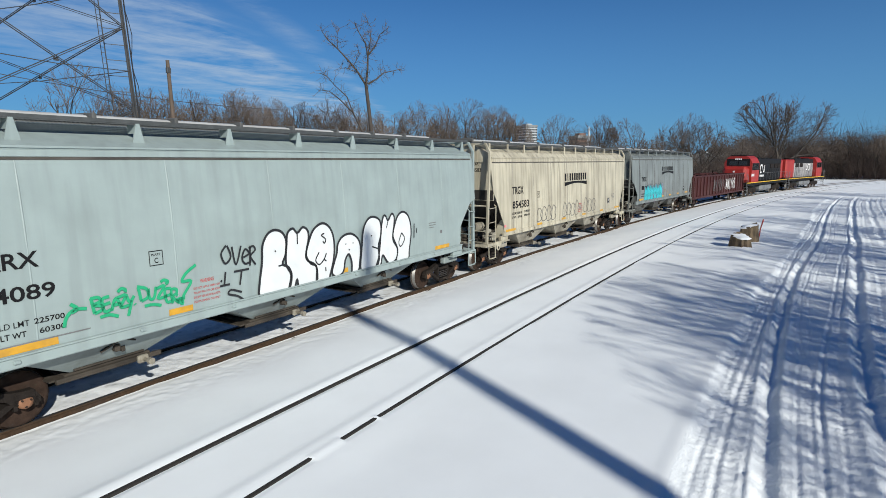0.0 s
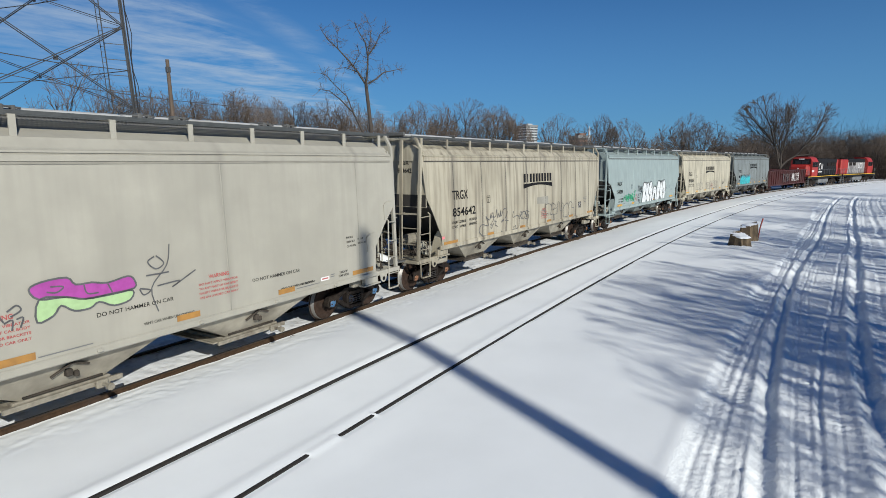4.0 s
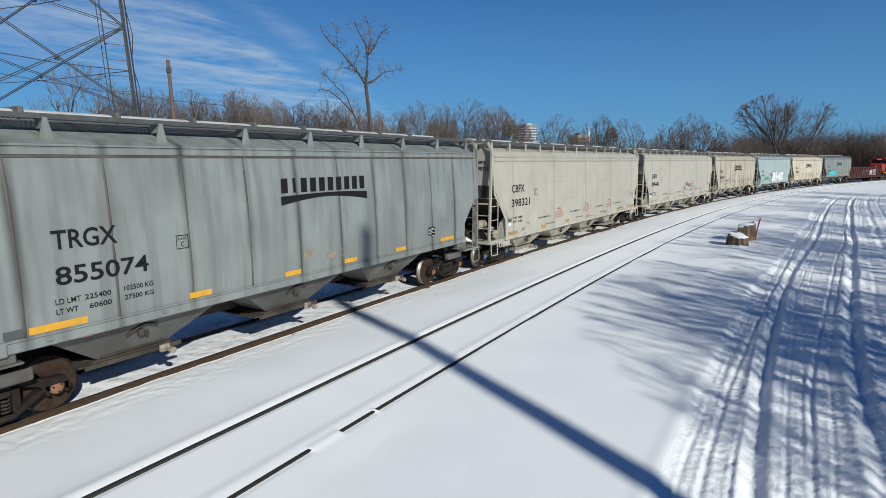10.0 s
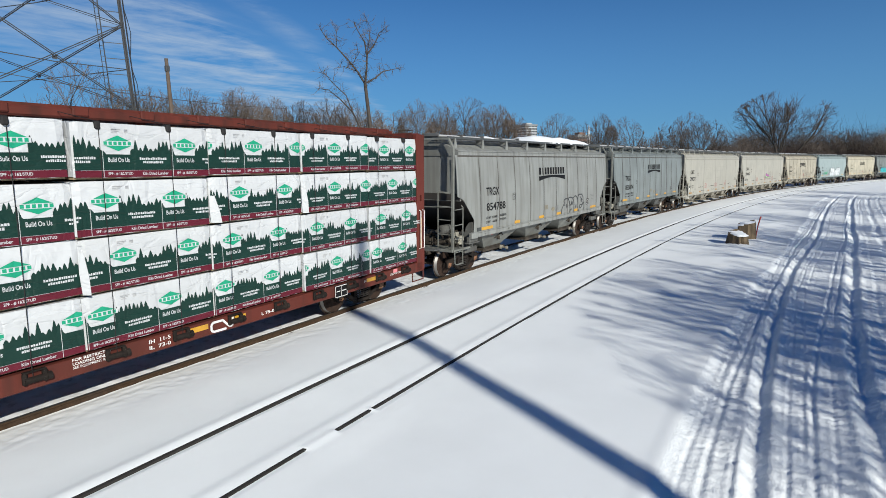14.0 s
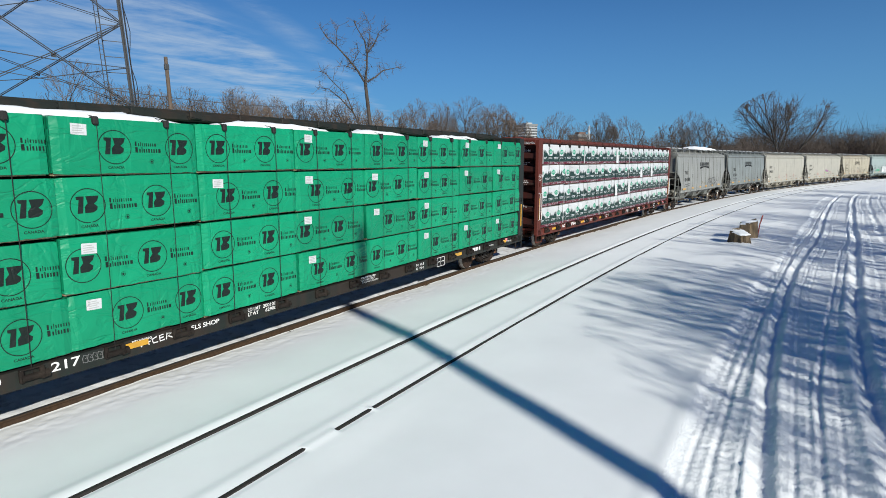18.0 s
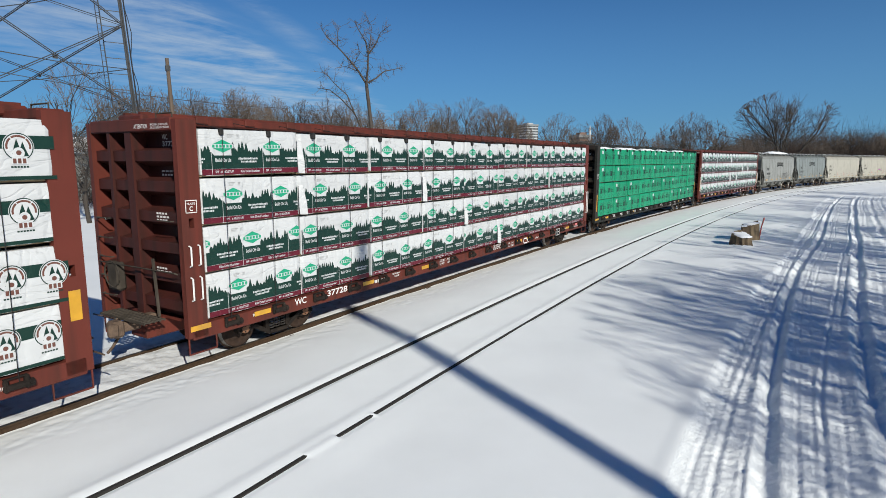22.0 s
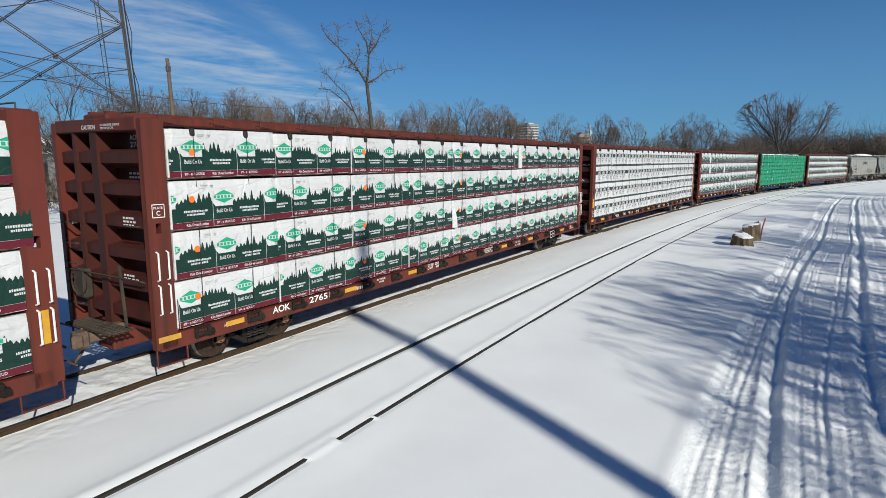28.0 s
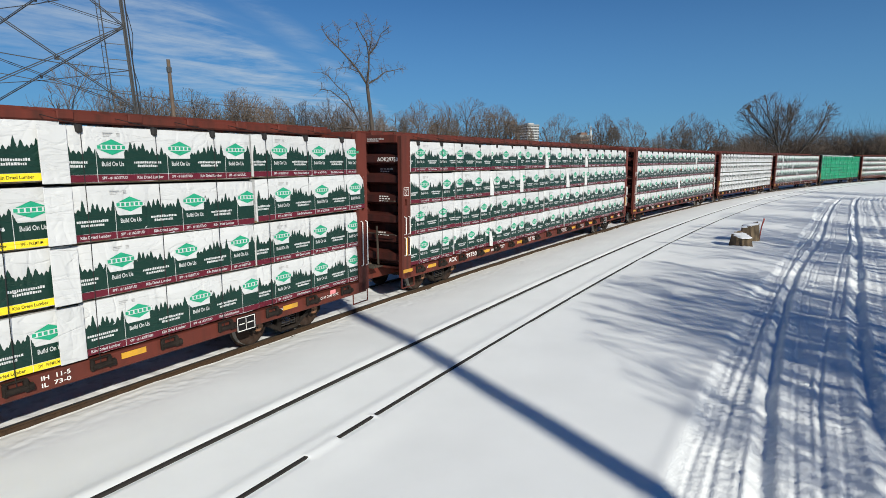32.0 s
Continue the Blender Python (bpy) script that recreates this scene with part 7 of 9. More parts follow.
patch_of_colour(car_442, "C", PINK_SPRAY, [(0.58, 2.25), (0.75, 2.33), (1.11, 2.34), (1.23, 2.21), (1.47, 2.20), (1.72, 2.15), (2.06, 2.20), (2.17, 2.11), (2.15, 1.98), (1.72, 1.96), (1.35, 1.96), (1.05, 2.05), (0.70, 2.08)], "magenta upper half of a graffiti word")
patch_of_colour(car_442, "C", PALE_GREEN, [(0.70, 2.08), (1.05, 2.05), (1.35, 1.96), (1.79, 1.95), (2.12, 1.95), (2.07, 1.80), (1.79, 1.76), (1.56, 1.87), (1.41, 1.80), (1.17, 1.81), (0.99, 1.93), (0.87, 1.80), (0.64, 1.75)], "pale green lower half of a graffiti word")
g = G()
ribbon(g, curve_pts([(0.87, 2.24), (1.05, 2.21), (0.95, 2.14), (0.81, 2.17)], 4), 0.024, face_y("C", 0.016))
part("graffiti_line", g, GREY_SPRAY, car_442)
g = G()
ribbon(g, curve_pts([(1.35, 2.18), (1.39, 2.04), (1.56, 2.02)], 4), 0.024, face_y("C", 0.016))
part("graffiti_line", g, GREY_SPRAY, car_442)
g = G()
ribbon(g, curve_pts([(1.72, 2.13), (1.78, 1.98)], 4), 0.024, face_y("C", 0.016))
part("graffiti_line", g, GREY_SPRAY, car_442)
g = G()
ribbon(g, curve_pts([(0.14, 2.01), (0.22, 1.85)], 4), 0.024, face_y("C", 0.016))
part("graffiti_line", g, GREY_SPRAY, car_442)
g = G()
ribbon(g, curve_pts([(0.27, 1.99), (0.40, 2.06), (0.45, 1.98), (0.31, 1.91)], 4), 0.024, face_y("C", 0.016))
part("graffiti_line", g, GREY_SPRAY, car_442)
g = G()
ribbon(g, curve_pts([(0.22, 1.83), (0.33, 1.86), (0.31, 1.71)], 4), 0.024, face_y("C", 0.016))
part("graffiti_line", g, GREY_SPRAY, car_442)
g = G()
ribbon(g, curve_pts([(0.38, 1.86), (0.47, 1.87), (0.42, 1.73)], 4), 0.024, face_y("C", 0.016))
part("graffiti_line", g, GREY_SPRAY, car_442)
g = G()
ribbon(g, curve_pts([(2.56, 2.46), (2.43, 2.38), (2.57, 2.24), (2.73, 2.32), (2.59, 2.47)], 4), 0.024, face_y("C", 0.016))
part("graffiti_line", g, GREY_SPRAY, car_442)
g = G()
ribbon(g, curve_pts([(2.86, 2.64), (2.78, 2.28), (2.46, 1.92), (2.55, 1.49)], 4), 0.024, face_y("C", 0.016))
part("graffiti_line", g, GREY_SPRAY, car_442)
g = G()
ribbon(g, curve_pts([(2.38, 2.15), (2.81, 2.15)], 4), 0.024, face_y("C", 0.016))
part("graffiti_line", g, GREY_SPRAY, car_442)
g = G()
ribbon(g, curve_pts([(2.24, 1.94), (2.31, 1.83), (2.44, 1.89), (2.25, 1.95)], 4), 0.024, face_y("C", 0.016))
part("graffiti_line", g, GREY_SPRAY, car_442)
g = G()
ribbon(g, curve_pts([(2.57, 1.94), (3.01, 1.96), (2.85, 1.87), (3.35, 2.10)], 4), 0.024, face_y("C", 0.016))
part("graffiti_line", g, GREY_SPRAY, car_442)

# cream and grey cars of the same owner
for car, kind, num, ld, lt, kg, zz, xx in ((car_642, "R", "854642", "223300 LB", "62700 LB", ("101250 KG", "28450 KG"), (3.22, 3.56, 0.25), -6.72),
                                           (car_583, "R", "854583", "223300 LB", "62700 LB", ("101250 KG", "28450 KG"), (3.20, 3.54, 0.25), -6.70),
                                           (car_074, "T", "855074", "225400", "60600", ("102500 KG", "27500 KG"), (3.40, 3.72, 0.26), -5.94),
                                           (car_788, "T", "854788", "225400", "60600", ("102250 KG", "27450 KG"), (3.42, 3.72, 0.26), -6.01),
                                           (car_g1, "T", "", "", "", (), (3.40, 3.70, 0.26), -6.0)):
    up_ = 0.06 if kind == "R" else 0.0
    mark(car, kind, "reporting_mark", [("TRGX", xx, 2.77 + up_, 0.30, 1.0)], BLACK)
    if car is not car_g1:
        mark(car, kind, "car_number", [(num, xx, 2.22 + up_, 0.29, 1.5)], BLACK)
    else:
        bars(car, kind, "car_number", [(xx, 2.24, 1.5, 0.24)], BLACK)
    plate_c(car, kind, -4.39 if kind == "R" else -3.88, 2.60 if kind == "R" else 2.52, 0.25)
    if car is not car_g1:
        weights(car, kind, xx - 0.04, 1.90 if kind == "R" else 1.78, ld, lt, 0.85, kg)
    else:
        bars(car, kind, "weight_lettering", [(xx, 1.93, 0.9, 0.07), (xx, 1.78, 0.9, 0.07)], BLACK)
    brand(car, kind, -1.28, 1.7, zz[0], zz[1], zz[2])
    h = 8.4 if kind == "R" else 7.96
    bars(car, kind, "small_stencil", [(h - 2.7 + 0.05 * i, 2.25 - 0.075 * i, 0.55 - 0.08 * i, 0.035) for i in range(5)] + [(0.5, 1.95 - 0.06 * i, 0.36, 0.03) for i in range(4)], GREYTEXT)
    if car is not car_g1:
        end_data(car, kind, h, "TRGX", num)
    g = G()
    yk = face_y(kind)
    x0 = h - 3.35
    flat(g, [(x0, 1.78), (x0 + 0.36, 1.78), (x0 + 0.36, 2.08), (x0, 2.08)], yk)
    plate = part("lube_stencil", g, BLACK, car)
    for i in range(3):
        g = G()
        flat(g, [(x0 + 0.02, 1.80 + 0.09 * i), (x0 + 0.34, 1.80 + 0.09 * i), (x0 + 0.34, 1.81 + 0.09 * i), (x0 + 0.02, 1.81 + 0.09 * i)], lambda z: yk(z) - 0.003)
        part("stencil_line", g, WHITETEXT, plate)
        g = G()
        flat(g, [(x0 + 0.05, 1.835 + 0.09 * i), (x0 + 0.05 + 0.08 * (i + 1), 1.835 + 0.09 * i), (x0 + 0.05 + 0.08 * (i + 1), 1.85 + 0.09 * i), (x0 + 0.05, 1.85 + 0.09 * i)], lambda z: yk(z) - 0.003)
        part("stencil_line", g, WHITETEXT, plate)
    g = G()
    tx, tz = (-5.63, 1.33) if kind == "T" else (-7.4, 1.62)
    flat(g, [(tx, tz), (tx + 0.16, tz), (tx + 0.16, tz + 0.09), (tx, tz + 0.09)], yk)
    part("defect_tag", g, REDTEXT if kind == "T" else PINKTAG, car, "small red tag")
    if kind == "T":
        mark(car, kind, "stencil", [("2 IN TREADGUARD SHOE", -6.34, 1.40, 0.038, 0.64)], BLACK)
        g = G()
        g.plate([(-6.70, 1.56), (-6.43, 1.56), (-6.43, 1.68), (-6.70, 1.68)], -wall_y(kind, 1.62) - 0.02, -wall_y(kind, 1.62) + 0.01)
        part("card_holder", g, GRATING, car, "small grey card holder")
        g = G()
        flat(g, [(-0.72, 1.90), (-0.37, 1.90), (-0.37, 2.09), (-0.72, 2.09)], yk)
        part("sticker", g, STICKER, car, "worn brownish notice")
        g = G()
        disc(g, 0.22, 1.87, 0.095, yk, 0, 18, 2.1)
        part("sticker", g, STICKER, car, "worn oval notice")
        bars(car, kind, "small_stencil", [(-0.68, 1.93 + 0.03 * i, 0.28, 0.012) for i in range(5)], GREYTEXT)

# pale blue car
mark(car_blue, "T", "reporting_mark", [("IARX", -6.48, 2.62, 0.235, 0.80)], BLACK)
mark(car_blue, "T", "car_number", [("54089", -6.5, 2.15, 0.225, 1.0)], BLACK)
plate_c(car_blue, "T", -3.99, 2.35, 0.26)
weights(car_blue, "T", -6.27, 1.63, "225700", "60300", 0.86)
bars(car_blue, "T", "small_stencil", [(-6.55, 1.52, 1.5, 0.03), (4.95, 2.26, 0.42, 0.03), (4.95, 2.19, 0.38, 0.03), (4.95, 2.12, 0.3, 0.03), (5.6, 1.9, 0.15, 0.1)], GREYTEXT)
warning(car_blue, "T", -3.18, 1.52, 0.58)
end_data(car_blue, "T", 7.96, "IARX", "54089")
yk = face_y("T", 0.024)


def sprayed(name, mat, width, pts, label=""):
    g = G()
    ribbon(g, curve_pts(pts, 4), width, yk)
    part(name, g, mat, car_blue, label)


def bubble(pts):
    c = curve_pts(pts, 4, True)
    g = G()
    fill(g, c, face_y("T", 0.018))
    part("graffiti_letter", g, WHITE_SPRAY, car_blue, "white bubble letter with black outline")
    g = G()
    ribbon(g, c, 0.058, face_y("T", 0.022), 0, True)
    part("graffiti_outline", g, BLACK_SPRAY, car_blue)


sprayed("graffiti_stroke", BLACK_SPRAY, 0.042, [(-2.41, 2.52), (-2.54, 2.37), (-2.46, 2.17), (-2.32, 2.29), (-2.39, 2.51)])
sprayed("graffiti_stroke", BLACK_SPRAY, 0.042, [(-2.28, 2.48), (-2.21, 2.11), (-2.06, 2.47)])
sprayed("graffiti_stroke", BLACK_SPRAY, 0.042, [(-2.02, 2.23), (-1.87, 2.29), (-1.96, 2.39), (-2.05, 2.23), (-1.99, 2.10), (-1.83, 2.12)])
sprayed("graffiti_stroke", BLACK_SPRAY, 0.042, [(-1.83, 2.44), (-1.87, 2.04)])
sprayed("graffiti_stroke", BLACK_SPRAY, 0.042, [(-1.87, 2.39), (-1.76, 2.43), (-1.71, 2.34), (-1.84, 2.23), (-1.72, 2.04)])
sprayed("graffiti_stroke", BLACK_SPRAY, 0.042, [(-2.47, 2.01), (-2.51, 1.76)])
sprayed("graffiti_stroke", BLACK_SPRAY, 0.042, [(-2.61, 1.75), (-2.38, 1.75)])
sprayed("graffiti_stroke", BLACK_SPRAY, 0.042, [(-2.59, 1.86), (-2.56, 1.83)])
sprayed("graffiti_stroke", BLACK_SPRAY, 0.042, [(-2.27, 1.98), (-1.90, 1.98)])
sprayed("graffiti_stroke", BLACK_SPRAY, 0.042, [(-2.08, 1.98), (-2.14, 1.69)])
sprayed("graffiti_stroke", BLACK_SPRAY, 0.042, [(-2.10, 1.54), (-2.35, 1.63), (-2.42, 1.56), (-2.21, 1.48), (-2.07, 1.38)])
sprayed("graffiti_stroke", GREEN_SPRAY, 0.055, [(-5.44, 1.64), (-5.40, 1.78), (-5.28, 1.88), (-5.09, 1.86)], "green spray-painted stroke")
sprayed("graffiti_stroke", GREEN_SPRAY, 0.055, [(-5.33, 1.98), (-5.23, 1.89), (-5.32, 1.84)], "green spray-painted stroke")
sprayed("graffiti_stroke", GREEN_SPRAY, 0.055, [(-5.02, 2.01), (-4.98, 1.75)], "green spray-painted stroke")
sprayed("graffiti_stroke", GREEN_SPRAY, 0.055, [(-5.03, 2.00), (-4.91, 2.00), (-4.88, 1.93), (-4.99, 1.89), (-4.86, 1.85), (-4.85, 1.79), (-4.98, 1.75)], "green spray-painted stroke")
sprayed("graffiti_stroke", GREEN_SPRAY, 0.055, [(-4.73, 1.98), (-4.85, 1.95), (-4.82, 1.75), (-4.70, 1.77)], "green spray-painted stroke")
sprayed("graffiti_stroke", GREEN_SPRAY, 0.055, [(-4.83, 1.86), (-4.72, 1.88)], "green spray-painted stroke")
sprayed("graffiti_stroke", GREEN_SPRAY, 0.055, [(-4.71, 1.74), (-4.63, 1.93), (-4.54, 1.75)], "green spray-painted stroke")
sprayed("graffiti_stroke", GREEN_SPRAY, 0.055, [(-4.68, 1.82), (-4.56, 1.83)], "green spray-painted stroke")
sprayed("graffiti_stroke", GREEN_SPRAY, 0.055, [(-4.61, 1.93), (-4.45, 1.95), (-4.56, 1.77), (-4.39, 1.77)], "green spray-painted stroke")
sprayed("graffiti_stroke", GREEN_SPRAY, 0.055, [(-4.45, 1.93), (-4.40, 1.82), (-4.32, 1.91)], "green spray-painted stroke")
sprayed("graffiti_stroke", GREEN_SPRAY, 0.055, [(-4.36, 1.85), (-4.44, 1.59)], "green spray-painted stroke")
sprayed("graffiti_stroke", GREEN_SPRAY, 0.055, [(-4.90, 1.67), (-4.75, 1.68), (-4.60, 1.62)], "green spray-painted stroke")
sprayed("graffiti_stroke", GREEN_SPRAY, 0.055, [(-4.59, 2.02), (-4.53, 2.07), (-4.46, 2.04), (-4.47, 2.00)], "green spray-painted stroke")
sprayed("graffiti_stroke", GREEN_SPRAY, 0.055, [(-4.32, 1.77), (-4.31, 1.75)], "green spray-painted stroke")
sprayed("graffiti_stroke", GREEN_SPRAY, 0.055, [(-4.24, 2.03), (-4.20, 1.79)], "green spray-painted stroke")
sprayed("graffiti_stroke", GREEN_SPRAY, 0.055, [(-4.26, 2.05), (-4.09, 1.98), (-4.08, 1.84), (-4.20, 1.79)], "green spray-painted stroke")
sprayed("graffiti_stroke", GREEN_SPRAY, 0.055, [(-4.06, 1.98), (-4.05, 1.81), (-3.97, 1.80), (-3.92, 1.99)], "green spray-painted stroke")
sprayed("graffiti_stroke", GREEN_SPRAY, 0.055, [(-3.92, 1.95), (-3.76, 1.98), (-3.90, 1.78), (-3.72, 1.79)], "green spray-painted stroke")
sprayed("graffiti_stroke", GREEN_SPRAY, 0.055, [(-3.64, 1.91), (-3.76, 1.90), (-3.73, 1.68), (-3.62, 1.69)], "green spray-painted stroke")
sprayed("graffiti_stroke", GREEN_SPRAY, 0.055, [(-3.74, 1.79), (-3.64, 1.80)], "green spray-painted stroke")
sprayed("graffiti_stroke", GREEN_SPRAY, 0.055, [(-3.62, 1.63), (-3.64, 1.87), (-3.54, 1.87), (-3.54, 1.80), (-3.62, 1.75), (-3.51, 1.63)], "green spray-painted stroke")
sprayed("graffiti_stroke", GREEN_SPRAY, 0.055, [(-4.15, 1.69), (-4.00, 1.69), (-3.84, 1.64)], "green spray-painted stroke")
sprayed("graffiti_stroke", GREEN_SPRAY, 0.055, [(-3.83, 2.05), (-3.77, 2.08), (-3.69, 2.04), (-3.74, 2.00)], "green spray-painted stroke")
sprayed("graffiti_stroke", GREEN_SPRAY, 0.055, [(-3.54, 1.77), (-3.52, 1.75)], "green spray-painted stroke")
sprayed("graffiti_stroke", GREEN_SPRAY, 0.055, [(-3.11, 2.25), (-3.32, 2.13), (-3.42, 1.99), (-3.23, 1.97), (-3.38, 1.76), (-3.46, 1.64)], "green spray-painted stroke")
sprayed("graffiti_stroke", GREEN_SPRAY, 0.055, [(-3.53, 1.61), (-3.46, 1.69), (-3.42, 1.58), (-3.54, 1.68), (-3.37, 1.68)], "green spray-painted stroke")
bubble([(-1.63, 1.36), (-1.65, 1.55), (-1.55, 2.07), (-1.51, 2.40), (-1.36, 2.62), (-1.15, 2.69), (-0.94, 2.61), (-0.85, 2.42), (-0.89, 2.13), (-0.99, 1.94), (-0.82, 1.84), (-0.73, 1.65), (-0.79, 1.38), (-0.96, 1.28), (-1.31, 1.30)])
bubble([(-0.84, 2.35), (-0.79, 2.59), (-0.63, 2.67), (-0.50, 2.56), (-0.33, 2.67), (-0.18, 2.58), (-0.17, 2.38), (-0.27, 2.03), (-0.13, 1.82), (0.05, 1.72), (0.06, 1.35), (-0.23, 1.30), (-0.50, 1.30), (-0.57, 1.53), (-0.66, 1.32), (-0.82, 1.32), (-0.75, 1.66), (-0.89, 1.93)])
bubble([(-0.15, 2.35), (0.02, 2.59), (0.31, 2.70), (0.56, 2.57), (0.68, 2.26), (0.65, 1.83), (0.53, 1.49), (0.44, 1.34), (0.07, 1.33), (0.05, 1.72), (-0.21, 1.89), (-0.28, 2.04)])
bubble([(0.65, 1.40), (0.59, 1.53), (0.76, 1.92), (0.81, 2.14), (0.99, 2.31), (1.31, 2.35), (1.58, 2.19), (1.67, 1.92), (1.63, 1.58), (1.58, 1.39), (1.34, 1.34), (1.32, 1.63), (1.21, 1.85), (1.07, 1.72), (1.00, 1.45), (0.79, 1.35)])
bubble([(1.68, 1.38), (1.71, 1.86), (1.80, 2.37), (2.00, 2.64), (2.25, 2.69), (2.51, 2.57), (2.55, 2.24), (2.42, 1.95), (2.42, 1.77), (2.45, 1.53), (2.31, 1.35), (1.98, 1.36)])
bubble([(2.55, 2.30), (2.67, 2.65), (2.78, 2.67), (2.88, 2.54), (3.06, 2.71), (3.17, 2.61), (3.14, 2.37), (3.08, 2.07), (3.28, 1.73), (3.22, 1.43), (2.88, 1.37), (2.61, 1.63), (2.52, 1.39), (2.31, 1.35), (2.44, 1.65)])
bubble([(3.14, 2.31), (3.34, 2.63), (3.61, 2.72), (3.87, 2.56), (3.97, 2.17), (3.87, 1.60), (3.81, 1.36), (3.27, 1.36), (3.30, 1.70), (3.07, 2.00)])
sprayed("graffiti_detail", BLACK_SPRAY, 0.036, [(-1.19, 2.25), (-1.16, 2.23)])
sprayed("graffiti_detail", BLACK_SPRAY, 0.036, [(-1.11, 1.91), (-0.93, 1.91), (-0.80, 1.84)])
sprayed("graffiti_detail", BLACK_SPRAY, 0.036, [(-0.51, 2.56), (-0.52, 2.31)])
sprayed("graffiti_detail", BLACK_SPRAY, 0.036, [(0.36, 2.46), (0.26, 2.42), (0.39, 2.32), (0.35, 2.23), (0.29, 2.28)])
sprayed("graffiti_detail", BLACK_SPRAY, 0.036, [(0.15, 2.04), (0.03, 1.87), (0.15, 1.75), (0.32, 1.86), (0.39, 1.99)])
sprayed("graffiti_detail", BLACK_SPRAY, 0.036, [(0.31, 1.85), (0.39, 1.80)])
sprayed("graffiti_detail", BLACK_SPRAY, 0.036, [(0.36, 1.66), (0.37, 1.56)])
sprayed("graffiti_detail", BLACK_SPRAY, 0.036, [(1.09, 2.12), (1.12, 2.11)])
sprayed("graffiti_detail", BLACK_SPRAY, 0.036, [(1.36, 2.12), (1.39, 2.11)])
sprayed("graffiti_detail", BLACK_SPRAY, 0.036, [(1.20, 1.97), (1.24, 1.95)])
sprayed("graffiti_detail", BLACK_SPRAY, 0.036, [(3.49, 2.14), (3.35, 1.90), (3.45, 1.76), (3.63, 1.96), (3.49, 2.14)])
sprayed("graffiti_detail", BLACK_SPRAY, 0.036, [(2.11, 2.21), (2.15, 2.20)])
sprayed("graffiti_detail", BLACK_SPRAY, 0.036, [(2.14, 1.92), (2.38, 1.84)])
sprayed("graffiti_detail", BLACK_SPRAY, 0.036, [(2.88, 2.54), (2.79, 2.34)])
sprayed("graffiti_detail", BLACK_SPRAY, 0.036, [(4.14, 2.34), (4.11, 1.93)])
sprayed("graffiti_detail", BLACK_SPRAY, 0.036, [(4.26, 2.20), (4.25, 2.06)])
# grey outline letters on the old grey car
def scrawl(car, kind, mat, width, pts, name="graffiti_line", label=""):
    g = G()
    ribbon(g, curve_pts(pts, 4), width, face_y(kind, 0.014))
    part(name, g, mat, car, label)


scrawl(car_788, "T", DARK_SPRAY, 0.052, [(1.49, 1.97), (1.59, 2.03), (1.54, 2.15), (1.65, 2.21), (1.83, 2.24), (2.07, 2.20), (2.21, 2.10), (2.30, 1.91), (2.35, 1.68), (2.32, 1.33)])
scrawl(car_788, "T", DARK_SPRAY, 0.052, [(1.49, 1.95), (1.37, 1.87), (1.29, 1.72), (1.28, 1.56), (1.40, 1.37), (1.53, 1.34)])
scrawl(car_788, "T", DARK_SPRAY, 0.052, [(1.49, 1.96), (1.69, 1.93)])
scrawl(car_788, "T", DARK_SPRAY, 0.052, [(2.07, 2.20), (2.18, 2.26), (2.43, 2.27), (2.69, 2.21), (2.84, 2.00), (2.89, 1.72), (2.89, 1.49), (2.84, 1.34)])
scrawl(car_788, "T", DARK_SPRAY, 0.052, [(2.21, 2.10), (2.33, 1.90), (2.49, 1.95), (2.57, 2.07), (2.65, 1.99), (2.61, 1.88)])
scrawl(car_788, "T", DARK_SPRAY, 0.052, [(2.72, 2.20), (2.92, 2.29), (3.14, 2.29), (3.34, 2.16), (3.41, 1.91), (3.46, 1.67), (3.66, 1.44), (3.64, 1.34)])
scrawl(car_788, "T", DARK_SPRAY, 0.052, [(3.37, 2.16), (3.50, 2.33), (3.75, 2.35), (4.00, 2.32), (4.15, 2.17), (4.14, 1.95), (4.07, 1.82), (3.87, 1.69), (3.71, 1.70), (3.68, 1.80), (3.84, 1.84), (4.07, 1.82)])
scrawl(car_788, "T", DARK_SPRAY, 0.052, [(3.77, 2.23), (3.89, 2.13), (4.02, 2.06)])
scrawl(car_788, "T", DARK_SPRAY, 0.052, [(4.07, 1.83), (4.27, 1.93), (4.31, 1.72), (4.30, 1.50)])
g = G()
fill(g, [(1.87, 1.99), (1.96, 1.95), (1.99, 1.84), (1.92, 1.78), (1.86, 1.86)], face_y("T", 0.013))
part("graffiti_spot", g, DARK_SPRAY, car_788)
g = G()
fill(g, [(2.53, 1.76), (2.56, 1.64), (2.49, 1.59), (2.44, 1.68)], face_y("T", 0.013))
part("graffiti_spot", g, DARK_SPRAY, car_788)
g = G()
fill(g, [(3.16, 1.93), (3.21, 1.78), (3.16, 1.64), (3.10, 1.78)], face_y("T", 0.013))
part("graffiti_spot", g, DARK_SPRAY, car_788)
g = G()
fill(g, [(3.82, 2.09), (3.92, 2.09), (3.94, 1.95), (3.82, 1.95)], face_y("T", 0.013))
part("graffiti_spot", g, DARK_SPRAY, car_788)
g = G()
fill(g, [(2.49, 1.95), (2.57, 2.07), (2.66, 1.99), (2.61, 1.88)], face_y("T", 0.013))
part("graffiti_spot", g, DARK_SPRAY, car_788)
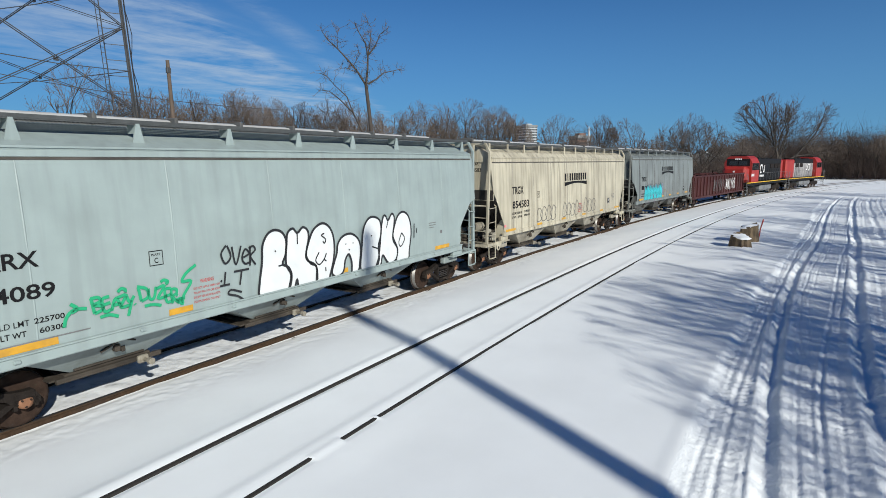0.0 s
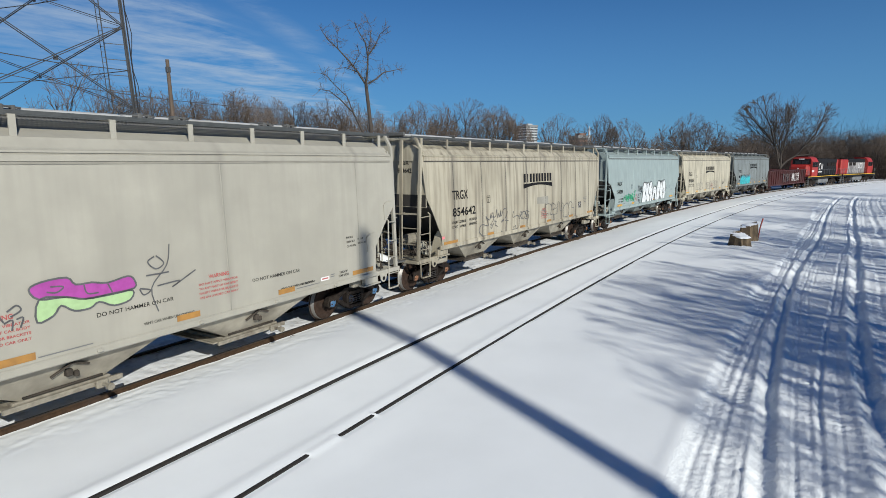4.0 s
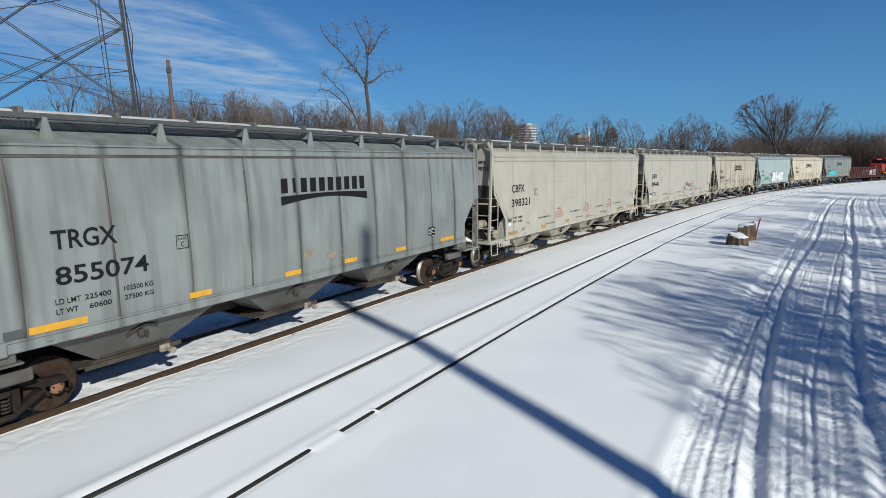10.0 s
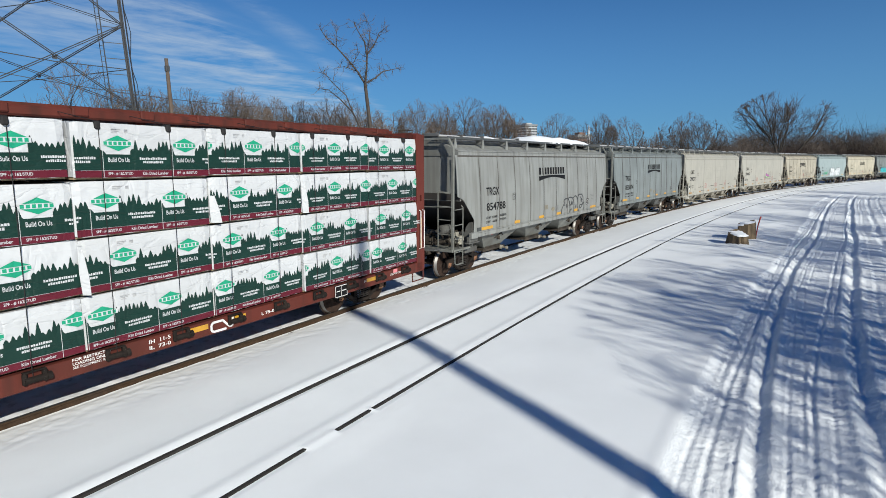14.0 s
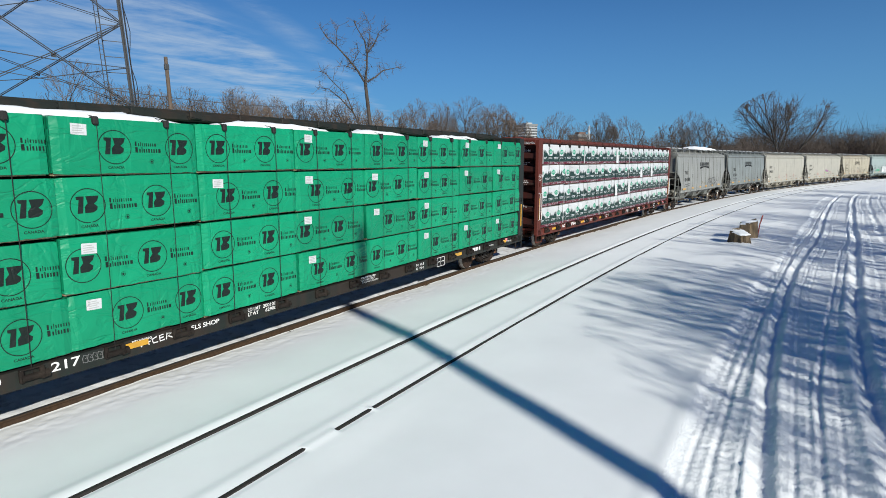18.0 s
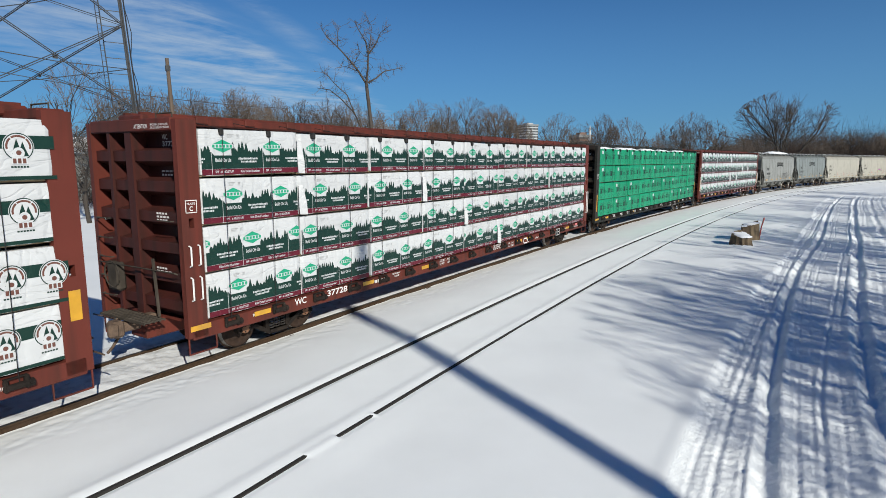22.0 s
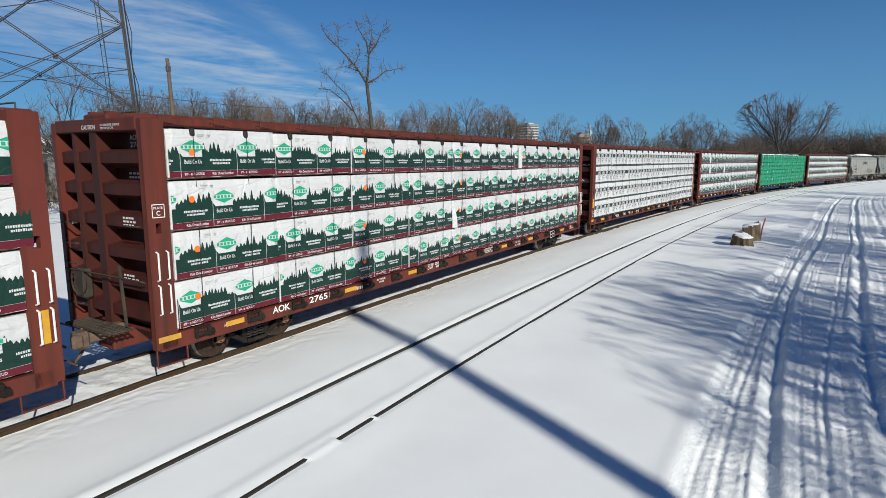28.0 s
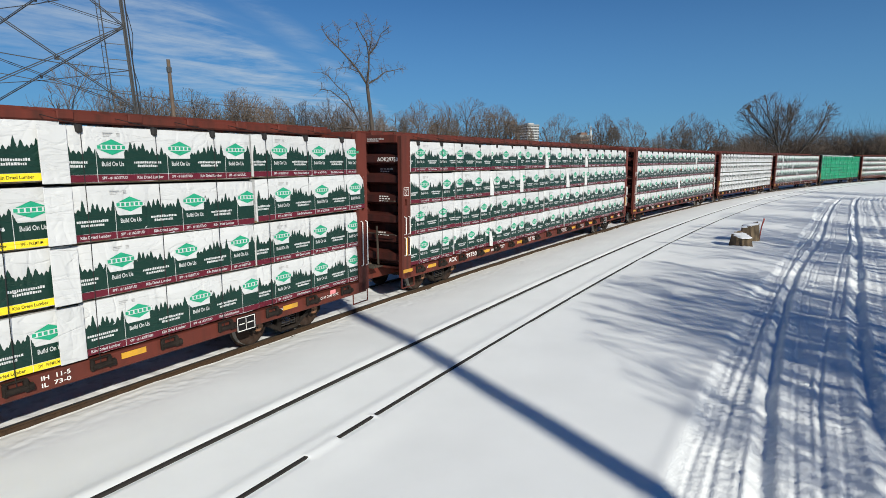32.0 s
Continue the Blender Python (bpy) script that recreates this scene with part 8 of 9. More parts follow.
# thin outlined letters and scribbles on the cream cars
scrawl(car_642, "R", GREY_SPRAY, 0.026, [(-4.50, 2.14), (-4.40, 2.05), (-4.21, 1.98), (-4.10, 2.23), (-4.13, 2.06), (-3.96, 2.23), (-3.91, 2.06), (-3.73, 2.09), (-3.66, 2.32), (-3.59, 2.00), (-3.50, 2.17), (-3.41, 2.01), (-3.33, 2.27), (-3.31, 2.03), (-3.10, 2.28), (-2.86, 2.28)])
scrawl(car_642, "R", GREY_SPRAY, 0.026, [(-4.50, 2.13), (-4.37, 1.93), (-4.32, 1.77), (-4.70, 1.85), (-4.87, 1.83), (-4.97, 1.74), (-4.99, 1.65), (-4.93, 1.56), (-4.74, 1.46), (-4.45, 1.42)])
scrawl(car_642, "R", GREY_SPRAY, 0.026, [(-4.11, 2.04), (-3.97, 2.07), (-3.92, 1.98), (-4.09, 1.83), (-4.15, 1.80), (-4.00, 1.77), (-3.91, 1.83), (-4.05, 1.66), (-4.14, 1.72)])
scrawl(car_642, "R", GREY_SPRAY, 0.026, [(-3.87, 1.91), (-3.70, 1.87), (-3.80, 1.77), (-3.57, 1.68)])
scrawl(car_642, "R", GREY_SPRAY, 0.026, [(-3.32, 1.80), (-3.13, 1.91), (-3.09, 1.86), (-3.23, 1.84)])
scrawl(car_642, "R", GREY_SPRAY, 0.026, [(-2.90, 1.76), (-2.93, 1.45), (-3.12, 1.40), (-3.30, 1.49)])
scrawl(car_642, "R", GREY_SPRAY, 0.026, [(-2.75, 2.18), (-2.99, 1.88), (-2.68, 1.82)])
scrawl(car_642, "R", GREY_SPRAY, 0.026, [(-2.24, 2.16), (-2.31, 1.92), (-2.07, 1.95), (-1.82, 1.94), (-1.73, 1.82), (-1.75, 1.53), (-1.94, 1.44), (-2.32, 1.45)])
scrawl(car_642, "R", GREY_SPRAY, 0.026, [(-2.25, 1.51), (-2.18, 1.56)])
scrawl(car_642, "R", GREY_SPRAY, 0.026, [(-2.13, 1.53), (-2.05, 1.58), (-2.10, 1.46)])
scrawl(car_642, "R", GREY_SPRAY, 0.026, [(-1.67, 1.81), (-1.66, 2.05), (-1.52, 2.07), (-1.53, 1.95), (-1.65, 1.95), (-1.48, 1.80)])
scrawl(car_642, "R", GREY_SPRAY, 0.026, [(-1.46, 1.82), (-1.44, 2.05), (-1.19, 2.05), (-1.20, 1.82), (-1.45, 1.81)])
scrawl(car_642, "R", GREY_SPRAY, 0.026, [(-0.77, 2.01), (-1.06, 2.10), (-1.12, 1.96), (-0.86, 1.90), (-0.89, 1.74), (-1.17, 1.78)])
scrawl(car_642, "R", GREY_SPRAY, 0.026, [(-1.07, 1.90), (-1.00, 1.83)])
scrawl(car_642, "R", GREY_SPRAY, 0.026, [(-0.99, 1.89), (-1.07, 1.84)])
scrawl(car_642, "R", GREY_SPRAY, 0.026, [(0.71, 1.71), (0.89, 2.12), (1.15, 2.22), (1.48, 2.18), (1.61, 2.08), (1.56, 1.85)])
scrawl(car_642, "R", GREY_SPRAY, 0.026, [(1.61, 2.08), (1.68, 2.23), (2.03, 2.12), (1.99, 2.01), (1.74, 1.90), (2.25, 1.97), (2.24, 1.71), (1.94, 1.70), (1.97, 1.46), (1.86, 1.50), (1.84, 1.72), (1.52, 1.72), (1.53, 1.83)])
scrawl(car_642, "R", GREY_SPRAY, 0.026, [(1.03, 1.70), (1.06, 1.79), (1.23, 1.79), (1.22, 1.70)])
scrawl(car_642, "R", GREY_SPRAY, 0.026, [(2.24, 1.76), (2.33, 2.18), (2.55, 2.20), (2.62, 1.85), (2.78, 1.83), (2.86, 2.12), (3.02, 2.12), (3.01, 1.80)])
scrawl(car_642, "R", GREY_SPRAY, 0.026, [(3.09, 1.51), (3.06, 1.92), (3.52, 2.12), (3.78, 1.88), (3.68, 1.51), (3.09, 1.49)])
scrawl(car_642, "R", GREY_SPRAY, 0.026, [(3.73, 1.89), (3.87, 2.16), (4.18, 2.07), (4.13, 1.87), (4.41, 1.84)])
g = G()
fill(g, [(0.05, 2.56), (1.26, 2.57), (1.26, 2.23), (0.03, 2.29)], face_y("R", 0.006))
part("buffed_patch", g, BUFFED, car_642, "rubbed pale grey patch")
rs = np.random.RandomState(44)
for x0, x1, z0, hh in ((-4.4, -2.3, 1.55, 0.58), (-1.5, 0.6, 1.55, 0.56), (1.3, 3.1, 1.55, 0.62)):
    n = max(2, int((x1 - x0) / 0.46))
    w = (x1 - x0) / n
    for i in range(n):
        x, j1, j2 = x0 + w * i, 0.10 * rs.rand(), 0.14 * rs.rand()
        c = curve_pts([(x, z0 + j1), (x + w * 0.08, z0 + hh * 0.8), (x + w * 0.4, z0 + hh + j2), (x + w * 0.85, z0 + hh * 0.82), (x + w * 0.66, z0 + hh * 0.5), (x + w * 0.92, z0 + hh * 0.2), (x + w * 0.45, z0 - 0.05 + j1)], 4, True)
        g = G()
        ribbon(g, c, 0.026, face_y("R", 0.012), 0, True)
        part("graffiti_line", g, GREY_SPRAY, car_583)
for car in (car_642, car_583):
    warning(car, "R", 0.42, 1.62, 0.68)
# turquoise piece on the first grey car: jagged letters on a pink shade
for k, x in enumerate((-5.4, -4.75, -4.05, -3.3, -2.6, -1.95)):
    up_ = 0.10 * (k % 2)
    c = [(x, 1.45 + up_), (x + 0.05, 2.15 + up_), (x + 0.30, 2.55 + 0.5 * up_), (x + 0.42, 2.2), (x + 0.68, 2.5 + up_), (x + 0.74, 1.9), (x + 0.60, 1.75), (x + 0.78, 1.42 + up_), (x + 0.45, 1.55), (x + 0.30, 1.38)]
    for dx, dz2, lift, mat, nm in ((0.07, -0.06, 0.009, PINK_SPRAY, "graffiti_shade"), (0.0, 0.0, 0.012, TURQ, "graffiti_letter")):
        g = G()
        fill(g, [(a + dx, b + dz2) for a, b in c], face_y("T", lift))
        part(nm, g, mat, car_g1)
    g = G()
    ribbon(g, c, 0.045, face_y("T", 0.016), 0, True)
    ribbon(g, [(x + 0.25, 1.75), (x + 0.34, 2.05), (x + 0.48, 1.8)], 0.035, face_y("T", 0.016))
    part("graffiti_outline", g, BLACK_SPRAY, car_g1)
# old snow
snow_cap(car_788, -1.0, 7.1, -1.36, 1.05, 4.79, 0.36, 3)
snow_cap(car_788, -4.5, -2.2, -0.5, 0.6, 4.80, 0.2, 4)
snow_cap(car_442, -10.55, -9.95, -0.75, 0.75, 1.08, 0.19, 5)
snow_cap(car_321, -10.5, -9.95, -0.85, 0.55, 1.08, 0.18, 6)
snow_cap(car_642, -9.05, -8.5, -0.75, 0.65, 1.08, 0.16, 7)
snow_cap(car_blue, -8.6, -8.1, -0.55, 0.45, 1.08, 0.15, 9)

# ---------------------------------------------------------------- lettering on the lumber cars
SILL_Y = -1.508
LETTER_SHIFT = {C1: 0.10, C2: 0.15, C3: 0.20, C4: 0.23, C5: 0.10, C6: 0.30, C7: 0.43}
CB_HALF = {C5: 11.37, C6: 11.41, C7: 11.41}


def sill_text(car, name, items, mat=WHITETEXT, y=SILL_Y):
    for body, x, z, h, w in items:
        g = G()
        write(g, body, x - LETTER_SHIFT[car], z, h, y, w)
        part(name, g, mat, car)


def post_plate(car, x, z, s=0.24):
    g = G()
    y = -1.508
    for a, b, c, d in ((x, x + s, z, z + 0.014), (x, x + s, z + s - 0.014, z + s), (x, x + 0.014, z, z + s), (x + s - 0.014, x + s, z, z + s)):
        flat(g, [(a, c), (b, c), (b, d), (a, d)], y)
    write(g, "PLATE", x + 0.035, z + s * 0.64, s * 0.16, y, s * 0.7)
    write(g, "C", x + s * 0.34, z + s * 0.16, s * 0.36, y, s * 0.3)
    part("plate_mark", g, WHITETEXT, car)


def back_text(car, name, items):
    """White lettering on the rear bulkhead's plate and top beam."""
    for body, y0, z, h, w, x in items:
        g = G()
        v, f, tw = text_mesh(body)
        g.add([(x, y0 - a * w / tw, z + b * h) for a, b in v], f)
        part(name, g, WHITETEXT, car)


for car, rep, num, x1, x2, plate_z in ((C1, "WC", "37846", -8.66, -7.6, 3.10), (C2, "BCOL", "730 217", -8.81, -7.4, 3.05), (C3, "WC", "37728", -8.66, -7.6, 3.10), (C4, "NOKL", "734 293", -7.50, -5.82, 1.13), (C5, "AOK", "27651", -8.60, -7.5, 3.10), (C6, "AOK", "29750", -8.60, -7.5, 3.10), (C7, "AOK", "", -8.6, -7.5, 3.05)):
    sill_text(car, "reporting_mark", [(rep, x1, 0.80, 0.15, {2: 0.36, 3: 0.5, 4: 0.64}[len(rep)])])
    if num:
        if len(num) == 5:
            sill_text(car, "car_number", [(num, x2, 0.80, 0.15, 0.72)])
        elif car is C4:
            sill_text(car, "car_number", [("734", -6.19, 0.80, 0.15, 0.44)])
            sill_text(car, "car_number", [("293", -5.33, 0.80, 0.15, 0.46)])
        else:
            sill_text(car, "car_number", [("730", -7.35, 0.79, 0.15, 0.43)])
            sill_text(car, "car_number", [("217", -6.26, 0.79, 0.15, 0.43)])
    sill_text(car, "stencil", [("JACK HERE", -9.85, 0.82, 0.06, 0.42), ("JACK HERE", 8.6, 0.82, 0.06, 0.38)])
    sill_text(car, "stencil", [("2 INCH HF COMP SHOES", 9.80, 0.80, 0.06, 0.78)])
    xi = 2.47 if car in (C1, C3) else 3.78
    sill_text(car, "stencil", [("IH  11-5", xi, 0.84, 0.07, 0.42), ("IL  73-0", xi, 0.73, 0.07, 0.42)])
    if car in (C1, C3):
        sill_text(car, "stencil", [("L 75-0", 5.05, 0.76, 0.07, 0.36)])
        g = G()
        for a, b in (((4.02, 0.715), (3.72, 0.715)), ((3.72, 0.715), (3.67, 0.75)), ((3.67, 0.75), (3.67, 0.86)), ((3.67, 0.86), (3.72, 0.90)), ((3.72, 0.90), (3.94, 0.90)), ((3.94, 0.90), (4.10, 0.74)), ((4.10, 0.74), (4.17, 0.74)), ((4.17, 0.74), (4.19, 0.91))):
            g.beam((a[0], SILL_Y - 0.004, a[1]), (b[0], SILL_Y - 0.004, b[1]), 0.045, 0.006, up=(0, 1, 0))
        part("badge", g, WHITETEXT, car, "white bent-line badge")
    sill_text(car, "load_note", [("FOR RESTRICTED", 1.18, 0.91, 0.05, 0.62), ("LOADING ONLY", 1.18, 0.845, 0.05, 0.58), ("SEE EQUIPMENT REGISTER", 1.18, 0.78, 0.05, 0.75)])
    ld, lt, lx = {C2: ("200100", "62900", -2.5), C4: ("224000", "62000", -3.72)}.get(car, ("225100", "60900", -2.5))
    for zw, first, second in ((0.88, "LD LMT", ld), (0.785, "LT WT", lt)):
        sill_text(car, "weight_lettering", [(first, lx, zw, 0.075, 0.33 if "M" in first else 0.27)])
        sill_text(car, "weight_lettering", [(second, lx + (0.40 if len(second) > 5 else 0.46), zw, 0.075, 0.36 if len(second) > 5 else 0.30)])
    if car is not C4:
        sill_text(car, "stencil", [("RETAINING", -4.98, 0.89, 0.045, 0.36)])
        sill_text(car, "stencil", [("VALVE", -4.9, 0.82, 0.045, 0.22)])
        g = G()
        for k in range(9):
            if car is not C2:
                flat(g, [(-5.98 + 0.065 * k, 0.80), (-5.94 + 0.065 * k, 0.80), (-5.94 + 0.065 * k, 0.88), (-5.98 + 0.065 * k, 0.88)], SILL_Y)
        if car is not C2:
            part("owner_bars", g, WHITETEXT, car)
    if car is C2:
        # the railway's name as plain blocks, and two small tags
        for k in range(6):
            g = G()
            a = 7.05 + 0.12 * k
            flat(g, [(a, 0.81), (a + 0.10 - 0.04 * (k == 4), 0.81), (a + 0.10 - 0.04 * (k == 4), 0.93), (a, 0.93)], SILL_Y)
            part("name_block", g, WHITETEXT, car)
        for k in range(5):
            g = G()
            a = -5.94 + 0.078 * k
            ribbon(g, [(a, 0.80), (a + 0.06, 0.79), (a + 0.075, 0.84), (a + 0.03, 0.86), (a + 0.07, 0.90), (a + 0.01, 0.92), (a - 0.01, 0.86)], 0.011, lambda zz: SILL_Y, 0, True)
            part("graffiti_outline", g, GREYTEXT, car)
        for st in ([(-4.98, 0.79), (-4.86, 0.91), (-4.83, 0.79)], [(-4.94, 0.83), (-4.80, 0.85)], [(-4.68, 0.90), (-4.77, 0.87), (-4.75, 0.80), (-4.66, 0.80)], [(-4.55, 0.91), (-4.63, 0.90), (-4.62, 0.80), (-4.53, 0.81)], [(-4.62, 0.855), (-4.55, 0.86)], [(-4.50, 0.80), (-4.48, 0.91), (-4.40, 0.89), (-4.46, 0.855), (-4.36, 0.80)]):
            g = G()
            ribbon(g, st, 0.022, lambda zz: SILL_Y)
            part("graffiti_stroke", g, WHITETEXT, car)
        sill_text(car, "stencil", [("ELS SHOP", -3.83, 0.83, 0.09, 0.62)])
    rear = -CB_HALF.get(car, 11.54)
    post_plate(car, rear + 0.09, plate_z)
    XB, XP, XR = rear - 0.006, rear + 0.355, rear + 0.074
    if car in (C1, C3):
        back_text(car, "caution_lettering", [("ATTENTION", -0.21, 4.655, 0.08, 0.44, XB), ("IMPOSSIBLE DE MARCHER", -0.74, 4.70, 0.04, 0.55, XB), ("SUR LE DESSUS DU WAGON", -0.74, 4.645, 0.04, 0.58, XB)])
        back_text(car, "end_number", [(rep, -0.53, 4.46, 0.10, 0.17, XP), (num, -0.53, 4.33, 0.10, 0.44, XP)])
    else:
        back_text(car, "caution_lettering", [("CAUTION", 0.37, 4.65, 0.08, 0.46, XB), ("NO WALKING SURFACE", -0.27, 4.70, 0.04, 0.62, XB), ("ON TOP OF CAR", -0.27, 4.645, 0.04, 0.42, XB)])
        if car is C6:
            back_text(car, "end_number", [(rep + num, -0.56, 4.08, 0.12, 0.76, XR)])
        elif car is C4:
            back_text(car, "end_number", [("NOKL", -0.09, 3.77, 0.11, 0.46, XP), ("734293", -0.65, 3.77, 0.11, 0.62, XP)])
        elif num:
            back_text(car, "end_number", [(rep, -0.55, 4.46, 0.10, 0.32, XP), (num.replace(" ", ""), -0.55, 4.33, 0.10, 0.48, XP)])
    for yv, rows_z, xv in ((-0.45, (3.70, 3.77, 3.84), XP), (-0.62, (2.92, 2.985, 3.05), XR), (-0.50, (1.92, 1.985), XR)):
        for i, zv in enumerate(rows_z):
            wv = (0.42, 0.50, 0.36)[(i + int(zv * 10)) % 3]
            for k in range(4):
                ya, yb = yv - wv * k / 4, yv - wv * (k + 0.74) / 4
                g = G()
                g.add([(xv, ya, zv), (xv, yb, zv), (xv, yb, zv + 0.036), (xv, ya, zv + 0.036)], [(0, 1, 2, 3)])
                part("end_data", g, WHITETEXT, car)
    if car in (C3, C4, C5, C6, C7):
        g = G()
        g.box(rear + 0.04, rear + (0.32 if car is C4 else 0.48), -1.512, -1.503, 0.85, 0.95)
        part("reflector", g, REFLECT, car, "yellow reflective strip")
    for x in ((-9.58, -4.31, -1.0, 2.77, 6.86, 8.63, 9.87) if car is C4 else (-9.58, -6.04, -3.30, 3.48, 4.40, 8.94) if car in (C1, C3) else (-11.08, -10.1, -9.56, -4.91, 6.33, 9.87) if car is C2 else (-9.58, -6.04, -3.30, 2.77, 5.24, 8.94)):
        g = G()
        x -= LETTER_SHIFT[car]
        g.box(x - 0.22, x + 0.22, -1.512, -1.503, 0.81, 0.91)
        part("reflector", g, REFLECT, car, "yellow reflective strip")
    g = G()
    x = 4.78 if car is C2 else 7.42 - LETTER_SHIFT[car]
    g.box(x, x + 0.5, -1.509, -1.503, 0.62, 0.95, 0)
    for a, b, c, d in ((0.02, 0.48, 0.64, 0.655), (0.02, 0.48, 0.915, 0.93), (0.02, 0.035, 0.64, 0.93), (0.465, 0.48, 0.64, 0.93), (0.24, 0.25, 0.64, 0.93), (0.06, 0.2, 0.78, 0.80), (0.28, 0.44, 0.78, 0.80)):
        g.box(x + a, x + b, -1.513, -1.509, c, d, 1)
    part("lube_plate", g, [BLACK, WHITETEXT], car, "black inspection plate with white lines")
    g = G()
    flat(g, [(9.85, 0.86), (10.05, 0.86), (10.05, 0.96), (9.85, 0.96)], SILL_Y)
    part("defect_tag", g, PINKTAG, car)
for x0, x1 in ((-11.0, -8.3), (-7.9, -3.6), (-3.0, 0.4), (1.2, 3.6), (5.0, 8.2)):
    snow_cap(C2, x0, x1, -1.45, -0.5, 4.64, 0.16, int(x1 * 10) % 90)
snow_cap(C2, -12.0, -11.66, -0.7, 0.5, 1.03, 0.16, 12)
# bare ends of wrap folded over the last of the yellow-banded packs
for z in TIER:
    g = G()
    g.bevel_box(3.62, 4.02, -1.566, -1.548, z + 0.02, z + 0.89, 0.006)
    part("wrap_fold", g, WRAP_WHITE, C7, "bare white fold of wrap")
# loose flaps of torn wrap
rs = np.random.RandomState(12)
for car, n in ((C1, 6), (C3, 5), (C5, 2), (C6, 7), (C7, 5)):
    for _ in range(n):
        x, k = -11.06 + 2.483 * rs.randint(1, 9), rs.randint(0, 4)
        z = TIER[k]
        g = G()
        w, h = 0.05 + 0.09 * rs.rand(), 0.55 + 0.3 * rs.rand()
        a = [(x - 0.03, -1.50, z + h), (x - 0.03 + w * 0.6, -1.56, z + h), (x - 0.05, -1.52, z + h * 0.45), (x + w, -1.60, z + h * 0.4), (x - 0.02, -1.51, z + 0.03), (x + w * 1.4, -1.58, z + 0.02)]
        g.add(a, [(0, 2, 3, 1), (2, 4, 5, 3)])
        g.add([(p, q + 0.006, r) for p, q, r in a], [(1, 3, 2, 0), (3, 5, 4, 2)])
        part("loose_wrap", g, WRAP_WHITE, car, "torn flap of white wrap")


# ---------------------------------------------------------------- bare trees
def crown_tree(seed, height, radius, r0, fork, limbs, depth, twig, spread=0.62, rise=0.05):
    """A bare tree grown by forking: trunk, limbs, and finer branches down to twigs, which stop at a domed crown."""
    rs = np.random.RandomState(seed)
    wood, fine = G(), G()
    base = height * fork * 0.75
    size = np.array((radius, radius, (height - base) * 0.60))
    mid = np.array((0, 0, height - size[2]))

    def reach(p, d):
        """How far the crown goes on from p along d."""
        a, b = (p - mid) / size, d / size
        k = a @ b
        h = k * k - (b @ b) * (a @ a - 1)
        return (-k + math.sqrt(h)) / (b @ b) if h > 0 else 0.0

    def grow(p, d, length, r, level):
        n = 4 if level < 2 else 3 if level < 4 else 2 if level < depth else 1
        pts, dirs, q = [p], [d], d
        for _ in range(n):
            q = q + rs.randn(3) * (0.12 if level else 0.05) + np.array((0, 0, rise))
            q = q / np.linalg.norm(q)
            pts.append(pts[-1] + q * (length / n))
            dirs.append(q)
        last = level == depth
        rb = r * (0.55 if level else 0.8)
        (wood if level < 4 else fine).tube([Vector(v) for v in pts], [max(twig, r + (rb - r) * i / n) for i in range(n + 1)], 8 if level == 0 else 5 if level < 3 else 3, 0, False)
        if last:
            return
        kids = limbs if level == 0 else 4
        turn = rs.rand() * 6.28
        for k in range(kids):
            tip = k == kids - 1 and level > 0
            t = 1.0 if tip else (rs.uniform(0.75, 1.0) if level == 0 else rs.uniform(0.30, 0.98))
            i = min(n - 1, int(t * n))
            at = pts[i] + (pts[i + 1] - pts[i]) * (t * n - i)
            ax = dirs[i + 1]
            side = np.cross(ax, (0.3, 0.2, 1.0) if abs(ax[2]) < 0.9 else (1.0, 0, 0))
            side = side / np.linalg.norm(side)
            up = np.cross(side, ax)
            a = turn + k * (2.4 if level else 6.283 / kids) + rs.randn() * 0.25
            lean = 0.22 * rs.rand() if tip else spread * (rs.uniform(0.35, 1.6) if level == 0 else rs.uniform(0.75, 1.35))
            dd = ax * math.cos(lean) + (side * math.cos(a) + up * math.sin(a)) * math.sin(lean)
            room = reach(at, dd)
            want = height * rs.uniform(0.32, 0.46) if level == 0 else length * rs.uniform(0.52, 0.82)
            if room * 0.98 < want:
                want = room * rs.uniform(0.80, 0.98)
            if want > 0.12:
                grow(at, dd, want, max(twig, r * (0.72 if tip else 0.56)), level + 1)

    grow(np.array((0.0, 0.0, -0.4)), np.array((rs.randn() * 0.04, rs.randn() * 0.04, 1.0)), height * fork + 0.4, r0, 0)
    return mesh_of("trunk", wood, BARK, True), mesh_of("crown", fine, TWIG)


TREES = {}


def tree(kind, x, y, size=1.0, turn=0.0, label="bare leafless tree with a fine branching crown", z=-0.2):
    """Plants one of the grown kinds: trunk with limbs, and a crown of twigs."""
    t = thing("tree", label, "tree", "bare trees", at=pose(x, y, z, 0, 0, turn) @ Matrix.Scale(size, 4))
    part("trunk", TREES[kind][0], None, t)
    part("crown", TREES[kind][1], None, t)
    return t


TREES["round"] = crown_tree(11, 12, 4.2, 0.20, 0.20, 5, 6, 0.009)
TREES["vase"] = crown_tree(12, 14, 4.8, 0.22, 0.22, 4, 6, 0.009, 0.52)
TREES["tall"] = crown_tree(13, 15, 3.9, 0.20, 0.26, 4, 6, 0.009, 0.45)
TREES["bushy"] = crown_tree(14, 9, 3.8, 0.13, 0.12, 6, 6, 0.008, 0.66)
TREES["broad"] = crown_tree(29, 17, 10.8, 0.34, 0.17, 4, 6, 0.012, 0.60)
TREES["shade"] = crown_tree(16, 11, 3.2, 0.15, 0.36, 5, 5, 0.0095, 0.66)
TREES["shade_low"] = crown_tree(18, 11, 3.8, 0.15, 0.20, 5, 5, 0.0135, 0.66)
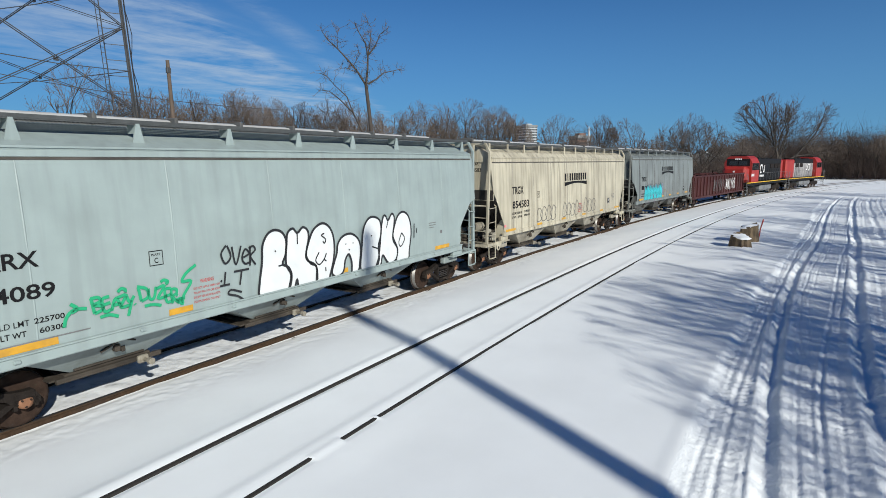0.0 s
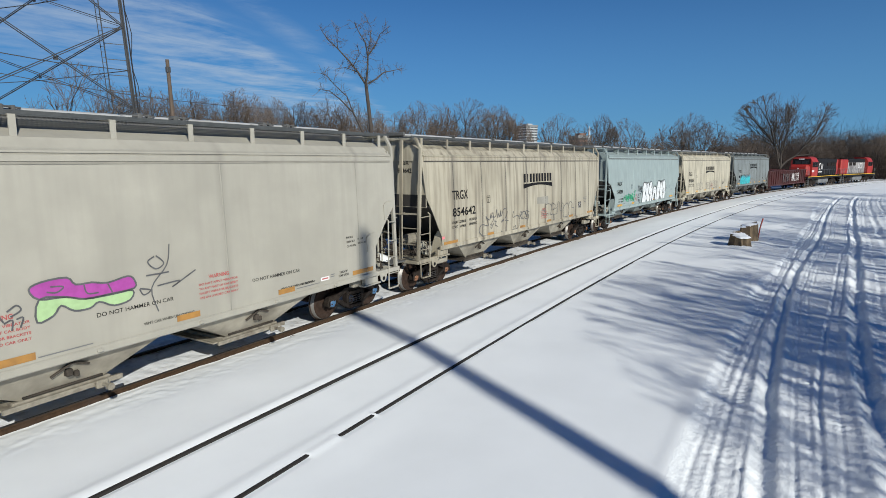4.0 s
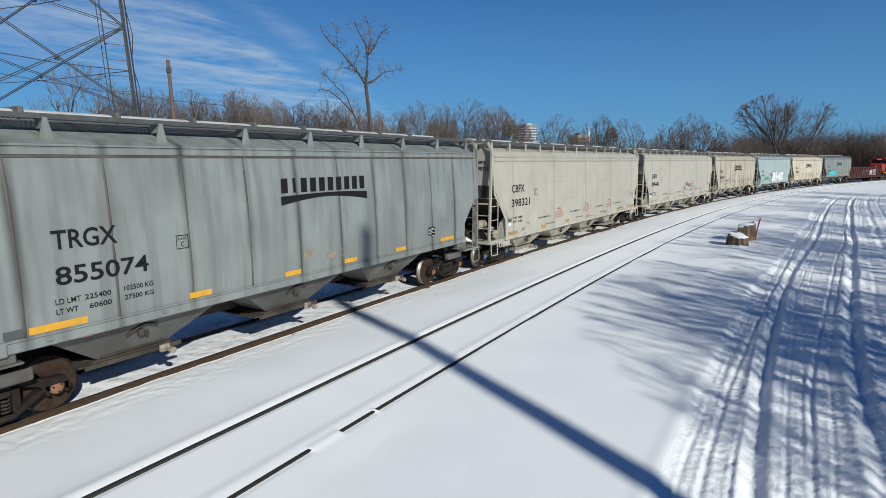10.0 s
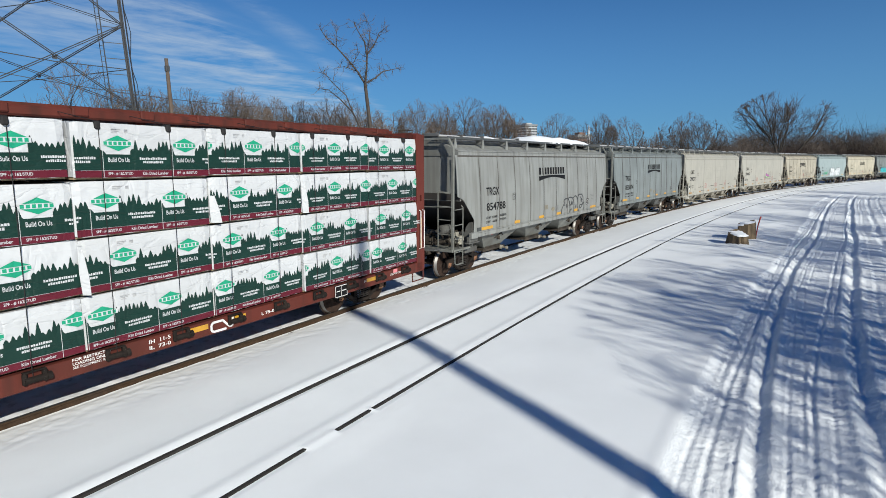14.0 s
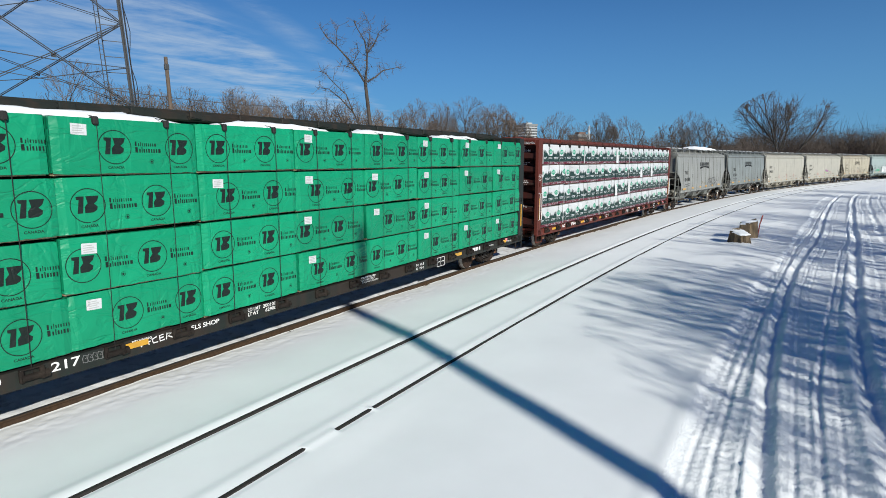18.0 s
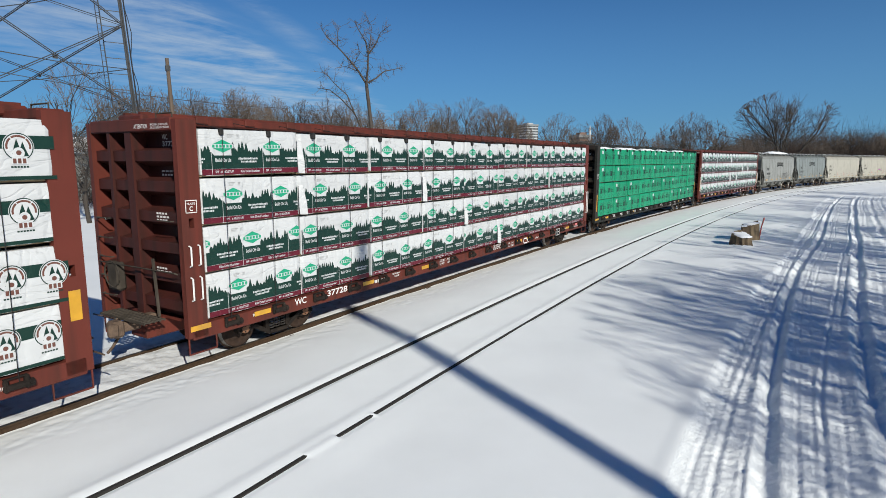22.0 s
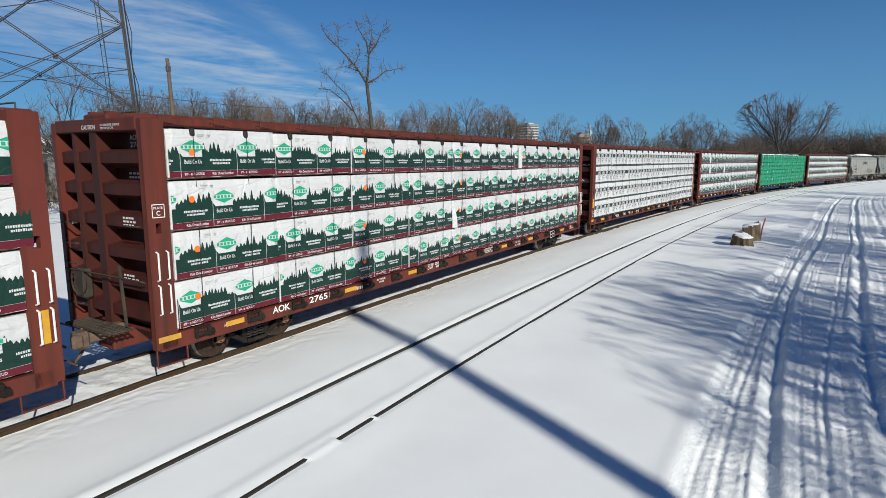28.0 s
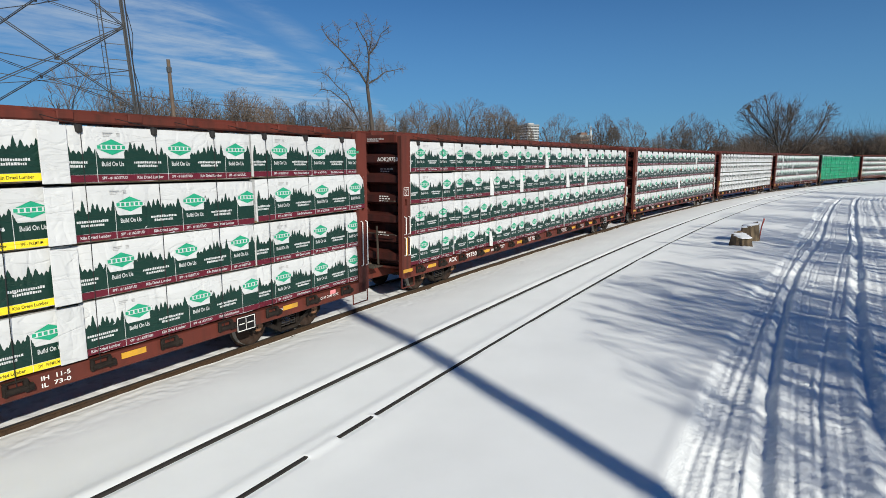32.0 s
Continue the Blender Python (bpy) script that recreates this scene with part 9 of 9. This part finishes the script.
TREES["shade_wide"] = crown_tree(17, 11, 3.7, 0.16, 0.36, 5, 5, 0.0095, 0.70)


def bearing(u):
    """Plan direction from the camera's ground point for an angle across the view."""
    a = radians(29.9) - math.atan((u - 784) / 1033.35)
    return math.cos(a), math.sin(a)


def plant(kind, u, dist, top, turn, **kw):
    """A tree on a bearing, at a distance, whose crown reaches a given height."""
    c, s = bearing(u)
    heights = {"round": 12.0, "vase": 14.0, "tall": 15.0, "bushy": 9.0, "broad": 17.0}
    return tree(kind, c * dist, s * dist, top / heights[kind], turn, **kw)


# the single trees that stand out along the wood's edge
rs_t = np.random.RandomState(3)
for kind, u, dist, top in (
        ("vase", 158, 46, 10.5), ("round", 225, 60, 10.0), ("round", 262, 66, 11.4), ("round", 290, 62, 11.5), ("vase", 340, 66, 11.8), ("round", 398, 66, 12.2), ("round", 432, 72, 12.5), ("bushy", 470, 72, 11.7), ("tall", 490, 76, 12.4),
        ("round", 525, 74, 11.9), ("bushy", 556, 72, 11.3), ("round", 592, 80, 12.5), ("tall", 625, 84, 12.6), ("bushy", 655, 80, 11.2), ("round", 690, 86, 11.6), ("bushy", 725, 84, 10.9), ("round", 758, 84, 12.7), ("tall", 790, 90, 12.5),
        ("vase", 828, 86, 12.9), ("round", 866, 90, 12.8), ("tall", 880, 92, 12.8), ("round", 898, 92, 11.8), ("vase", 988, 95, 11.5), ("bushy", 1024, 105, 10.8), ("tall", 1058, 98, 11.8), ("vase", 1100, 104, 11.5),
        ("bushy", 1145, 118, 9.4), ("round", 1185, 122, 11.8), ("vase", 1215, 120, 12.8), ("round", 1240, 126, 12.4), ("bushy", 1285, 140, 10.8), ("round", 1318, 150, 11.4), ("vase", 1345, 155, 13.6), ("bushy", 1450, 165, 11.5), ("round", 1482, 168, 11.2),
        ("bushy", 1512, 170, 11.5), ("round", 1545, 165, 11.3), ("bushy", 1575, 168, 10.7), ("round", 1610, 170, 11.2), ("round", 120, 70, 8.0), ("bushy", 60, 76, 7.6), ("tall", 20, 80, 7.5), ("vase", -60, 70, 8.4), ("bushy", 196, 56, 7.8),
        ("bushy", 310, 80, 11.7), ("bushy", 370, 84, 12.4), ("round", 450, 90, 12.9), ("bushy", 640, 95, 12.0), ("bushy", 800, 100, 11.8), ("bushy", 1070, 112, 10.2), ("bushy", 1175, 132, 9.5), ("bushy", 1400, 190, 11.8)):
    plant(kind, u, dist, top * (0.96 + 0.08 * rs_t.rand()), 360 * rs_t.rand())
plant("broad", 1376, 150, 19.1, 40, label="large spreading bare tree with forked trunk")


def lone_tree():
    """The tall half-dead tree: a straight trunk that forks twice, crooked limbs, few twigs."""
    c, s = bearing(660.5)
    base = Vector((c * 70, s * 70, -0.3))
    right = Vector((s, -c, 0))
    t = thing("tree", "tall half-dead tree with crooked bare limbs", "tree", "bare trees", at=Matrix.Translation(base))
    wood, fine = G(), G()
    rs = np.random.RandomState(21)
    k = 70 / 1033.35 / 0.975

    def P(u, v, depth=0.0):
        return right * ((u - 660) * k) + Vector((0, 0, 4.3 + (283 - v) * k)) + Vector((c, s, 0)) * depth

    arms = [
        ([(662, 345, 0), (660, 290, 0), (659, 230, 0), (655, 190, 0), (652, 160, 0)], 0.34, 0.24),
        ([(652, 160, 0), (640, 140, .3), (626, 122, .6), (606, 100, 1), (590, 85, 1.4), (580, 70, 1.6)], 0.17, 0.04),
        ([(652, 160, 0), (655, 135, -.4), (656, 115, -.8), (652, 95, -1), (641, 78, -1.4), (636, 66, -1.6)], 0.17, 0.035),
        ([(656, 115, -.8), (668, 100, -1), (676, 82, -1.2), (690, 72, -1.5)], 0.11, 0.03),
        ([(656, 113, -.8), (660, 92, -.6), (662, 70, -.4), (656, 58, -.2)], 0.07, 0.025),
        ([(655, 158, 0), (668, 150, .4), (682, 138, .7), (698, 134, 1), (712, 130, 1.2)], 0.13, 0.03),
        ([(652, 345, .5), (646, 240, .8), (630, 205, 1), (608, 182, 1.2), (590, 168, 1.4), (572, 166, 1.5)], 0.17, 0.03),
        ([(630, 205, 1), (620, 178, .6), (600, 160, .4), (588, 146, 0), (578, 142, 0)], 0.09, 0.025),
        ([(606, 100, 1), (606, 80, .8), (610, 66, .6)], 0.06, 0.02),
        ([(640, 140, .3), (618, 130, 1.2), (604, 132, 1.6)], 0.06, 0.02),
        ([(632, 128, .4), (642, 112, 0), (640, 100, 0)], 0.05, 0.02),
    ]
    for pts, ra, rb in arms:
        q = [P(*a) for a in pts]
        n = len(q)
        wood.tube(q, [0.78 * (ra + (rb - ra) * i / (n - 1)) for i in range(n)], 7, 0, False)
        for i in range(1, n):
            for _ in range(2 if ra > 0.3 else 9):
                a = q[i - 1].lerp(q[i], rs.rand())
                d = (Vector(rs.randn(3)) + Vector((0, 0, 0.4))).normalized()
                L = 0.5 + 1.1 * rs.rand()
                e = a + d * L
                m = a.lerp(e, 0.5) + Vector(rs.randn(3)) * 0.1
                fine.tube([a, m, e], [0.022, 0.017, 0.010], 3, 0, False)
                for _ in range(2):
                    d2 = (d + Vector(rs.randn(3)) * 0.7).normalized()
                    fine.tube([m, m + d2 * (0.3 + 0.5 * rs.rand())], [0.014, 0.008], 3, 0, False)
    part("trunk", wood, BARK, t, smooth=True)
    part("crown", fine, TWIG, t)


lone_tree()


def thicket(name, label, spans, n, mat, seed, thick):
    """A wood's edge of countless stems: thin crooked stems with side twigs. spans: bearing range, distances, heights."""
    g = G()
    rs = np.random.RandomState(seed)
    for u0, u1, d0, d1, h0, h1, share in spans:
        for _ in range(int(n * share)):
            u, d = rs.uniform(u0, u1), rs.uniform(d0, d1)
            c, s = bearing(u)
            h = rs.uniform(h0, h1)
            p = Vector((c * d, s * d, -0.4))
            lean = Vector(rs.randn(3)) * 0.16
            pts = [p]
            for k in range(3):
                pts.append(pts[-1] + (Vector((0, 0, 1)) + lean + Vector(rs.randn(3)) * 0.12) * (h / 3))
            r = thick * (0.6 + 0.8 * rs.rand())
            g.tube(pts, [r, r * 0.8, r * 0.55, r * 0.25], 3, 0, False)
            for _ in range(9):
                t = rs.uniform(0.6, 2.9)
                a = pts[int(t)].lerp(pts[int(t) + 1], t - int(t))
                e = a + (Vector(rs.randn(3)) * 0.8 + Vector((0, 0, 0.7))) * (h * 0.17)
                g.tube([a, e], [r * 0.5, r * 0.2], 3, 0, False)
    me = mesh_of(name, g, mat)
    return tagged(new(name, me), label, "thicket", kind="stuff")


thicket("thicket", "dense leafless undergrowth along the wood's edge",
        [(-120, 450, 60, 82, 1.5, 3.8, 0.24), (420, 760, 70, 92, 2.0, 4.2, 0.24), (740, 1120, 84, 115, 2.0, 4.4, 0.24), (1100, 1340, 120, 150, 2.5, 5, 0.22), (1290, 1780, 160, 185, 3, 8.5, 0.80)], 6200, TWIG_RED, 4, 0.018)
thicket("thicket", "dark distant wood of bare stems",
        [(-150, 800, 95, 130, 3, 6.0, 0.32), (780, 1300, 130, 170, 4, 7.0, 0.3), (1280, 1760, 175, 230, 5, 11.0, 0.9)], 6400, TWIG, 5, 0.036)

# the row of trees behind the camera whose shade lies on the trail
for i, (x, y, h) in enumerate(((-13.4, -19.8, 12.2), (-12.0, -20.5, 12.4), (-10.6, -20.0, 12.6), (-9.4, -22.0, 13.6), (-8.3, -19.9, 12.5), (-6.0, -20.2, 12.7), (-3.4, -20.0, 12.8), (-7.2, -21.4, 13.0), (-4.6, -21.0, 13.4), (-2.0, -21.5, 14.0), (0.4, -20.8, 15.2), (2.2, -20.6, 15.6), (4.4, -22.8, 16.8), (6.4, -21.2, 15.8), (9.0, -20.5, 15.4), (15.4, -21.2, 15.8), (19.0, -22.0, 16.2), (23.0, -22.6, 16.8),
                               (33.0, -22.5, 16.2), (45.0, -23.2, 16.0), (52.0, -24.5, 16.0), (62.0, -25.5, 15.8), (73.0, -27.0, 16.0))):
    tree("shade_low" if x < 0 else "shade" if i % 3 else "shade_wide", x, y, h / 11.0, 70 * i, "bare roadside tree on the snowy bank")


# ---------------------------------------------------------------- poles and tower
def pole(x, y, r, top, lean, label):
    g = G()
    g.tube([(0, 0, -0.5), (lean[0] * 0.5, lean[1] * 0.5, top / 2), (lean[0], lean[1], top)], [r * 1.15, r, r * 0.8], 14)
    p = thing("utility_pole", label, "pole", at=pose(x, y, -0.2))
    part("shaft", g, POLE_WOOD, p, smooth=False)
    return p


pole(-5.56, -20.2, 0.25, 20.6, (0, 0), "tall round wooden utility pole")
old = pole(24.75, 33.95, 0.135, 10.45, (-0.25, 0.2), "weathered brown wooden pole without wires")
g = G()
g.bevel_box(-0.40, -0.12, 0.05, 0.25, 9.65, 10.0, 0.03)
part("bracket", g, GALV, old)


def tower():
    """Three-legged lattice tower: tapering legs, crossed braces in each face, a ladder beside one leg."""
    c, s = bearing(88)
    rt, bk = Vector((s, -c, 0)), Vector((c, s, 0))
    feet = (Vector((24.22, 36.62, 0)), Vector((14.32, 36.16, 0)), Vector((22.05, 55.70, 0)))
    mid = (feet[0] + feet[1] + feet[2]) / 3
    t = thing("lattice_tower", "grey steel lattice mast with crossed braces and ladder", "tower", at=pose(0, 0, 0))

    def leg(i, z):
        p = mid + (feet[i] - mid) * (1 - 0.0205 * (z - 7.4)) + bk * (0.02 * (z - 7.4) if i == 0 else 0)
        if i == 0:
            p = p + rt * (0.085 * (z - 7.4) - 0.47)
        return Vector((p.x, p.y, z))

    nodes = (-0.3, 1.9, 7.2, 12.4, 17.4, 22.2, 27.0)
    for i in range(3):
        g = G()
        a, b = leg(i, -0.3), leg(i, 27)
        g.beam(a, b, 0.24, 0.04)
        g.beam(a, b, 0.04, 0.24)
        part("leg", g, GALV, t)
    for a, b in ((0, 1), (0, 2), (1, 2)):
        for z0, z1 in zip(nodes[1:-1], nodes[2:]):
            for p, q in ((leg(a, z0), leg(b, z1)), (leg(b, z0), leg(a, z1))):
                g = G()
                g.beam(p, q, 0.09, 0.03)
                g.beam(p + Vector((0, 0, 0.12)), q + Vector((0, 0, 0.12)), 0.03, 0.05)
                part("brace", g, GALV, t)
            x = (leg(a, z0) + leg(b, z1) + leg(b, z0) + leg(a, z1)) / 4
            g = G()
            n = (leg(b, z0) - leg(a, z0)).normalized()
            g.beam(x - n * 0.14, x + n * 0.14, 0.03, 0.22)
            part("gusset", g, GALV, t)
            for e in (a, b):
                g = G()
                g.beam(x - Vector((0, 0, 0.25)), leg(e, (z0 + z1) / 2 - 0.1), 0.08, 0.04)
                part("strut", g, GALV, t)
    g = G()
    for z in np.arange(1.5, 26, 0.98):
        a = leg(0, z)
        g.beam(a, a - rt * 1.22, 0.05, 0.04)
    a, b = leg(0, 1.0) - rt * 1.22, leg(0, 26) - rt * 1.22
    g.beam(a, b, 0.05, 0.05)
    g.beam(a - rt * 0.22, b - rt * 0.22, 0.035, 0.035)
    for z in np.arange(1.5, 26, 0.33):
        p = leg(0, z) - rt * 1.22
        g.beam(p, p - rt * 0.22, 0.025, 0.025)
    part("ladder", g, GALV, t)
    for k in (0, 1):
        g = G()
        pts = [leg(0, z) + rt * (0.20 + 0.10 * k + 0.12 * k * math.sin(z * 1.7)) - bk * 0.1 for z in np.arange(0, 26, 0.8)]
        g.tube(pts, 0.045 - 0.02 * k, 5)
        part("cable", g, CABLE, t)


tower()
g = G()
a, b = Vector((32.0, 31.5, 7.6)), Vector((6.0, 45.0, 11.6))
g.tube([a.lerp(b, i / 12) - Vector((0, 0, 1.0 * (1 - (2 * i / 12 - 1) ** 2))) for i in range(13)], 0.022, 5)
tagged(part("overhead_wire", g, CABLE), "sagging black overhead wire", "wire")


# ---------------------------------------------------------------- stumps
CUT = material("weathered_stump_wood", (0.135, 0.096, 0.056), 0.9, vary=0.5, grain=5, bump=0.8, bump_scale=14, stretch=(2, 2, 0.4), stain=(0.07, 0.05, 0.035), stain_amount=0.7, stain_scale=4)


def stump(x, y, r, h, seed, turn):
    t = thing("tree_stump", "cut tree stump with a cap of snow", "stump", "stumps", at=pose(x, y, -0.1, 0, 0, turn))
    rs = np.random.RandomState(seed)
    g = G()
    n, m = 22, 7
    jag = [1 + 0.10 * rs.randn() for _ in range(n)]
    for j in range(m):
        f = j / (m - 1)
        for i in range(n):
            a = 2 * math.pi * i / n
            rr = r * (1.28 - 0.3 * f ** 0.6) * (1 + (jag[i] - 1) * (1.2 - 0.6 * f))
            tilt = 0.10 * math.cos(a) * f
            g.v.append((rr * math.cos(a) * 1.05, rr * math.sin(a) * 0.8, h * f + tilt + (0.04 * rs.randn() if j == m - 1 else 0)))
    for j in range(m - 1):
        for i in range(n):
            g.f.append((j * n + i, j * n + (i + 1) % n, (j + 1) * n + (i + 1) % n, (j + 1) * n + i)); g.m.append(0)
    g.f.append(tuple((m - 1) * n + i for i in range(n))); g.m.append(0)
    part("wood", g, CUT, t)
    g = G()
    for j in range(5):
        f = j / 4
        for i in range(n):
            a = 2 * math.pi * i / n
            rr = r * (0.98 + 0.16 * math.sin(2 * a + seed)) * math.cos(f * math.pi / 2 * 0.98) * jag[i]
            g.v.append((rr * math.cos(a) * 1.05, rr * math.sin(a) * 0.8, h + 0.10 * math.cos(a) * (1 - f) + 0.055 * math.sin(f * math.pi / 2)))
    for j in range(4):
        for i in range(n):
            g.f.append((j * n + i, j * n + (i + 1) % n, (j + 1) * n + (i + 1) % n, (j + 1) * n + i)); g.m.append(0)
    part("snow_cap", g, SNOW, t, "white cap of snow", smooth=True)
    return t


stump(30.5, 1.45, 0.50, 0.62, 1, 20)
stump(32.8, 1.22, 0.47, 0.90, 2, -30)
REDMARK = material("faded_red_marker", (0.36, 0.06, 0.05), 0.6, vary=0.2, bump=0.1)
g = G()
g.tube([(0, 0, -0.2), (0.04, -0.06, 0.5), (0.10, -0.16, 0.98)], [0.028, 0.03, 0.036], 8)
mk = tagged(part("marker_post", g, REDMARK), "short red marker post leaning beside the stumps", "post")
mk.location = (33.6, 0.80, 0.1)
# snow heaped round the stumps
g = G()
rs = np.random.RandomState(8)
for j in range(6):
    for i in range(28):
        a, f = 2 * math.pi * i / 28, j / 5
        g.v.append((1.5 * (1 - f) * math.cos(a), 0.85 * (1 - f) * math.sin(a), 0.17 * math.sin(f * math.pi / 2) - 0.06))
for j in range(5):
    for i in range(28):
        g.f.append((j * 28 + i, j * 28 + (i + 1) % 28, (j + 1) * 28 + (i + 1) % 28, (j + 1) * 28 + i)); g.m.append(0)
mound = tagged(part("snow_mound", g, SNOW, smooth=True), "low mound of snow at the foot of the stumps", "snow mound")
mound.location = (30.3, 1.4, 0)


# ---------------------------------------------------------------- distant buildings
CONCRETE = material("pale_concrete", (0.38, 0.39, 0.39), 0.7, vary=0.1, grain=0.2, bump=0)
DARKGLASS = material("dark_window_band", (0.03, 0.036, 0.042), 0.6, vary=0.2, grain=0.3, bump=0)
BRICK = material("brown_brick_wall", (0.20, 0.115, 0.085), 0.85, vary=0.2, grain=1.0, bump=0.2)
GREYWALL = material("grey_metal_siding", (0.17, 0.18, 0.18), 0.7, vary=0.1, grain=0.8, bump=0.1)
ROOFDARK = material("dark_shingle_roof", (0.09, 0.08, 0.075), 0.9, vary=0.3, grain=2, bump=0.3)


def tower_block(u, dist, width, depth, height, storeys, wall, label):
    c, s = bearing(u)
    b = thing("apartment_block", label, "building", at=pose(c * dist, s * dist, 0, 0, 0, math.degrees(math.atan2(s, c)) - 62))
    g = G()
    g.box(-depth / 2, depth / 2, -width / 2, width / 2, 0, height)
    g.box(-depth / 4, depth / 4, -width / 4, width / 4, height, height + 3)
    part("wall", g, wall, b)
    g = G()
    g.box(-depth / 2 - 0.4, depth / 2 + 0.4, -width / 2 - 0.4, width / 2 + 0.4, height - 1.2, height + 1.0)
    part("parapet", g, GREYWALL, b, "dark grey parapet")
    st = height / storeys
    for k in range(storeys):
        z0, z1 = k * st + st * 0.30, k * st + st * 0.90
        for face in (0, 1):
            n = 8
            for j in range(n):
                g = G()
                if face == 0:
                    y0 = -width / 2 + width * (j + 0.08) / n
                    g.box(-depth / 2 - 0.15, -depth / 2 - 0.02, y0, y0 + width * 0.84 / n, z0, z1)
                else:
                    x0 = -depth / 2 + depth * (j + 0.08) / n
                    g.box(x0, x0 + depth * 0.84 / n, -width / 2 - 0.15, -width / 2 - 0.02, z0, z1)
                part("window", g, DARKGLASS, b)
    return b


tower_block(930, 760, 25, 16, 46.0, 14, CONCRETE, "white high-rise apartment block with dark window bands")
tower_block(1023, 520, 16, 12, 23.5, 6, BRICK, "brown brick block behind the wood")


def house(u, dist, w, d, h, roof, wall, label, turn):
    c, s = bearing(u)
    b = thing("house", label, "house", at=pose(c * dist, s * dist, -0.2, 0, 0, turn))
    g = G()
    g.box(-w / 2, w / 2, -d / 2, d / 2, 0, h)
    g.add([(-w / 2, -d / 2, h), (-w / 2, d / 2, h), (-w / 2, 0, h + roof), (w / 2, -d / 2, h), (w / 2, d / 2, h), (w / 2, 0, h + roof)], [(0, 2, 1), (3, 4, 5)])
    part("wall", g, wall, b)
    for sgn in (-1, 1):
        g = G()
        o = 0.5
        y = sgn * (d / 2 + o)
        zz = h - roof * o / (d / 2)
        v = [(-w / 2 - o, y, zz), (w / 2 + o, y, zz), (w / 2 + o, 0, h + roof), (-w / 2 - o, 0, h + roof)]
        v += [(a, b2, c2 + 0.18) for a, b2, c2 in v]
        g.add(v, [(0, 1, 2, 3), (7, 6, 5, 4), (0, 4, 5, 1), (1, 5, 6, 2), (3, 7, 4, 0)])
        part("roof", g, SNOW if sgn < 0 else ROOFDARK, b, "snow-dusted roof")
    for k in range(3):
        x = -w / 2 + w * (k + 0.5) / 3
        g = G()
        g.box(x - 0.5, x + 0.5, -d / 2 - 0.06, -d / 2 - 0.01, h * 0.4, h * 0.8)
        wd = part("window", g, DARKGLASS, b)
    return b


house(1235, 190, 14, 9, 4.2, 2.8, GREYWALL, "grey house with a snowy roof behind the train", 10)
house(1268, 215, 16, 10, 5.0, 3.2, GREYWALL, "pale grey house with a snow-covered roof", 25)
house(1322, 230, 10, 9, 6.5, 2.5, BRICK, "brown brick house among the trees", 0)
house(95, 78, 34, 14, 4.8, 1.6, GREYWALL, "long grey shed with low roof beyond the tracks", -32)
# white statue-like mast on the skyline
g = G()
c, s = bearing(1038)
g.tube([(0, 0, 0), (0, 0, 15.0), (0, 0, 17.5), (0, 0, 23.5), (0, 0, 27)], [1.6, 1.4, 0.9, 0.7, 0.15], 10)
mast = tagged(part("spire", g, CONCRETE), "slender white spire on the skyline", "spire")
mast.location = (c * 420, s * 420, 0)


# ---------------------------------------------------------------- what moves
TIMES = (0.0, 4.0, 8.0, 12.0, 16.0, 20.0, 24.0, 28.0, 32.0)
SPEED = (7.811, 7.776, 7.887, 8.038, 7.967, 8.0, 8.221, 7.973, 8.082)
_tt = np.linspace(0, 32, 961)
_vv = np.interp(_tt, TIMES, SPEED)
_run = np.concatenate([[0], np.cumsum((_vv[1:] + _vv[:-1]) / 2) * (_tt[1] - _tt[0])])


def run(t):
    """Metres that the train has gone at t seconds."""
    return float(np.interp(t, _tt, _run))


def car_pose(q, reach, t):
    """The pose of a car whose trucks stand on the main track, reach metres before and behind its middle."""
    s = q + run(t)
    xa, ya, _ = on_line(s - reach, MAIN)
    xb, yb, _ = on_line(s + reach, MAIN)
    return pose((xa + xb) / 2, (ya + yb) / 2, MAIN_TOP, 0, 0, math.degrees(math.atan2(yb - ya, xb - xa)))


def motions():
    for car, q, reach in CARS:
        walk(car, [(t / 2, car_pose(q, reach, t / 2)) for t in range(65)])
    spins = [(k / 15, math.degrees(run(k / 15) / R_WHEEL)) for k in range(481)]
    for wheel, (x, y, z) in ROLLING:
        walk(wheel, [(t, pose(x, y, z, 0, a, 0)) for t, a in spins])


motions()
